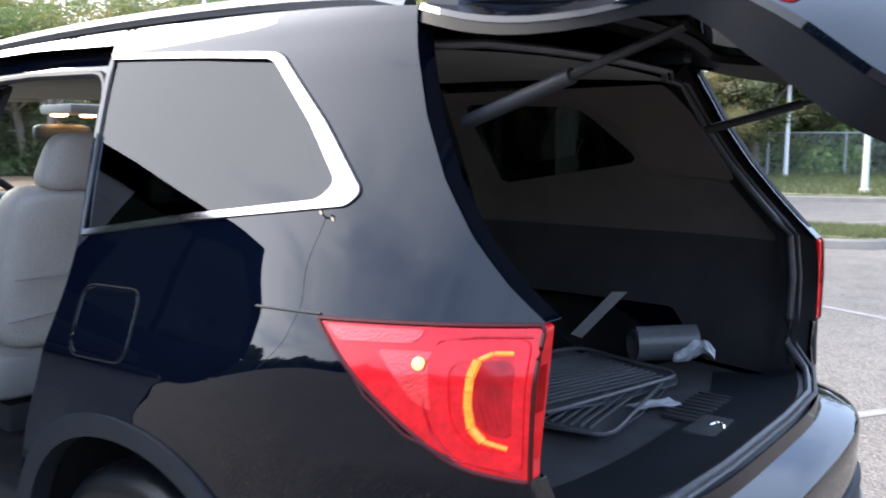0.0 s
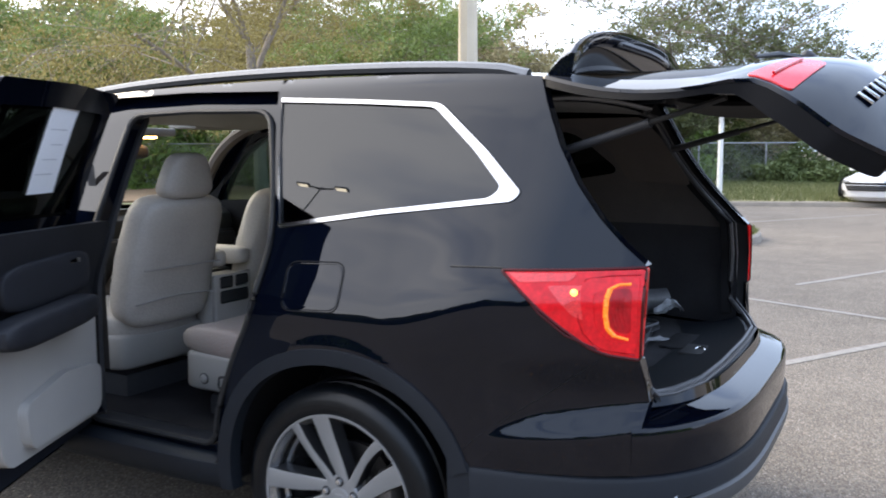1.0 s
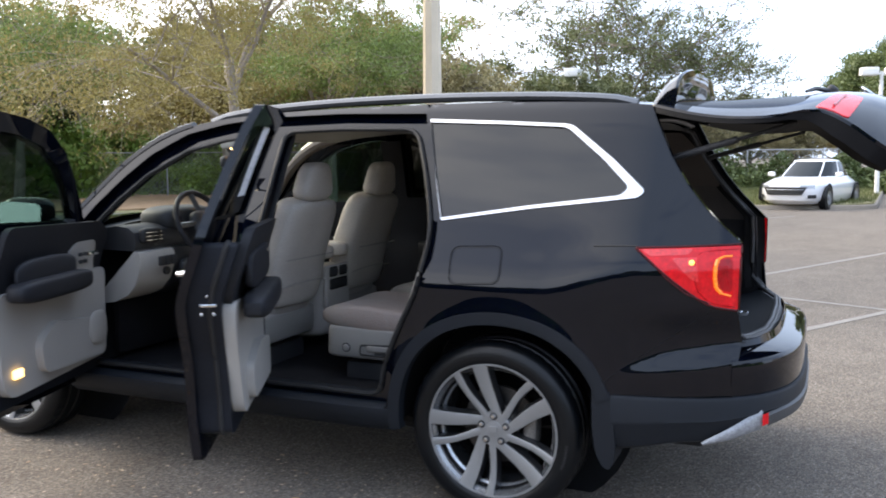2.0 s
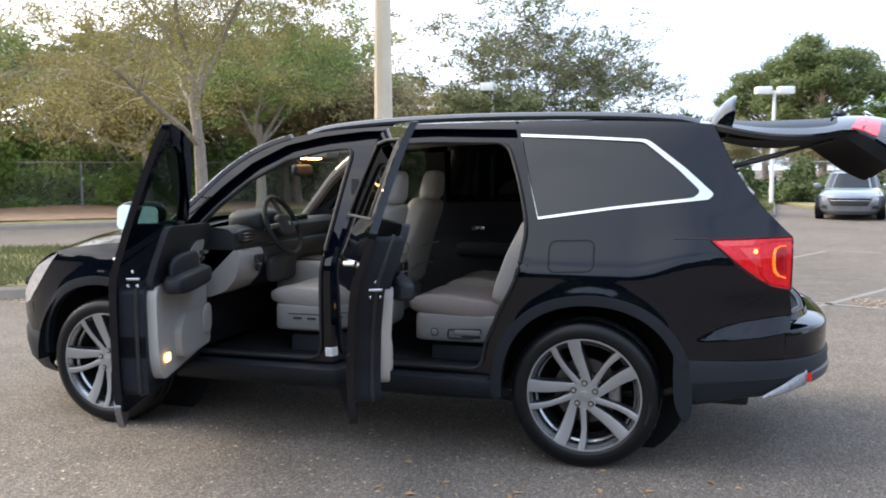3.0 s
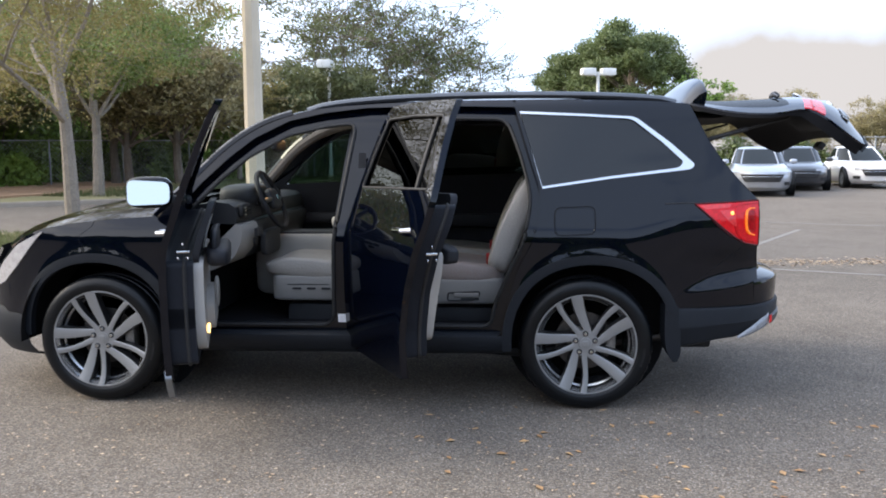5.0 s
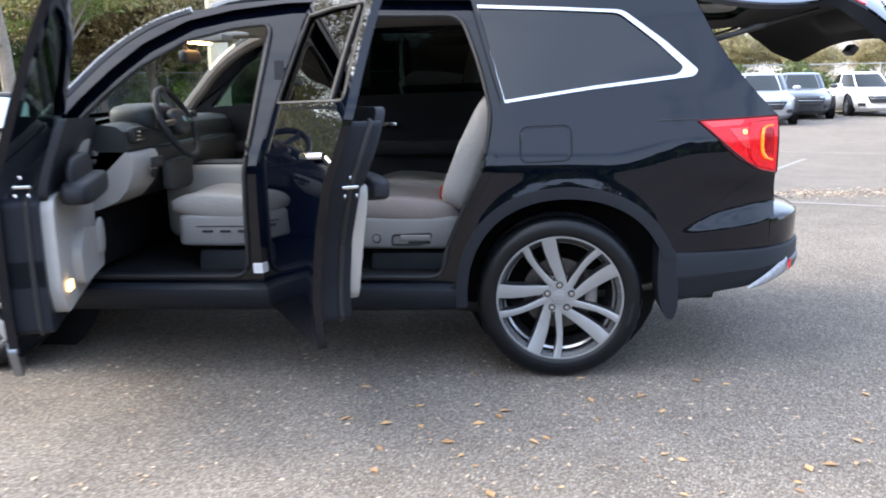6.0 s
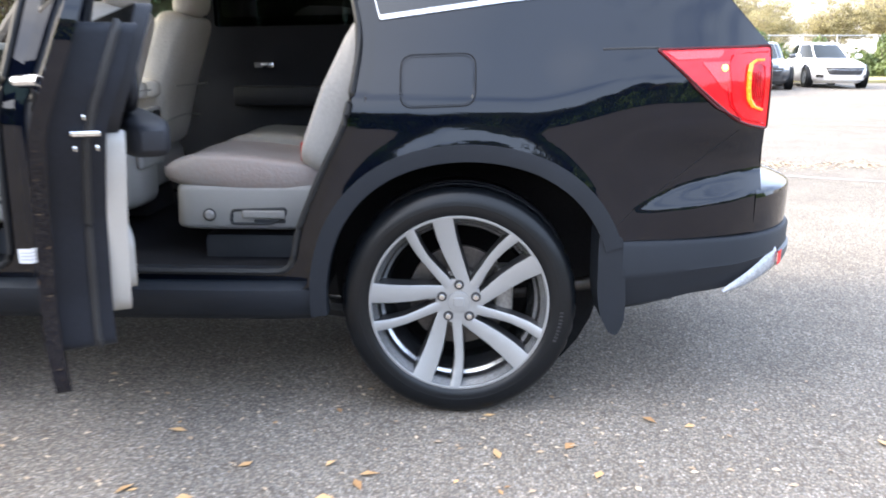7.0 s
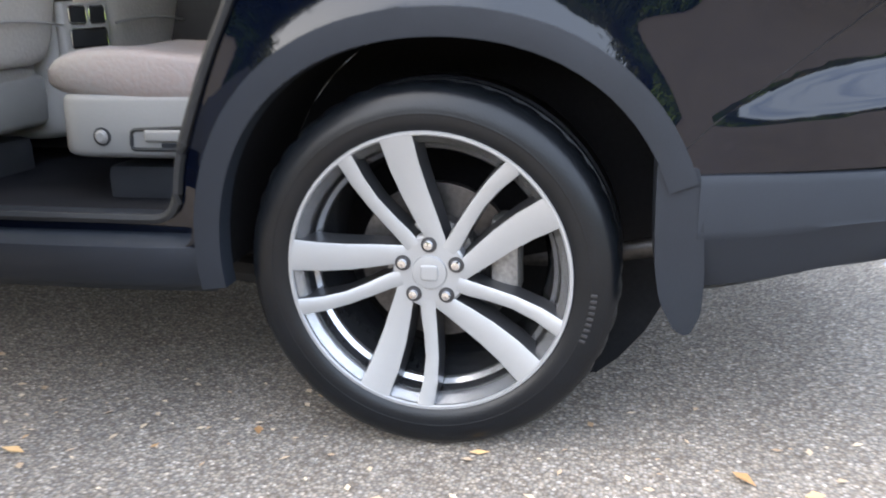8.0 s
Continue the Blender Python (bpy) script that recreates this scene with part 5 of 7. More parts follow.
def front_end():
    def ring(z, off):
        def f(th):
            c, s_ = math.cos(th), math.sin(th)
            return Vector((-2.3 - (1.47 + off) * abs(c) ** (2 / 3.4), math.copysign(abs(s_) ** (2 / 3.4), s_) * (WIDTH(z) + off), z))
        return f
    t0 = math.acos((1.12 / 1.47) ** 1.7)
    t1 = math.acos((1.0 / 1.47) ** 1.7)
    low = [(0.24, -0.12), (0.25, -0.05), (0.32, -0.01), (0.42, 0.004), (0.50, 0.004), (0.54, -0.01)]
    b = part("front_bumper", grid(lambda k, t: ring(*low[int(k)])(t), range(len(low)), np.linspace(-t1, t1, 41)), CLAD, car, "grained black lower front bumper")
    up = [(0.54, -0.006), (0.60, 0.0), (0.68, 0.002), (0.74, -0.004)]
    part("bumper_cover", grid(lambda k, t: ring(*up[int(k)])(t), range(len(up)), np.linspace(-t0, t0, 41)), PAINT, b, "glossy black front bumper")
    gr = [(0.70, -0.02), (0.76, -0.025), (0.82, -0.035), (0.88, -0.06)]
    part("grille", grid(lambda k, t: ring(*gr[int(k)])(t), range(len(gr)), np.linspace(-0.62, 0.62, 25)), RUBBER, b, "dark front grille")
    part("grille_bar", grid(lambda k, t: ring(*((0.77, -0.015), (0.78, -0.004), (0.82, -0.01), (0.83, -0.03))[int(k)])(t), range(4), np.linspace(-0.60, 0.60, 25)), CHROME, b, "chrome grille bar")
    for s in (-1, 1):
        hl = [(0.64, -0.004), (0.69, 0.0), (0.74, -0.02), (0.78, -0.06)]
        part("headlamp", grid(lambda k, t: ring(*hl[int(k)])(s * t), range(len(hl)), np.linspace(0.62, t0, 12), flip=s < 0), CLEARLENS, car, "clear headlamp")
        part("headlamp_wing", sheet(flank(s, 0.005), LR([(-3.14, 1.012), (-3.33, 0.925), (-3.44, 0.83), (-3.545, 0.725), (-3.545, 0.66), (-3.45, 0.70), (-3.34, 0.80), (-3.22, 0.93)], 0.02), (), 0.03, 0.012, s > 0), HEADLENS, car, "pale clear headlamp wrapping round the fender")


def wheel(ax, s):
    """One road wheel: tyre, rim with five wide and five narrow spokes, brake disc and nuts."""
    y = s * 0.815
    R = 0.376
    seg = 120
    o = s  # outward
    prof = [(0.280, 0.118), (0.288, 0.126), (0.306, 0.132), (0.330, 0.131), (0.352, 0.124), (0.366, 0.112), (0.373, 0.095), (R, 0.070), (R, 0.062), (0.368, 0.058), (0.368, 0.050), (R, 0.046), (R, 0.020), (0.368, 0.016), (0.368, -0.016), (R, -0.020), (R, -0.095), (0.36, -0.118), (0.33, -0.128), (0.295, -0.12), (0.280, -0.11)]
    bm = lathe([(r, o * d) for r, d in prof], seg, None, (ax, y, AXLE_Z))
    bm.verts.ensure_lookup_table()
    for i in (6, 7, 8):
        for j in range(seg):
            if j % 3 == 0:
                v = bm.verts[i * seg + j]
                d = (v.co - Vector((ax, v.co.y, AXLE_Z))).normalized()
                v.co -= d * 0.0035
    bmesh.ops.recalc_face_normals(bm, faces=bm.faces[:])
    tyre = part("wheel", bm, TYRE, car, "black tyre on a two-tone alloy rim", angle=50)
    # raised bead line and sidewall lettering as plain bars
    part("bead_line", lathe([(0.316, o * 0.1325), (0.318, o * 0.1333), (0.321, o * 0.1325)], 72, None, (ax, y, AXLE_Z)), TYRE, tyre)
    rim = lathe([(0.285, o * 0.108), (0.287, o * 0.122), (0.2845, o * 0.127), (0.279, o * 0.127), (0.2765, o * 0.123)], 72, None, (ax, y, AXLE_Z))
    part("rim_step", lathe([(0.2765, o * 0.123), (0.2750, o * 0.117), (0.2620, o * 0.106), (0.2595, o * 0.096), (0.2585, o * 0.085)], 72, None, (ax, y, AXLE_Z)), RIMSTEP, tyre, "shiny grey rim step")
    part("rim_ledge", lathe([(0.2530, o * 0.068), (0.2440, o * 0.060), (0.2425, o * 0.050)], 72, None, (ax, y, AXLE_Z)), RIMSTEP, tyre, "thin bright ledge inside the rim")
    for k in range(9):
        a = radians(-4 - 2.1 * k) if s < 0 else radians(184 + 2.1 * k)
        part("sidewall_mark", box((ax + 0.325 * math.cos(a), y + o * 0.1318, AXLE_Z + 0.325 * math.sin(a)), (0.012, 0.003, 0.006), 0.001, m=Matrix.Rotation(-a, 4, "Y")), RUBBER, tyre)
    part("rim", rim, ALLOY, tyre, "bright machined alloy rim lip")
    part("barrel", lathe([(0.258, o * 0.09), (0.252, o * 0.06), (0.226, 0.0), (0.228, -o * 0.09)], 60, None, (ax, y, AXLE_Z)), BARREL, tyre, "shiny rim barrel")

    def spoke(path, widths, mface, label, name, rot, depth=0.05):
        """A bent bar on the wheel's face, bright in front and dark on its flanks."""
        out = bmesh.new()
        side = bmesh.new()
        n = len(path)
        L, Rr, dl, dr = [], [], [], []
        for i in range(n):
            a, r = path[i]
            r2 = path[min(i + 1, n - 1)]
            r1 = path[max(i - 1, 0)]
            p = Vector((r * math.cos(a + rot), r * math.sin(a + rot)))
            q = Vector((r2[1] * math.cos(r2[0] + rot), r2[1] * math.sin(r2[0] + rot))) - Vector((r1[1] * math.cos(r1[0] + rot), r1[1] * math.sin(r1[0] + rot)))
            t = q.normalized()
            nrm = Vector((-t.y, t.x)) * widths[i] / 2
            face = o * (0.094 + 0.028 * (r / 0.265) ** 2)
            for store, sgn in ((L, 1), (Rr, -1)):
                c = p + nrm * sgn
                store.append((ax + c.x, y + face, AXLE_Z + c.y))
            for store, sgn in ((dl, 1.25), (dr, -1.25)):
                c = p + nrm * sgn
                store.append((ax + c.x, y + face - o * depth, AXLE_Z + c.y))
        mk = lambda b, pts: [b.verts.new(v) for v in pts]
        # the face is slightly crowned, with a turned-down edge
        mid = [tuple((Vector(p) + Vector(q)) / 2 + Vector((0, o * 0.0012, 0))) for p, q in zip(L, Rr)]
        la = [tuple(Vector(p).lerp(Vector(c), 0.14) + Vector((0, o * 0.0010, 0))) for p, c in zip(L, mid)]
        ra = [tuple(Vector(p).lerp(Vector(c), 0.14) + Vector((0, o * 0.0010, 0))) for p, c in zip(Rr, mid)]
        strips = [mk(out, v) for v in (L, la, mid, ra, Rr)]
        for a, b in zip(strips, strips[1:]):
            for i in range(n - 1):
                out.faces.new((a[i], b[i], b[i + 1], a[i + 1]))
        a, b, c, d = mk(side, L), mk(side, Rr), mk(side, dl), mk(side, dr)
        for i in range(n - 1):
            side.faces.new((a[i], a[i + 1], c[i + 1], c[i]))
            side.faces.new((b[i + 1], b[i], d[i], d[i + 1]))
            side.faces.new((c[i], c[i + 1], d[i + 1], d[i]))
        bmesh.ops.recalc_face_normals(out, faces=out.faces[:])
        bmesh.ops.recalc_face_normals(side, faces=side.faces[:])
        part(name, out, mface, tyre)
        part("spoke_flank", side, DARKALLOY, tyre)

    for k in range(5):
        root = radians(54 + 72 * k)
        wide = [(root + radians(d), r) for d, r in ((16, 0.060), (28, 0.078), (38, 0.114), (44, 0.163), (46.5, 0.218), (47, 0.279))]
        thin = [(root + radians(d), r) for d, r in ((-4, 0.060), (-3, 0.085), (0, 0.129), (1, 0.178), (0, 0.228), (-2, 0.279))]
        if s > 0:
            wide = [(math.pi - a, r) for a, r in wide]
            thin = [(math.pi - a, r) for a, r in thin]
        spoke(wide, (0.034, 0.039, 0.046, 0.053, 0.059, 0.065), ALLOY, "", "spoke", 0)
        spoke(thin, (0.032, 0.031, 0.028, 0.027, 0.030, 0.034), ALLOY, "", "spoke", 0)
    hub = lathe([(0.076, o * 0.060), (0.076, o * 0.092), (0.072, o * 0.0965), (0.040, o * 0.0965), (0.036, o * 0.0965), (0.034, o * 0.100), (0.028, o * 0.101), (0.001, o * 0.1015)], 40, None, (ax, y, AXLE_Z))
    part("hub", hub, ALLOY, tyre, "alloy hub with a plain cap")
    part("cap_mark", pad((ax, y + o * 0.1015, AXLE_Z), (0.036, 0.006, 0.032), 0.4, 0.4), ALLOY, tyre, "plain raised cap emblem")
    for k in range(5):
        a = radians(18 + 72 * k)
        c = (ax + 0.057 * math.cos(a), y, AXLE_Z + 0.057 * math.sin(a))
        part("nut_well", lathe([(0.0165, o * 0.0972), (0.0160, o * 0.0985), (0.001, o * 0.0985)], 16, None, c), DARKALLOY, tyre)
        part("wheel_nut", lathe([(0.0105, o * 0.09), (0.0105, o * 0.104), (0.008, o * 0.109), (0.001, o * 0.110)], 12, None, c), CHROME, tyre, "chrome wheel nut")
    part("brake_disc", lathe([(0.165, -o * 0.01), (0.165, o * 0.012), (0.10, o * 0.012), (0.095, o * 0.03), (0.02, o * 0.03)], 48, None, (ax, y, AXLE_Z)), STEEL, tyre, "steel brake disc")
    cal = part("caliper", box((ax + 0.145, y + o * 0.015, AXLE_Z + 0.02), (0.06, 0.09, 0.17), 0.02), CASTIRON, tyre, "cast brake caliper")
    for dz in (-0.05, 0.09):
        part("caliper_bolt", lathe([(0.013, o * 0.03), (0.013, o * 0.07), (0.009, o * 0.076), (0.001, o * 0.077)], 10, None, (ax + 0.14, y, AXLE_Z + dz)), SATIN, cal)
    part("hub_carrier", lathe([(0.095, o * 0.02), (0.09, o * 0.045), (0.06, o * 0.055), (0.02, o * 0.055)], 24, None, (ax, y, AXLE_Z)), CASTIRON, tyre)
    for a in (40, 112, 184, 256, 328):
        part("disc_stud", lathe([(0.012, o * 0.02), (0.012, o * 0.06), (0.001, o * 0.062)], 8, None, (ax + 0.085 * math.cos(radians(a)), y, AXLE_Z + 0.085 * math.sin(radians(a)))), CASTIRON, tyre)
    return tyre


def underside():
    bm = bmesh.new()
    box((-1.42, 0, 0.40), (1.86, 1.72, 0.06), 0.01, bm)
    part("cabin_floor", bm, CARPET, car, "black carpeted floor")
    bm = bmesh.new()
    box((-1.3, 0, 0.31), (4.2, 0.9, 0.12), 0.03, bm)
    box((-1.42, 0, 0.335), (1.80, 1.70, 0.06), 0.02, bm)
    box((0.72, 0, 0.50), (0.44, 1.4, 0.12), 0.03, bm)
    box((-2.95, 0, 0.55), (0.9, 1.0, 0.5), 0.05, bm)
    part("underbody", bm, RUBBER, car)
    part("exhaust_pipe", tube([Vector((-1.9, -0.25, 0.24)), Vector((-0.95, -0.32, 0.235)), Vector((-0.45, -0.45, 0.22)), Vector((0.30, -0.48, 0.30)), Vector((0.72, -0.50, 0.38))], 0.03, 10), STEEL, car, "dull steel exhaust pipe")
    part("trailing_arm", tube([Vector((-0.62, -0.62, 0.28)), Vector((-0.3, -0.62, 0.25)), Vector((0.0, -0.66, 0.30))], (0.035, 0.03, 0.045), 8), RUBBER, car)
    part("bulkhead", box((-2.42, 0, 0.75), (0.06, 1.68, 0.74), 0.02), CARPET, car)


for side_sign in (-1, 1):
    body_side(side_sign)
    tail_lamp(side_sign)
    for axle in (0.0, -WHEELBASE):
        wheel(axle, side_sign)
bumper()
rear_opening()
roof()
front_end()
underside()

# driver's side doorway: inner flange with both door gaps, seals, pillar lining
part("door_surround", sheet(flank(-1, -0.052), LR([(-2.40, 0.40), (-2.40, 1.12), (-2.24, 1.30), (-2.06, 1.45), (-1.9, 1.56), (-1.7, 1.665), (-1.4, 1.71), (-0.9, 1.728), (-0.36, 1.715), (-0.22, 1.24), (-0.24, 1.02), (-0.36, 0.78), (-0.43, 0.60), (-0.46, 0.40)], 0.03), [LR(FRONT_GAP), LR(REAR_GAP)], 0.025, 0.05), PAINT, car, "glossy black door frame")
for gap in (FRONT_GAP, REAR_GAP):
    part("door_seal", tube([flank(-1, -0.046)(p[0], p[1], 0) for p in resample(LR(gap), 0.05)], 0.011, 6, closed=True), RUBBER, car, "black rubber door seal")
part("sill_plate", grid(lambda x, k: Vector((x, ((-0.915, 0.478), (-0.86, 0.476), (-0.80, 0.455), (-0.74, 0.435))[int(k)][0], ((-0.915, 0.478), (-0.86, 0.476), (-0.80, 0.455), (-0.74, 0.435))[int(k)][1])), np.linspace(-2.26, -0.54, 10), range(4)), JAMB, car, "black sill plate")
part("pillar_lining", sheet(flank(-1, -0.115), LR([(-1.445, 0.46), (-1.445, 1.0), (-1.36, 1.64), (-1.15, 1.64), (-1.18, 1.25), (-1.20, 0.46)], 0.03), (), 0.05, 0.02), TRIM, car)
part("warning_label", sheet(flank(-1, -0.049), LR([(-1.407, 0.487), (-1.339, 0.487), (-1.339, 0.535), (-1.407, 0.535)], 0.006), (), 0.04, 0.002), PAPER, car, "white label with small printed bars")
for k, (x0, x1) in enumerate(((-1.400, -1.352), (-1.400, -1.362), (-1.400, -1.347))):
    part("label_bar", sheet(flank(-1, -0.047), LR([(x0, 0.498 + 0.011 * k), (x1, 0.498 + 0.011 * k), (x1, 0.502 + 0.011 * k), (x0, 0.502 + 0.011 * k)], 0.0), (), 0.04, 0.0), PRINT, car)
for x, z in ((-0.275, 1.0), (-1.27, 1.02)):
    p = flank(-1, -0.045)(x, z, 0)
    part("striker", tube([p + Vector((-0.015, 0.0, 0.02)), p + Vector((-0.01, -0.02, 0.02)), p + Vector((-0.01, -0.02, -0.02)), p + Vector((-0.015, 0.0, -0.02))], 0.005, 6), CHROME, car, "chrome door striker")
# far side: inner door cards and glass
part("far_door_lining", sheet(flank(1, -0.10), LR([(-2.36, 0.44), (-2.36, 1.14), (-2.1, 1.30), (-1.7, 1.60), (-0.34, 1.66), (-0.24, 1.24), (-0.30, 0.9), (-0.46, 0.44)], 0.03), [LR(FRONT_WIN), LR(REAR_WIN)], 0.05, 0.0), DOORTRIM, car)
for win in (FRONT_WIN, REAR_WIN):
    part("door_glass", sheet(flank(1, -0.02), LR([(x, z) for x, z, *_ in win], 0.02), (), 0.06, 0.004, True), PRIVACY if win is REAR_WIN else TINTED, car, "tinted side glass")
part("far_armrest", box((-0.80, 0.80, 0.93), (0.70, 0.09, 0.10), 0.03), DOORTRIM, car)
part("far_armrest", box((-1.85, 0.80, 0.95), (0.70, 0.09, 0.08), 0.03), DOORTRIM, car)
part("far_handle", box((-1.0, 0.83, 1.08), (0.10, 0.03, 0.03), 0.01), CHROME, car)


def hinge(ob, x, y, angle):
    ob.matrix_basis = Matrix.Translation((x, y, 0)) @ Matrix.Rotation(radians(-angle), 4, "Z") @ Matrix.Translation((-x, -y, 0))


def side_door(outline, win, name, label, tint):
    """A door in its shut place: skin with window frame, glass, inner shell."""
    d = part(name, sheet(flank(-1), LR(outline), [LR(win)], 0.034, 0.035), PAINT, car, label)
    shell = [(x, z) for x, z, *_ in outline]
    cx = sum(p[0] for p in shell) / len(shell)
    inset = LR([(x + 0.03 * (1 if x < cx else -1), min(z, 1.22) if z > 1.22 else max(z, 0.45)) for x, z in shell if z < 1.26] , 0.03)
    part("inner_shell", sheet(flank(-1, -0.030), inset, (), 0.05, 0.125), JAMB, d)
    part("door_glass", sheet(flank(-1, -0.016), LR([(x, z) for x, z, *_ in win], 0.02), (), 0.06, 0.004), tint, d, "tinted door glass")
    part("window_seal", tube([flank(-1, -0.004)(p[0], p[1], 0) for p in resample(LR(win), 0.06)], 0.008, 6, closed=True), RUBBER, d)
    part("door_seal", tube([flank(-1, -0.115)(p[0], p[1], 0) for p in resample(inset, 0.06)], 0.010, 6, closed=True), RUBBER, d, "black rubber door seal")
    return d


RD = side_door(REAR_DOOR, REAR_WIN, "rear_door", "open glossy black rear door with grey and black lining", PRIVACY)
RD_ANGLE, FD_ANGLE = 61, 72
part("sash", sheet(flank(-1, -0.006), LR([(-0.50, 1.27), (-0.55, 1.64), (-0.525, 1.64), (-0.475, 1.27)], 0.003), (), 0.05, 0.012), RUBBER, RD)
part("upper_card", sheet(flank(-1, -0.152), LR([(-1.24, 0.93), (-1.245, 1.24), (-0.36, 1.26), (-0.34, 1.10), (-0.37, 0.97)], 0.05), (), 0.05, 0.035), DOORTRIM, RD, "black upper door lining")
part("lower_card", sheet(flank(-1, -0.150), LR([(-1.22, 0.50), (-1.235, 0.95), (-0.80, 0.95), (-0.37, 0.985), (-0.375, 0.90), (-0.44, 0.74), (-0.52, 0.52)], 0.05), (), 0.05, 0.05), GREYTRIM, RD, "light grey lower door lining")
part("map_pocket", sheet(flank(-1, -0.196), LR([(-1.17, 0.53), (-1.19, 0.70), (-0.90, 0.74), (-0.60, 0.70), (-0.62, 0.55)], 0.05), (), 0.05, 0.035), GREYTRIM, RD)
part("armrest", pad((-0.72, -0.71, 0.955), (0.66, 0.11, 0.10), 0.5, 0.5), DOORTRIM, RD, "black padded armrest")
part("grab_panel", pad((-0.78, -0.735, 1.08), (0.62, 0.04, 0.15), 0.5, 0.5), DOORTRIM, RD)
part("inner_handle", box((-0.95, -0.725, 1.12), (0.09, 0.02, 0.022), 0.008), CHROME, RD, "chrome inner handle")
part("handle", tube([flank(-1, 0.0)(-0.52, 1.085, 0), flank(-1, 0.035)(-0.50, 1.086, 0), flank(-1, 0.038)(-0.40, 1.092, 0), flank(-1, 0.0)(-0.37, 1.094, 0)], 0.012, 8), CHROME, RD, "chrome and black outer handle")
part("latch", box((-0.312, -0.86, 0.985), (0.014, 0.06, 0.012), 0.004), CHROME, RD, "chrome door latch")
for k in range(3):
    part("latch_screw", lathe([(0.009, 0), (0.008, -0.004), (0.001, -0.005)], 10, None, (-0.305, -0.86 + 0.022 * (k - 1), 1.02 if k == 1 else 0.955)), CHROME, RD)
hinge(RD, -1.30, -0.90, RD_ANGLE)

FD = side_door(FRONT_DOOR, FRONT_WIN, "front_door", "open glossy black front door with grey lining and mirror", TINTED)
part("upper_card", sheet(flank(-1, -0.152), LR([(-2.27, 0.95), (-2.28, 1.14), (-2.17, 1.21), (-1.385, 1.235), (-1.37, 0.93)], 0.05), (), 0.05, 0.03), DOORTRIM, FD, "black upper door lining")
part("mid_card", sheet(flank(-1, -0.176), LR([(-2.20, 0.90), (-2.16, 1.12), (-1.95, 1.12), (-1.86, 0.96), (-1.40, 0.90)], 0.05), (), 0.05, 0.012), GREYTRIM, FD, "grey switch panel")
part("lower_card", sheet(flank(-1, -0.150), LR([(-2.26, 0.52), (-2.29, 0.97), (-1.37, 0.95), (-1.375, 0.60), (-1.42, 0.50)], 0.06), (), 0.05, 0.05), GREYTRIM, FD, "light grey lower door lining")
part("map_pocket", sheet(flank(-1, -0.196), LR([(-2.18, 0.54), (-2.20, 0.72), (-1.75, 0.78), (-1.62, 0.70), (-1.64, 0.56)], 0.05), (), 0.05, 0.04), GREYTRIM, FD)
part("armrest", pad((-1.68, -0.705, 0.955), (0.60, 0.12, 0.10), 0.5, 0.5), DOORTRIM, FD, "black padded armrest")
part("armrest_hood", pad((-1.67, -0.722, 1.015), (0.48, 0.05, 0.15), 0.6, 0.7), DOORTRIM, FD, "black padded grip mound")
part("inner_handle", box((-2.06, -0.715, 1.06), (0.10, 0.02, 0.022), 0.008), CHROME, FD, "chrome inner handle")
for k in range(4):
    part("switch", box((-1.98 + 0.04 * (k % 2), -0.71, 1.03 + 0.035 * (k // 2)), (0.022, 0.015, 0.018), 0.004), DASH, FD)
part("speaker_cover", pad((-2.12, -0.735, 0.68), (0.17, 0.03, 0.17), 0.7, 1.0), GREYTRIM, FD)
part("door_lamp", box((-1.475, -0.762, 0.60), (0.065, 0.014, 0.04), 0.006), DOORLAMP, FD, "lit amber door lamp")
part("latch", box((-1.318, -0.86, 1.0), (0.014, 0.06, 0.012), 0.004), CHROME, FD, "chrome door latch")
for k in range(3):
    part("latch_screw", lathe([(0.009, 0), (0.008, -0.004), (0.001, -0.005)], 10, None, (-1.312, -0.86 + 0.022 * (k - 1), 1.035 if k == 1 else 0.97)), CHROME, FD)
part("handle", tube([flank(-1, 0.0)(-1.56, 1.075, 0), flank(-1, 0.035)(-1.54, 1.076, 0), flank(-1, 0.038)(-1.44, 1.08, 0), flank(-1, 0.0)(-1.41, 1.082, 0)], 0.012, 8), CHROME, FD, "chrome and black outer handle")
tilt = Matrix.Translation((-2.058, 0, 1.245)) @ Matrix.Rotation(radians(-11), 4, "Y") @ Matrix.Translation((2.058, 0, -1.245))
MR = part("door_mirror", pad((-2.13, -1.075, 1.245), (0.13, 0.25, 0.175), 0.6, 0.55), PAINT, FD, "black door mirror with a large glass")
part("mirror_foot", box((-2.14, -0.925, 1.20), (0.08, 0.14, 0.05), 0.02), TRIM, MR)
part("mirror_glass", sheet(lambda u, v, d: tilt @ Vector((-2.046 + d, u, v)), rounded([(-1.185, 1.175), (-0.965, 1.18), (-0.965, 1.30), (-1.185, 1.315)], 0.04), (), 0.05, 0.012), MIRROR, MR, "reflecting mirror glass")
# added grey plate: a bright reflection on the painted lower end, made as a part
part("door_glint", sheet(flank(-1, 0.004), LR([(-1.40, 0.375), (-1.37, 0.325), (-1.312, 0.298), (-1.300, 0.40), (-1.32, 0.44)], 0.015), (), 0.03, 0.03), SATIN, FD, "grey plate standing for a reflection on the lower door end")
hinge(FD, -2.29, -0.90, FD_ANGLE)


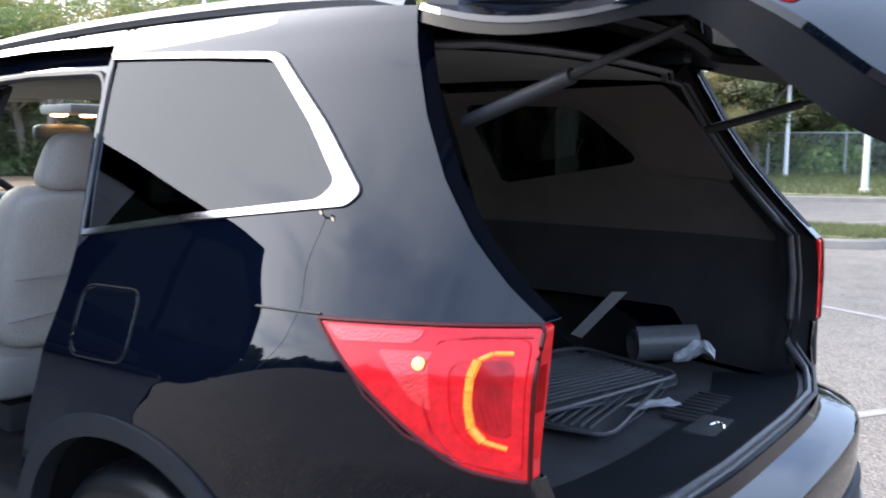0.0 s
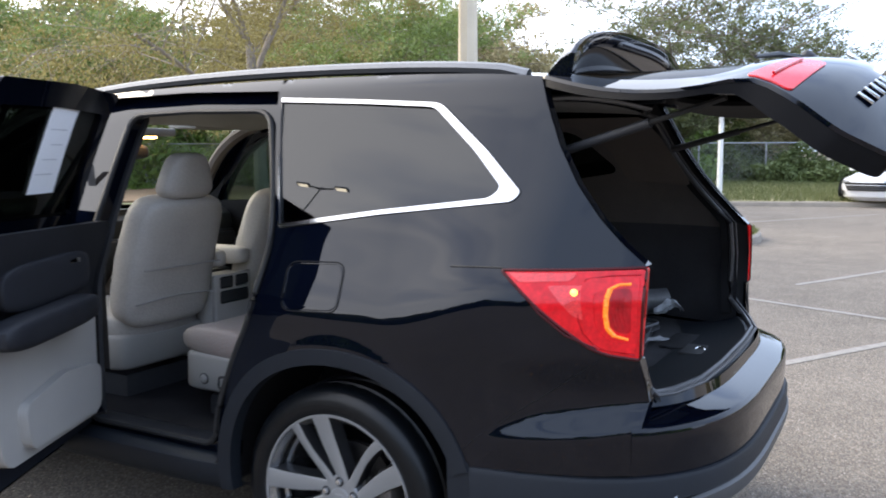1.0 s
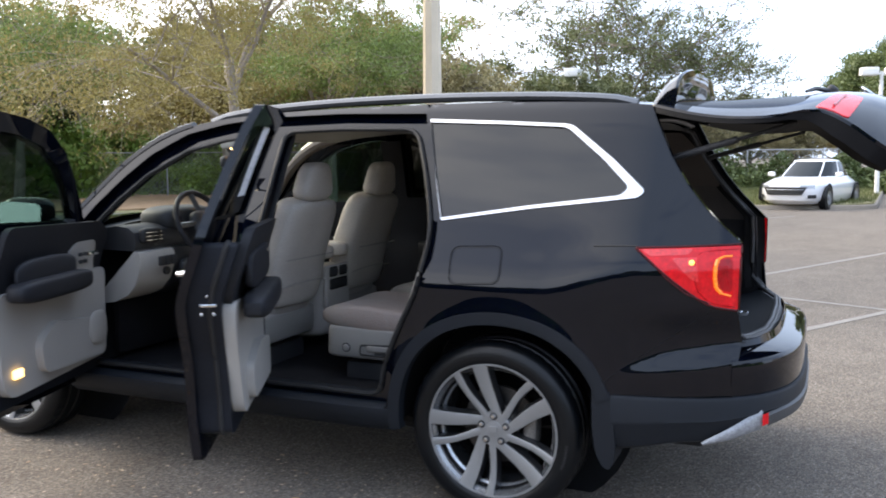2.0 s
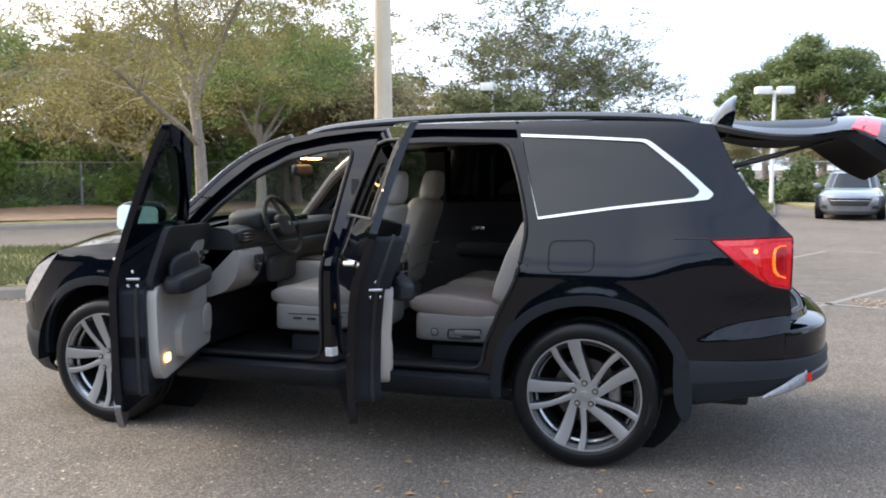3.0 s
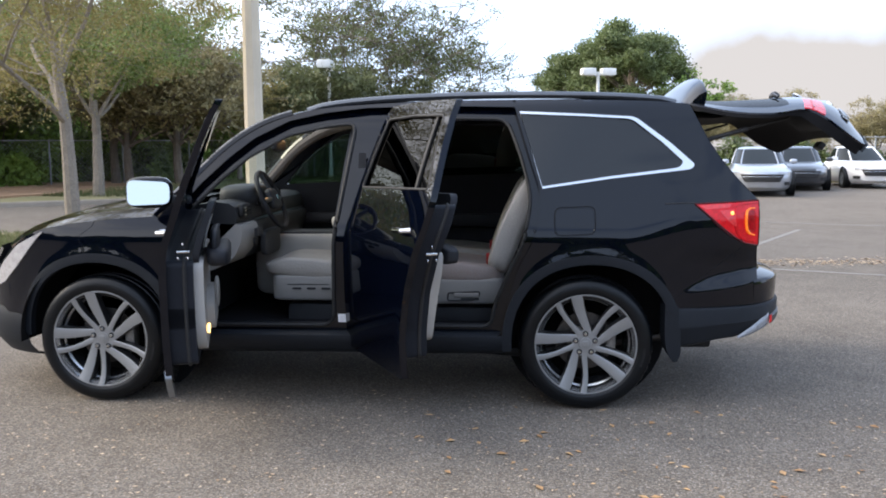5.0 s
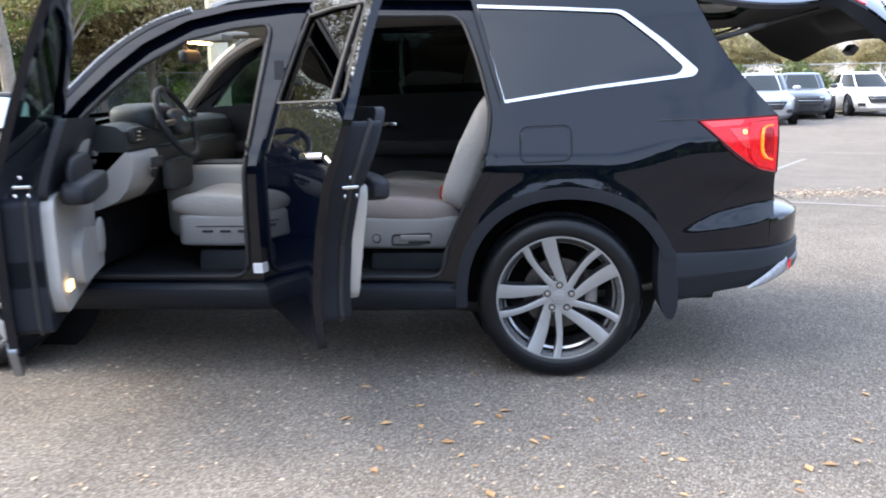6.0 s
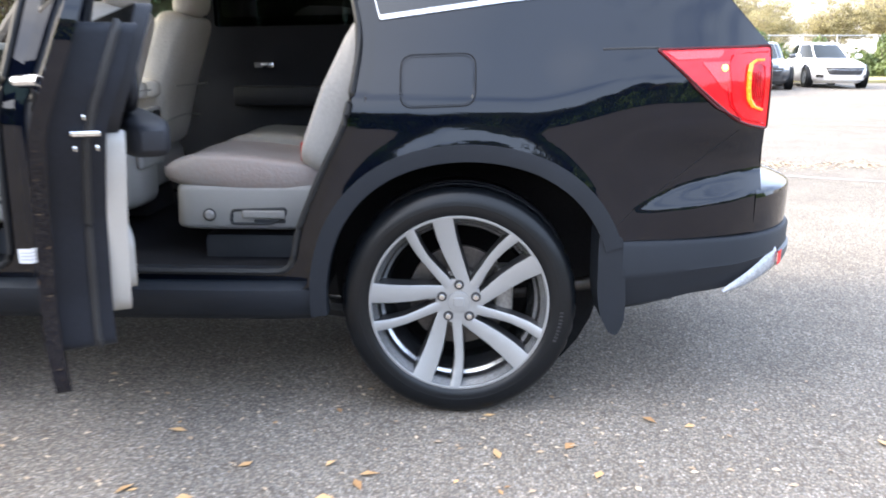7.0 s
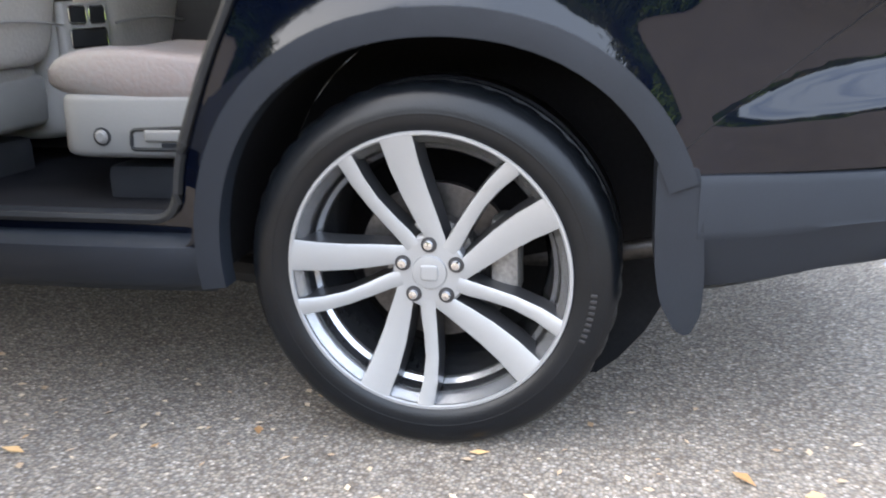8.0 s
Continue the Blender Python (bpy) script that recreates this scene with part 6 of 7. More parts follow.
# ---- tailgate, built shut and swung up ----
GATE_X = spline([(0.78, 0.99), (0.92, 0.972), (1.10, 0.966), (1.19, 0.945), (1.308, 0.828), (1.402, 0.755), (1.512, 0.688), (1.64, 0.628), (1.73, 0.59)])
GATE_B = spline([(0.78, 0.13), (0.90, 0.185), (1.0, 0.195), (1.10, 0.165), (1.19, 0.125), (1.308, 0.140), (1.40, 0.135), (1.55, 0.10), (1.73, 0.055)])


def gate_skin(off=0.0):
    def f(u, z, d):
        xe = GATE_X(z)
        y = (half(xe, z) - 0.012) * u
        dent = -0.035 * math.exp(-((u / 0.42) ** 8)) * math.exp(-(((z - 0.93) / 0.05) ** 4))
        return Vector((xe + GATE_B(z) * (1 - abs(u) ** 2.6) + off + d + dent, y, z))
    return f


def tailgate(angle):
    edge = [(-0.98, 0.80, 0.03), (0.98, 0.80, 0.03), (1.0, 0.95, 0.05), (1.0, 1.70, 0.01), (-1.0, 1.70, 0.01), (-1.0, 0.95, 0.05)]
    win = [(-0.86, 1.255, 0.06), (0.86, 1.255, 0.06), (0.88, 1.65, 0.03), (-0.88, 1.65, 0.03)]
    g = part("tailgate", sheet(gate_skin(), LR(edge), [LR(win)], 0.045, 0.012, True), PAINT, car, "raised glossy black tailgate")
    shell = gate_skin(-0.0125)
    part("gate_lining", sheet(lambda u, z, d: shell(u, z, d * (1.0 - 0.62 * smoothstep(1.08, 1.30, z))), LR([(u * 0.998, z) for u, z, *_ in edge], 0.04), [LR([(u * 0.93, z + (0.03 if z < 1.4 else -0.03)) for u, z, *_ in win], 0.05)], 0.05, 0.060, True), GATEBLACK, g, "black plastic inner lining")
    part("rear_glass", sheet(gate_skin(-0.004), LR([(u * 1.02, z + (-0.01 if z < 1.4 else 0.01)) for u, z, *_ in win], 0.05), (), 0.06, 0.004, True), PRIVACY, g, "dark rear window glass")
    prof = [(-0.03, 1.722), (0.04, 1.728), (0.10, 1.722), (0.145, 1.706), (0.150, 1.694), (0.13, 1.684), (0.08, 1.665), (0.02, 1.650)]

    def sp(u, k):
        dx, z = prof[int(k)]
        e = abs(u)
        y = 0.655 * u
        return Vector((0.595 + dx * (1 - 0.25 * e**6) + 0.06 * (1 - e**2.6), y, z + 0.020 * (1 - e * e) - 0.035 * e**10))
    bm = grid(sp, np.linspace(-1, 1, 33), range(len(prof)), close=True)
    for u in (-1, 1):
        vs = [bm.verts.new(sp(u, k)) for k in range(len(prof))]
        bm.faces.new(vs if u > 0 else vs[::-1])
    part("spoiler", bm, PAINT, g, "glossy black roof spoiler", angle=28)
    for s in (-1, 1):
        part("gate_lamp", sheet(gate_skin(0.004), LR([(s * u, z) for u, z in ((-0.985, 1.09), (-0.66, 1.10), (-0.62, 1.185), (-0.985, 1.205))][::(1 if s < 0 else -1)], 0.02), (), 0.05, 0.02, True), REDLENS, g, "red tail lamp segment")
        led = [gate_skin(0.008)(s * u, z, 0) for u, z in ((0.94, 1.16), (0.70, 1.155))]
        part("led_strip", tube(led, 0.004, 6), REDDARK, g)
        a, b = Vector((0.70, s * 0.61, 1.50)), gate_skin(-0.07)(s * 0.88, 1.24, 0)
    part("gate_trim", sheet(gate_skin(0.012), LR([(-0.42, 0.985), (0.42, 0.985), (0.40, 1.02), (-0.40, 1.02)], 0.01), (), 0.05, 0.02, True), CHROME, g, "chrome trim bar")
    part("emblem", pad(gate_skin(0.012)(0, 1.10, 0), (0.016, 0.10, 0.085), 0.6, 0.6), CHROME, g, "plain chrome emblem")
    for k in range(5):
        p = gate_skin(0.006)(-0.80 + 0.055 * k, 0.955, 0)
        part("badge_bar", box(p, (0.008, 0.034 if k % 2 else 0.016, 0.046), 0.002), CHROME, g, "chrome badge bar")
    for k in range(3):
        p = gate_skin(0.006)(0.62 + 0.055 * k, 0.955, 0)
        part("badge_bar", box(p, (0.008, 0.022, 0.026), 0.002), CHROME, g)
    p0 = gate_skin(0.02)(0.0, 1.225, 0)
    wiper = part("wiper", pad(p0, (0.05, 0.09, 0.05), 0.6, 0.6), TRIM, g, "black rear wiper")
    part("wiper_arm", tube([p0, gate_skin(0.03)(-0.25, 1.275, 0), gate_skin(0.02)(-0.52, 1.285, 0)], (0.012, 0.010, 0.006), 6), TRIM, wiper)
    part("gate_latch", box((0.99, 0, 0.80), (0.05, 0.10, 0.04), 0.01), TRIM, g)
    part("gate_lip", sheet(gate_skin(0.004), LR([(-0.96, 0.785), (0.96, 0.785), (0.96, 0.80), (-0.96, 0.80)], 0.003), (), 0.05, 0.05, True), CLAD, g)
    hx, hz = 0.575, 1.70
    swing = Matrix.Translation((hx, 0, hz)) @ Matrix.Rotation(radians(-angle), 4, "Y") @ Matrix.Translation((-hx, 0, -hz))
    g.matrix_basis = swing
    for s in (-1, 1):
        a = Vector((0.655, s * 0.60, 1.50))
        b = swing @ gate_skin(-0.085)(s * 0.90, 1.22, 0)
        m = a.lerp(b, 0.55)
        st = part("gas_strut", tube([a, m], 0.014, 10), TRIM, car, "black gas strut")
        part("strut_rod", tube([m, b], 0.008, 8), RUBBER, st)
    for s in (-1, 1):
        part("gate_hinge", box((0.60, s * 0.42, 1.70), (0.14, 0.06, 0.03), 0.01), JAMB, car)


tailgate(52)


# ---- cabin ----
def seat(x, y, z, lean, name, label, base=True, head=True, arm=0, top=None, power=False):
    """A leather seat: x is the cushion's rear edge, y its middle, z the cushion's top."""
    # cushions take the darker, shaded leather tone, backrests the plain one
    t = part(name, pad((x - 0.265, y, z - 0.084), (0.60, 0.50, 0.135), 0.45, 0.42, Matrix.Rotation(radians(6), 4, "Y"), lambda p: (p.x, p.y, p.z + (0.025 * (abs(p.y) / 0.25) ** 3 - 0.060 * max(0.0, (-p.x - 0.05) / 0.25) ** 2 if p.z > 0 else 0))), top or SHADETOP, car, label)
    R = Matrix.Rotation(radians(lean), 4, "Y")
    up = R @ Vector((0, 0, 1))
    foot = Vector((x + 0.0, y, z - 0.06))

    def curve(p):
        k = (p.z + 0.29) / 0.58
        return (p.x - 0.02 * math.sin(3 * k) + (0.03 * (abs(p.y) / 0.25) ** 4 * (-1 if p.x < 0 else 0)), p.y * (1.0 - 0.16 * max(0, k - 0.55) ** 1.5 * 2), p.z)
    part("backrest", pad(foot + up * 0.275, (0.15, 0.50, 0.58), 0.28, 0.55, R, curve), LEATHER, t)
    part("back_seam", tube([foot + up * 0.27 + R @ Vector((0.078, yy, 0)) for yy in np.linspace(-0.22, 0.22, 7)], 0.004, 5), GREYTRIM, t)
    part("back_seam", tube([foot + up * 0.11 + R @ Vector((0.076, yy, 0.02 * math.cos(yy * 6))) for yy in np.linspace(-0.23, 0.23, 7)], 0.004, 5), GREYTRIM, t)
    if head:
        h = foot + up * 0.655
        part("headrest", pad(h + R @ Vector((-0.01, 0, 0)), (0.12, 0.285, 0.20), 0.5, 0.6, None, lambda p: (p.x + 0.15 * p.z, p.y * (1 - 2.6 * max(0.0, p.z + 0.05)), p.z)), LEATHER, t)
        part("seat_shoulder", tube([foot + up * 0.545 + R @ Vector((0.0, yy, -0.02 * (yy / 0.2) ** 2)) for yy in np.linspace(-0.17, 0.17, 7)], 0.006, 6), GREYTRIM, t)
        for s in (-1, 1):
            part("headrest_post", tube([foot + up * 0.50 + Vector((0, s * 0.06, 0)), h + Vector((0, s * 0.06, 0))], 0.007, 6), CHROME, t)
    if base:
        b = part("seat_base", pad((x - 0.235, y, z - 0.19), (0.54, 0.505, 0.17), 0.22, 0.24, None, lambda p: (p.x + 0.10 * min(0.0, p.z + 0.02), p.y, p.z)), SHADEBASE, t, "grey plastic seat base")
        if power:
            part("switch_groove", box((x - 0.27, y - 0.2515, z - 0.168), (0.26, 0.005, 0.006), 0.002), DASH, b)
            for dx in (-0.34, -0.25, -0.16):
                part("seat_switch", box((x + dx, y - 0.253, z - 0.192), (0.055, 0.012, 0.013), 0.004), DASH, b, "dark power seat switch")
        else:
            slot = rounded([(x - 0.30, z - 0.245), (x - 0.295, z - 0.198), (x - 0.105, z - 0.19), (x - 0.115, z - 0.225), (x - 0.16, z - 0.245)], 0.014)
            # dark tube and strip draw the shade in the recess round the lever
            part("lever_slot", tube([Vector((p[0], y - 0.2515, p[1])) for p in resample(slot, 0.02)], 0.0055, 6, closed=True), DASH, b)
            part("lever", box((x - 0.185, y - 0.252, z - 0.212), (0.15, 0.018, 0.030), 0.010, seg=3), SHADEBASE, b)
            part("lever_shade", box((x - 0.165, y - 0.250, z - 0.236), (0.11, 0.008, 0.014), 0.004), DASH, b)
            part("knob", lathe([(0.017, y - 0.247), (0.017, y - 0.258), (0.011, y - 0.263), (0.001, y - 0.263)], 14, None, (x - 0.375, 0, z - 0.215)), SHADEBASE, b)
            part("knob_ring", lathe([(0.023, y - 0.2505), (0.023, y - 0.254), (0.018, y - 0.255)], 16, None, (x - 0.375, 0, z - 0.215)), DASH, b)
        part("seat_foot", box((x - 0.22, y, z - 0.36), (0.40, 0.38, 0.13), 0.03), TRIM, t)
    if arm:
        part("armrest", pad((x - 0.06, y + arm * 0.29, z + 0.17), (0.34, 0.08, 0.09), 0.5, 0.5), LEATHER, t)
    part("buckle", box((x - 0.055, y - 0.14, z - 0.005), (0.03, 0.022, 0.07), 0.008), BUCKLE, t, "red belt buckle")
    return t


seat(-1.38, -0.37, 0.825, 17, "driver_seat", "grey leather front seat with headrest", arm=1, power=True)
seat(-1.38, 0.37, 0.825, 17, "passenger_seat", "grey leather front passenger seat", arm=-1, power=True)
seat(-0.50, -0.37, 0.81, 24, "second_row_seat", "grey leather second-row captain seat, worn cushion with a brownish reflection painted in", top=WORNSHADE)
seat(-0.50, 0.37, 0.81, 24, "second_row_seat", "grey leather second-row captain seat beyond the aisle")

def dash_shape(profile):
    def fn(k, y):
        x, z = profile[int(k)]
        e = y / 0.79
        return Vector((x - 0.05 * e * e, y, z - 0.015 * e * e))
    return fn


DASH_TOP = [(-2.44, 1.06), (-2.38, 1.12), (-2.24, 1.165), (-2.10, 1.185), (-2.02, 1.175), (-1.985, 1.15), (-1.975, 1.10), (-1.985, 1.055)]
DASH_LOW = [(-1.985, 1.055), (-1.955, 1.045), (-1.945, 1.02), (-1.955, 0.95), (-1.985, 0.88), (-2.04, 0.82), (-2.14, 0.78), (-2.30, 0.76)]
ys_ = list(np.linspace(-0.79, 0.79, 25))
bm = grid(dash_shape(DASH_TOP), range(len(DASH_TOP)), ys_)
for s in (-1, 1):
    vs = [bm.verts.new(dash_shape(DASH_TOP)(k, s * 0.79)) for k in range(len(DASH_TOP))]
    bm.faces.new(vs if s > 0 else vs[::-1])
dash = part("dashboard", bm, DASH, car, "dark dashboard with a grey lower panel")
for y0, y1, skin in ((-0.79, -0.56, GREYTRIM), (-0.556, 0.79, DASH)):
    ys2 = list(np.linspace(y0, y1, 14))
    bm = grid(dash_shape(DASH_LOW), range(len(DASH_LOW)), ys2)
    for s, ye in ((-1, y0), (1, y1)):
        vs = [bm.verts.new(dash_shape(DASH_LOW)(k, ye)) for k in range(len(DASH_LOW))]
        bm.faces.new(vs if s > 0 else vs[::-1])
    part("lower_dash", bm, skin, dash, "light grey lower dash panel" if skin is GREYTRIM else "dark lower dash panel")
part("dash_strip", tube([dash_shape(DASH_TOP)(7, y) + Vector((0.008, 0, 0)) for y in ys_], 0.006, 6), SATIN, dash, "silver dash strip")
part("knee_panel", pad((-1.945, -0.38, 0.90), (0.05, 0.34, 0.16), 0.4, 0.4), DASH, dash)
for k in range(3):
    part("dash_switch", box((-1.935, -0.70 + 0.045 * k, 0.985), (0.02, 0.034, 0.05), 0.005), DASH, dash)
part("dash_dial", lathe([(0.022, -0.015), (0.022, 0.0), (0.001, 0.003)], 16, None, (0, 0, 0)), RUBBER, dash).matrix_basis = Matrix.Translation((-1.96, -0.63, 0.925)) @ Matrix.Rotation(radians(-90), 4, "Z")
part("cluster_hood", pad((-2.10, -0.38, 1.19), (0.26, 0.42, 0.14), 0.6, 0.6), DASH, dash)
part("cluster", pad((-1.985, -0.38, 1.17), (0.02, 0.30, 0.09), 0.4, 0.4), mat("cluster_glass", (0.03, 0.03, 0.035), 0.1), dash)
part("air_vent", pad((-2.015, -0.69, 1.115), (0.05, 0.15, 0.085), 0.5, 0.7), RUBBER, dash)
for k in range(3):
    part("vent_slat", box((-1.99, -0.69, 1.095 + 0.02 * k), (0.012, 0.12, 0.004), 0.001), CHROME, dash)
part("centre_screen", box((-2.03, 0.02, 1.13), (0.03, 0.26, 0.15), 0.01), mat("screen", (0.02, 0.02, 0.025), 0.08), dash)
con = part("centre_console", pad((-1.72, 0, 0.71), (0.84, 0.27, 0.42), 0.25, 0.35), GREYTRIM, car, "grey centre console with storage at its rear")
part("console_top", box((-1.70, 0, 0.918), (0.60, 0.21, 0.022), 0.010, seg=3), DASH, con, "dark padded console lid")
part("console_back", box((-1.300, 0, 0.80), (0.030, 0.25, 0.24), 0.014, seg=3), GREYTRIM, con)
for yy, zz, wy, hz in ((-0.052, 0.880, 0.086, 0.050), (0.052, 0.880, 0.086, 0.050), (0.0, 0.810, 0.19, 0.055)):
    rim = [Vector((-1.2835, yy + p[0], zz + p[1])) for p in rounded([(-wy / 2, -hz / 2), (wy / 2, -hz / 2), (wy / 2, hz / 2), (-wy / 2, hz / 2)], 0.012)]
    bin_ = part("console_bin", box((-1.287, yy, zz), (0.012, wy, hz), 0.004), DASH, con, "dark open bin")
    part("bin_rim", tube(rim, 0.0035, 6, closed=True), CHROME, bin_, "thin chrome rim")
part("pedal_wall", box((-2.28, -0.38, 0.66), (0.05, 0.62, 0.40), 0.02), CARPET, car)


def steering():
    c = Vector((-1.93, -0.38, 1.16))
    R = Matrix.Rotation(radians(66), 4, "Y")
    ring = [c + R @ Vector((0.185 * math.cos(a), 0.185 * math.sin(a), 0)) for a in np.linspace(0, 2 * math.pi, 37)[:-1]]
    w = part("steering_wheel", tube(ring, 0.016, 8, closed=True), DOORTRIM, car, "black steering wheel with silver spokes")
    part("wheel_boss", pad(c + R @ Vector((0, 0, 0.01)), (0.14, 0.17, 0.06), 0.6, 0.6, R), DASH, w)
    for a in (90, 270, 180):
        part("wheel_spoke", tube([c + R @ Vector((0.05 * math.cos(radians(a)), 0.05 * math.sin(radians(a)), 0.02)), c + R @ Vector((0.18 * math.cos(radians(a)), 0.18 * math.sin(radians(a)), 0.0))], 0.015, 8), SATIN if a != 180 else TRIM, w)
    part("boss_mark", box(c + R @ Vector((0, 0, 0.042)), (0.03, 0.03, 0.004), 0.001, m=R), CHROME, w)
    part("column", tube([c, c + R @ Vector((0.02, 0, -0.28))], 0.05, 10), DASH, w)


steering()
over = part("overhead_console", box((-1.90, 0.03, 1.598), (0.26, 0.20, 0.04), 0.012), HEADLINER, car, "overhead console with lit map lamps")
for s in (-1, 1):
    part("map_lamp", pad((-1.93, 0.03 + s * 0.065, 1.576), (0.085, 0.05, 0.016), 0.5, 0.6), MAPLAMP, over, "lit amber map lamp")
mirror = part("inner_mirror", pad((-1.98, 0, 1.50), (0.05, 0.25, 0.075), 0.5, 0.5), DASH, car, "black rear-view mirror")
part("mirror_stem", tube([Vector((-1.98, 0, 1.52)), Vector((-2.04, 0, 1.60))], 0.012, 6), DASH, mirror)
part("sun_visor", box((-1.80, -0.38, 1.63), (0.20, 0.36, 0.02), 0.008), HEADLINER, car)
part("sun_visor", box((-1.80, 0.38, 1.63), (0.20, 0.36, 0.02), 0.008), HEADLINER, car)
part("seat_belt", grid(lambda i, k: Vector((-1.27, -0.80 + 0.004 * i, 1.45)).lerp(Vector((-1.33, -0.72, 0.60)), i / 8) + Vector((0.022 * k, 0, 0)), range(9), (-1, 1)), TRIM, car)
part("seat_belt", grid(lambda i, k: Vector((0.38, 0.62, 0.975)).lerp(Vector((0.22, 0.54, 0.775)), i / 8) + Vector((0.02 * k, 0.015 * k, 0)), range(9), (-1, 1)), BELT, car)

# ---- loose things in the luggage bay and on the glass ----
def floor_mat(at, turn, tilt, label):
    w, h = 0.62, 0.46

    def fn(u, v, d):
        rib = 0.004 * (math.sin(u * 75) > 0.2) * (0.10 < (v + h / 2) < h - 0.05)
        lip = 0.012 * (smoothstep(0.42, 0.5, abs(u) / w) + smoothstep(0.42, 0.5, abs(v) / h))
        return Vector((u, v, rib + lip + d + 0.010 * noise.noise((u * 4, v * 4, at[0]))))
    bm = sheet(fn, rounded([(-w / 2, -h / 2), (w / 2, -h / 2 + 0.04), (w / 2 - 0.03, h / 2), (-w / 2 + 0.06, h / 2)], 0.07), (), 0.02, 0.006)
    o = tagged(part("floor_mat", bm, MATRUBBER), label, "car mat", group="loose floor mats")
    for k in range(13):
        v = -0.15 + 0.025 * k
        part("rib", box((0.0, v, 0.010), (0.50, 0.010, 0.008), 0.003), MATRUBBER, o)
    part("edge_lip", tube([Vector((p[0] * 0.97, p[1] * 0.96, 0.014)) for p in rounded([(-w / 2, -h / 2), (w / 2, -h / 2 + 0.04), (w / 2 - 0.03, h / 2), (-w / 2 + 0.06, h / 2)], 0.07)], 0.006, 6, closed=True), MATRUBBER, o)
    o.matrix_basis = Matrix.Translation(at) @ Matrix.Rotation(radians(turn), 4, "Z") @ Matrix.Rotation(radians(tilt), 4, "X")
    return o


floor_mat((0.49, 0.12, 0.758), 97, 0, "ribbed black rubber floor mat lying in the luggage bay")
floor_mat((0.42, 0.20, 0.776), 74, 1, "ribbed black rubber floor mat on top of another")
roll = tagged(part("rolled_mat", grid(lambda u, a: Vector((0.036 * (1 + 0.10 * a) * math.cos(a), u, 0.036 * (1 + 0.10 * a) * math.sin(a))), np.linspace(-0.10, 0.10, 8), list(np.linspace(0, 7.5, 40))), MATRUBBER), "loosely rolled black mat beside the wrap", "car mat")
roll.matrix_basis = Matrix.Translation((0.56, 0.56, 0.842)) @ Matrix.Rotation(radians(-42), 4, "Z")
bm = grid(lambda u, v: Vector((u, v, 0.05 * noise.noise((u * 14, v * 14, 3)) + 0.02 * noise.noise((u * 34, v * 34, 7)) + 0.04 - 6 * u * u)), np.linspace(-0.06, 0.06, 20), list(np.linspace(-0.08, 0.08, 24)))
o = tagged(part("plastic_wrap", bm, PLASTICBAG, angle=18), "crumpled clear plastic wrap at the end of the rolled mat", "plastic wrap")
o.matrix_basis = Matrix.Translation((0.665, 0.56, 0.80)) @ Matrix.Rotation(radians(20), 4, "Z")
bm = grid(lambda u, v: Vector((u, v, 0.012 * noise.noise((u * 18, v * 18, 5)) + 0.012)), np.linspace(-0.03, 0.03, 10), list(np.linspace(-0.07, 0.07, 16)))
o = tagged(part("plastic_wrap", bm, PLASTICBAG, angle=18), "strip of clear plastic wrap on the luggage floor", "plastic wrap")
o.matrix_basis = Matrix.Translation((0.70, 0.20, 0.746)) @ Matrix.Rotation(radians(-30), 4, "Z")
part("floor_plate", box((0.90, 0.13, 0.752), (0.12, 0.16, 0.012), 0.004), DARKGREY, car, "grey latch cover plate")
for k in range(9):
    part("plate_rib", box((0.79, 0.16 + 0.032 * k, 0.748), (0.10, 0.014, 0.01), 0.003), TRIM, car)

paper = tagged(part("paper_sheet", sheet(flank(-1, -0.026), LR([(-1.025, 1.355), (-0.83, 1.355), (-0.80, 1.655), (-0.995, 1.655)], 0.0), (), 0.05, 0.001), PAPER), "white printed paper sheet taped inside the rear door glass", "paper")
hinge(paper, -1.30, -0.90, RD_ANGLE)
for k in range(4):
    part("print_bar", sheet(flank(-1, -0.0285), LR([(-0.965, 1.42 + 0.05 * k), (-0.84 - 0.02 * (k % 3), 1.42 + 0.05 * k), (-0.84 - 0.02 * (k % 3), 1.424 + 0.05 * k), (-0.965, 1.424 + 0.05 * k)], 0.0), (), 0.06, 0.0, True), PRINT, paper)


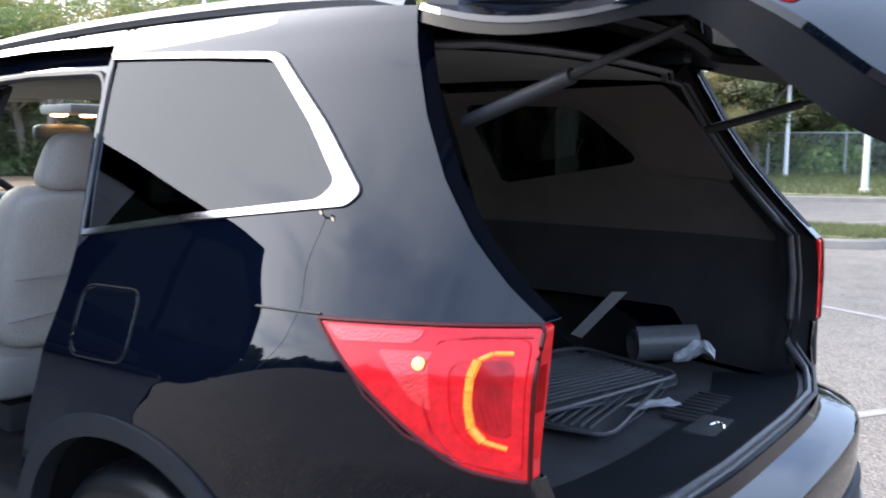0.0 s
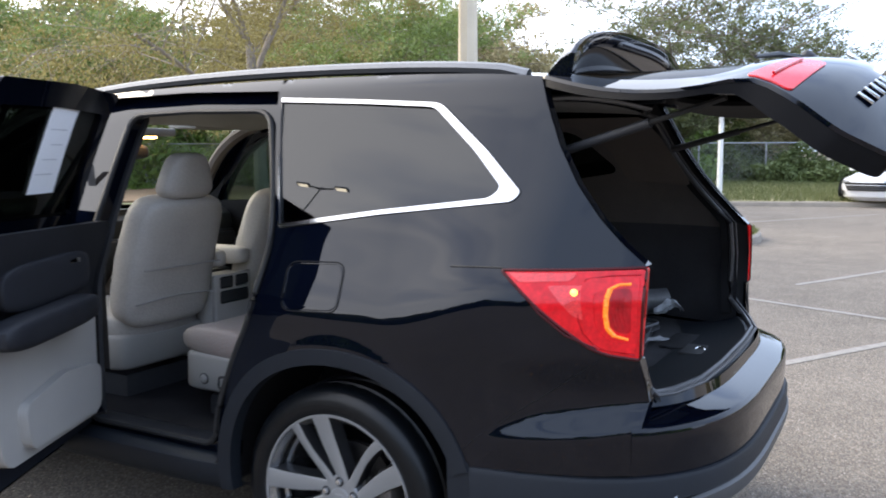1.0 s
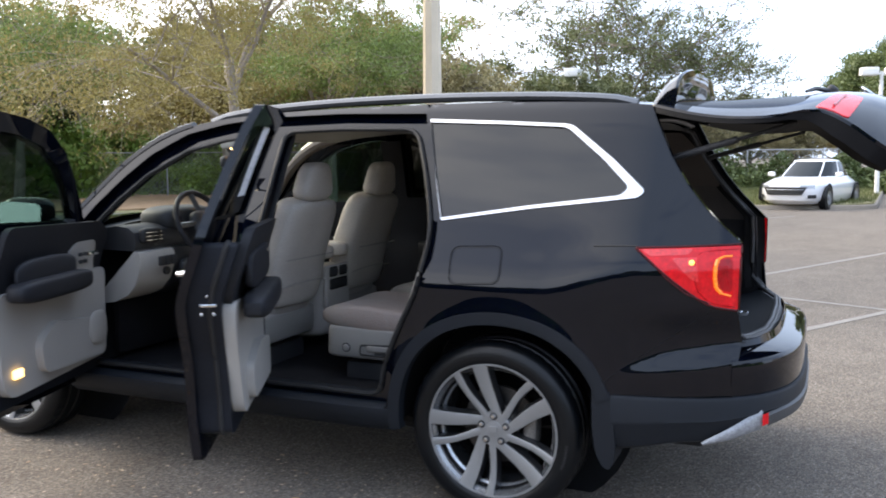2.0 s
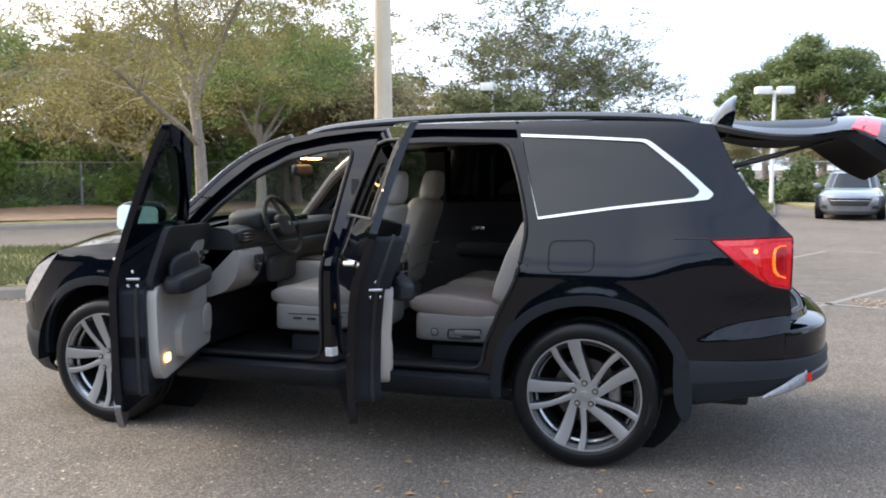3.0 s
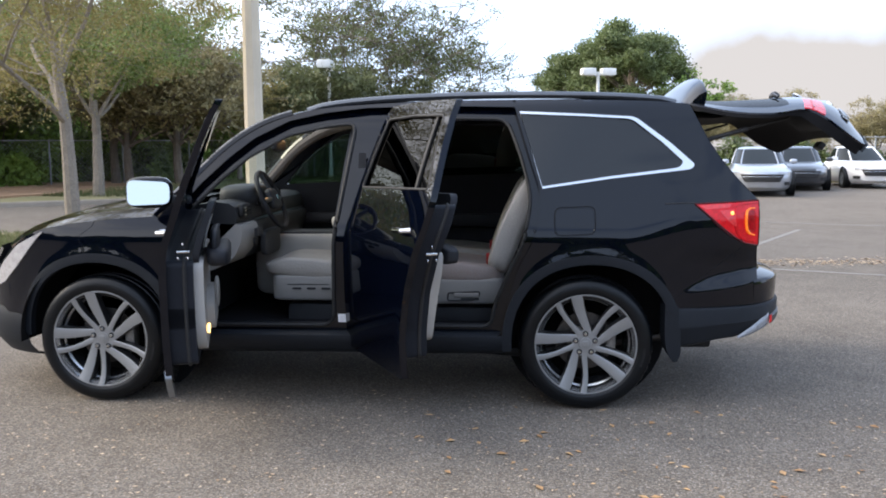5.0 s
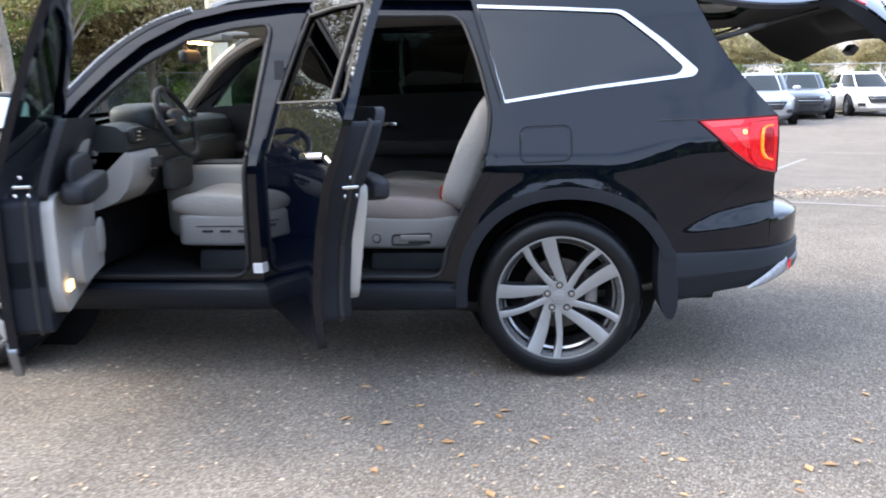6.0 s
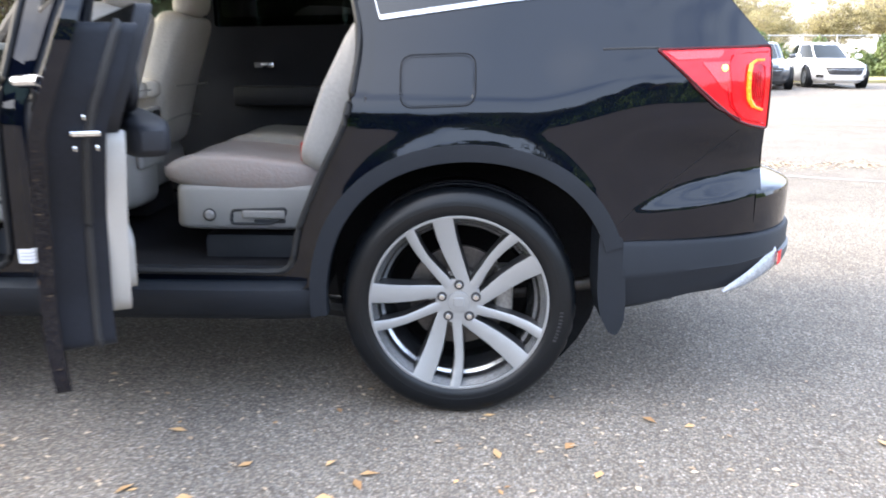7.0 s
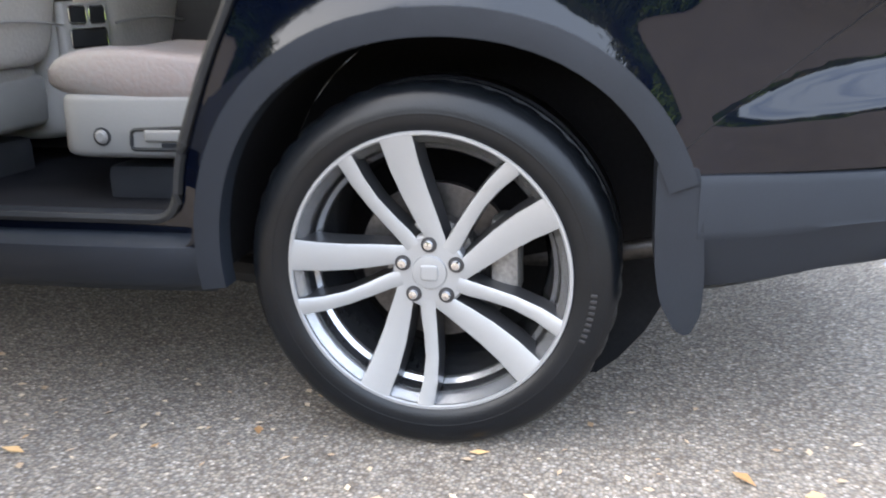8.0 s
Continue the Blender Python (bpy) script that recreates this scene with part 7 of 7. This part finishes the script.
# ---- parked cars ----
def sedan(at, turn, paint, label):
    t = tagged(new("sedan"), label, "car", group="parked cars")

    def ring(a, b, n, cx, z, th):
        c, s = math.cos(th), math.sin(th)
        return Vector((cx + a * math.copysign(abs(c) ** (2 / n), c), b * math.copysign(abs(s) ** (2 / n), s), z))
    ths = [2 * math.pi * j / 48 for j in range(48)]
    low = [(2.20, 0.80, 3.5, 0, 0.17), (2.38, 0.90, 3.6, 0, 0.28), (2.44, 0.93, 3.6, 0, 0.45), (2.45, 0.935, 3.6, 0, 0.60), (2.43, 0.93, 3.4, 0.01, 0.72), (2.37, 0.905, 3.0, 0.03, 0.775), (2.26, 0.87, 2.8, 0.08, 0.825), (2.00, 0.82, 2.8, 0.15, 0.88), (1.55, 0.79, 3.0, 0.32, 0.935)]
    part("body", grid(lambda k, th: ring(*low[int(k)], th), range(len(low)), ths, close=True), paint, t)
    cab = [(1.53, 0.78, 3.0, 0.34, 0.925), (1.26, 0.735, 3.0, 0.40, 1.08), (0.98, 0.675, 3.0, 0.46, 1.25), (0.74, 0.61, 3.0, 0.50, 1.38)]
    part("glass_band", grid(lambda k, th: ring(*cab[int(k)], th), range(len(cab)), ths, close=True), CARGLASS, t, "dark car windows")
    top = [(0.765, 0.625, 3.0, 0.50, 1.37), (0.68, 0.58, 3.0, 0.50, 1.41), (0.46, 0.44, 2.8, 0.50, 1.44), (0.02, 0.02, 2.0, 0.50, 1.45)]
    part("roof", grid(lambda k, th: ring(*top[int(k)], th), range(len(top)), ths, close=True), paint, t)
    for s in (-1, 1):
        for th in (34, 146, 96):
            a = radians(th) * s
            part("pillar", tube([ring(*c[:4], c[4], a) for c in cab], 0.024, 6), paint, t)
        part("door_mirror", pad((-0.62, s * 0.98, 1.00), (0.12, 0.22, 0.14), 0.6, 0.6), paint, t)
        part("headlamp", grid(lambda k, th: ring(2.462 - 0.02 * k, 0.945 - 0.01 * k, 3.5, 0, 0.62 + 0.10 * k, math.pi - s * th), np.linspace(0, 1, 4), np.linspace(0.26, 0.72, 8), flip=s > 0), CLEARLENS, t, "clear headlamp")
        for ax in (-1.42, 1.42):
            w = part("wheel", lathe([(0.20, s * 0.955), (0.23, s * 0.965), (0.31, s * 0.96), (0.335, s * 0.92), (0.335, s * 0.74), (0.28, s * 0.72)], 28, None, (ax, 0, 0.335)), TYRE, t)
            part("rim", lathe([(0.225, s * 0.962), (0.20, s * 0.955), (0.10, s * 0.93), (0.06, s * 0.95), (0.005, s * 0.955)], 20, None, (ax, 0, 0.335)), ALLOY, w)
            part("arch", lathe([(0.395, s * 0.94), (0.335, s * 0.945), (0.335, s * 0.80)], 28, None, (ax, 0, 0.36)), RUBBER, t)
    part("grille", grid(lambda k, th: ring(2.465, 0.94, 3.6, 0, 0.44 + 0.22 * k, math.pi + th * (0.30 + 0.16 * k)), np.linspace(0, 1, 4), np.linspace(-1, 1, 13)), RUBBER, t, "dark grille")
    for zz in (0.49, 0.54, 0.59):
        part("grille_bar", tube([ring(2.478, 0.94, 3.6, 0, zz, math.pi + th) for th in np.linspace(-0.36, 0.36, 9)], 0.006, 5), CHROME if zz > 0.58 else DARKGREY, t)
    for s in (-1, 1):
        part("fog_recess", grid(lambda k, th: ring(2.448, 0.935, 3.6, 0, 0.34 + 0.10 * k, math.pi + s * th), np.linspace(0, 1, 3), np.linspace(0.48, 0.78, 5), flip=s < 0), RUBBER, t)
    t.matrix_basis = Matrix.Translation(at) @ Matrix.Rotation(radians(turn), 4, "Z")
    return t


CARGLASS = mat("car_glass", (0.012, 0.015, 0.016), 0.08, var=0.2, spec=0.12)
SILVER = mat("silver_paint", (0.42, 0.45, 0.50), 0.3, metal=0.5, var=0.08, coat=1.0)
WHITE = mat("white_paint", (0.80, 0.80, 0.81), 0.3, var=0.03, coat=1.0)
DARKBLUE = mat("dark_paint", (0.03, 0.033, 0.04), 0.3, var=0.1, coat=1.0)
GREYBLUE = mat("greyblue_paint", (0.20, 0.23, 0.28), 0.3, metal=0.4, var=0.08, coat=1.0)
sedan((7.2, 22.0, 0), 78, SILVER, "silver sedan parked facing the suv")
sedan((9.4, 25.2, 0), 76, DARKBLUE, "black sedan parked beside the silver one")
sedan((5.0, 24.6, 0), 80, GREYBLUE, "grey-blue sedan parked in the row")
sedan((12.0, 26.6, 0), 86, WHITE, "white sedan parked in front of the fence")
sedan((0.9, 24.4, 0), 74, WHITE, "white sedan parked at the end of the row")

# lit twin lamp behind the camera, seen in the paint and the glass
lot_lamp((-11.0, -11.6, 0), 10.5, -15, GALV, "grey twin-headed street lamp with both lamps lit", True, 0.36, 0.66, 0.12, 0.42)


# ---- litter on the asphalt ----
def litter(name, spots, size, seed, label):
    g = np.random.default_rng(seed)
    C = np.array(spots)
    n = len(C)
    a = g.uniform(0, 2 * math.pi, n)
    s = size * g.uniform(0.4, 1.3, n)
    d = np.stack([np.cos(a), np.sin(a)], 1)
    e = np.stack([-np.sin(a), np.cos(a)], 1)
    z = lambda k: (0.004 + k * s * g.uniform(0.05, 0.5, n))[:, None]
    w = (0.35 + 0.3 * g.random(n))[:, None] * s[:, None]
    V = np.stack([np.hstack([C - d * s[:, None], z(0.2)]), np.hstack([C - d * s[:, None] * 0.2 + e * w, z(0.6)]), np.hstack([C + d * s[:, None], z(0.2)]), np.hstack([C - d * s[:, None] * 0.1 - e * w, z(0.6)]), np.hstack([C, z(0.05)])], 1).reshape(-1, 3)
    i = np.arange(n)[:, None] * 5
    F = np.concatenate([np.hstack([i + 0, i + 1, i + 4]), np.hstack([i + 1, i + 2, i + 4]), np.hstack([i + 2, i + 3, i + 4]), np.hstack([i + 3, i + 0, i + 4])], 0)
    return tagged(from_np(name, V, F, ORANGELEAF if seed == 32 else LEAFLITTER), label, "leaves", kind="stuff")


gl = np.random.default_rng(8)
near = np.stack([gl.uniform(-3.5, 3.5, 1700), gl.uniform(-3.8, -0.6, 1700)], 1)
litter("fallen_leaves", near, 0.012, 31, "small dry leaves and twigs scattered over the asphalt")
big_ = np.stack([gl.uniform(-0.9, 2.0, 100), gl.uniform(-2.6, -0.9, 100)], 1)
litter("fallen_leaves", big_, 0.026, 32, "brown oak leaves on the asphalt by the rear wheel")
bx = gl.uniform(2.2, 16, 5000)
litter("fallen_leaves", np.stack([bx, 5.5 + 0.06 * (bx - 4) + gl.normal(0, 0.2, 5000)], 1), 0.026, 33, "drift of brown leaves along the pavement joint")
bx = gl.uniform(-14, -6, 900)
litter("fallen_leaves", np.stack([bx, 3.2 + 0.45 * (-7 - bx) * -1 + gl.normal(0, 0.3, 900)], 1), 0.03, 34, "brown leaves gathered along the kerb")
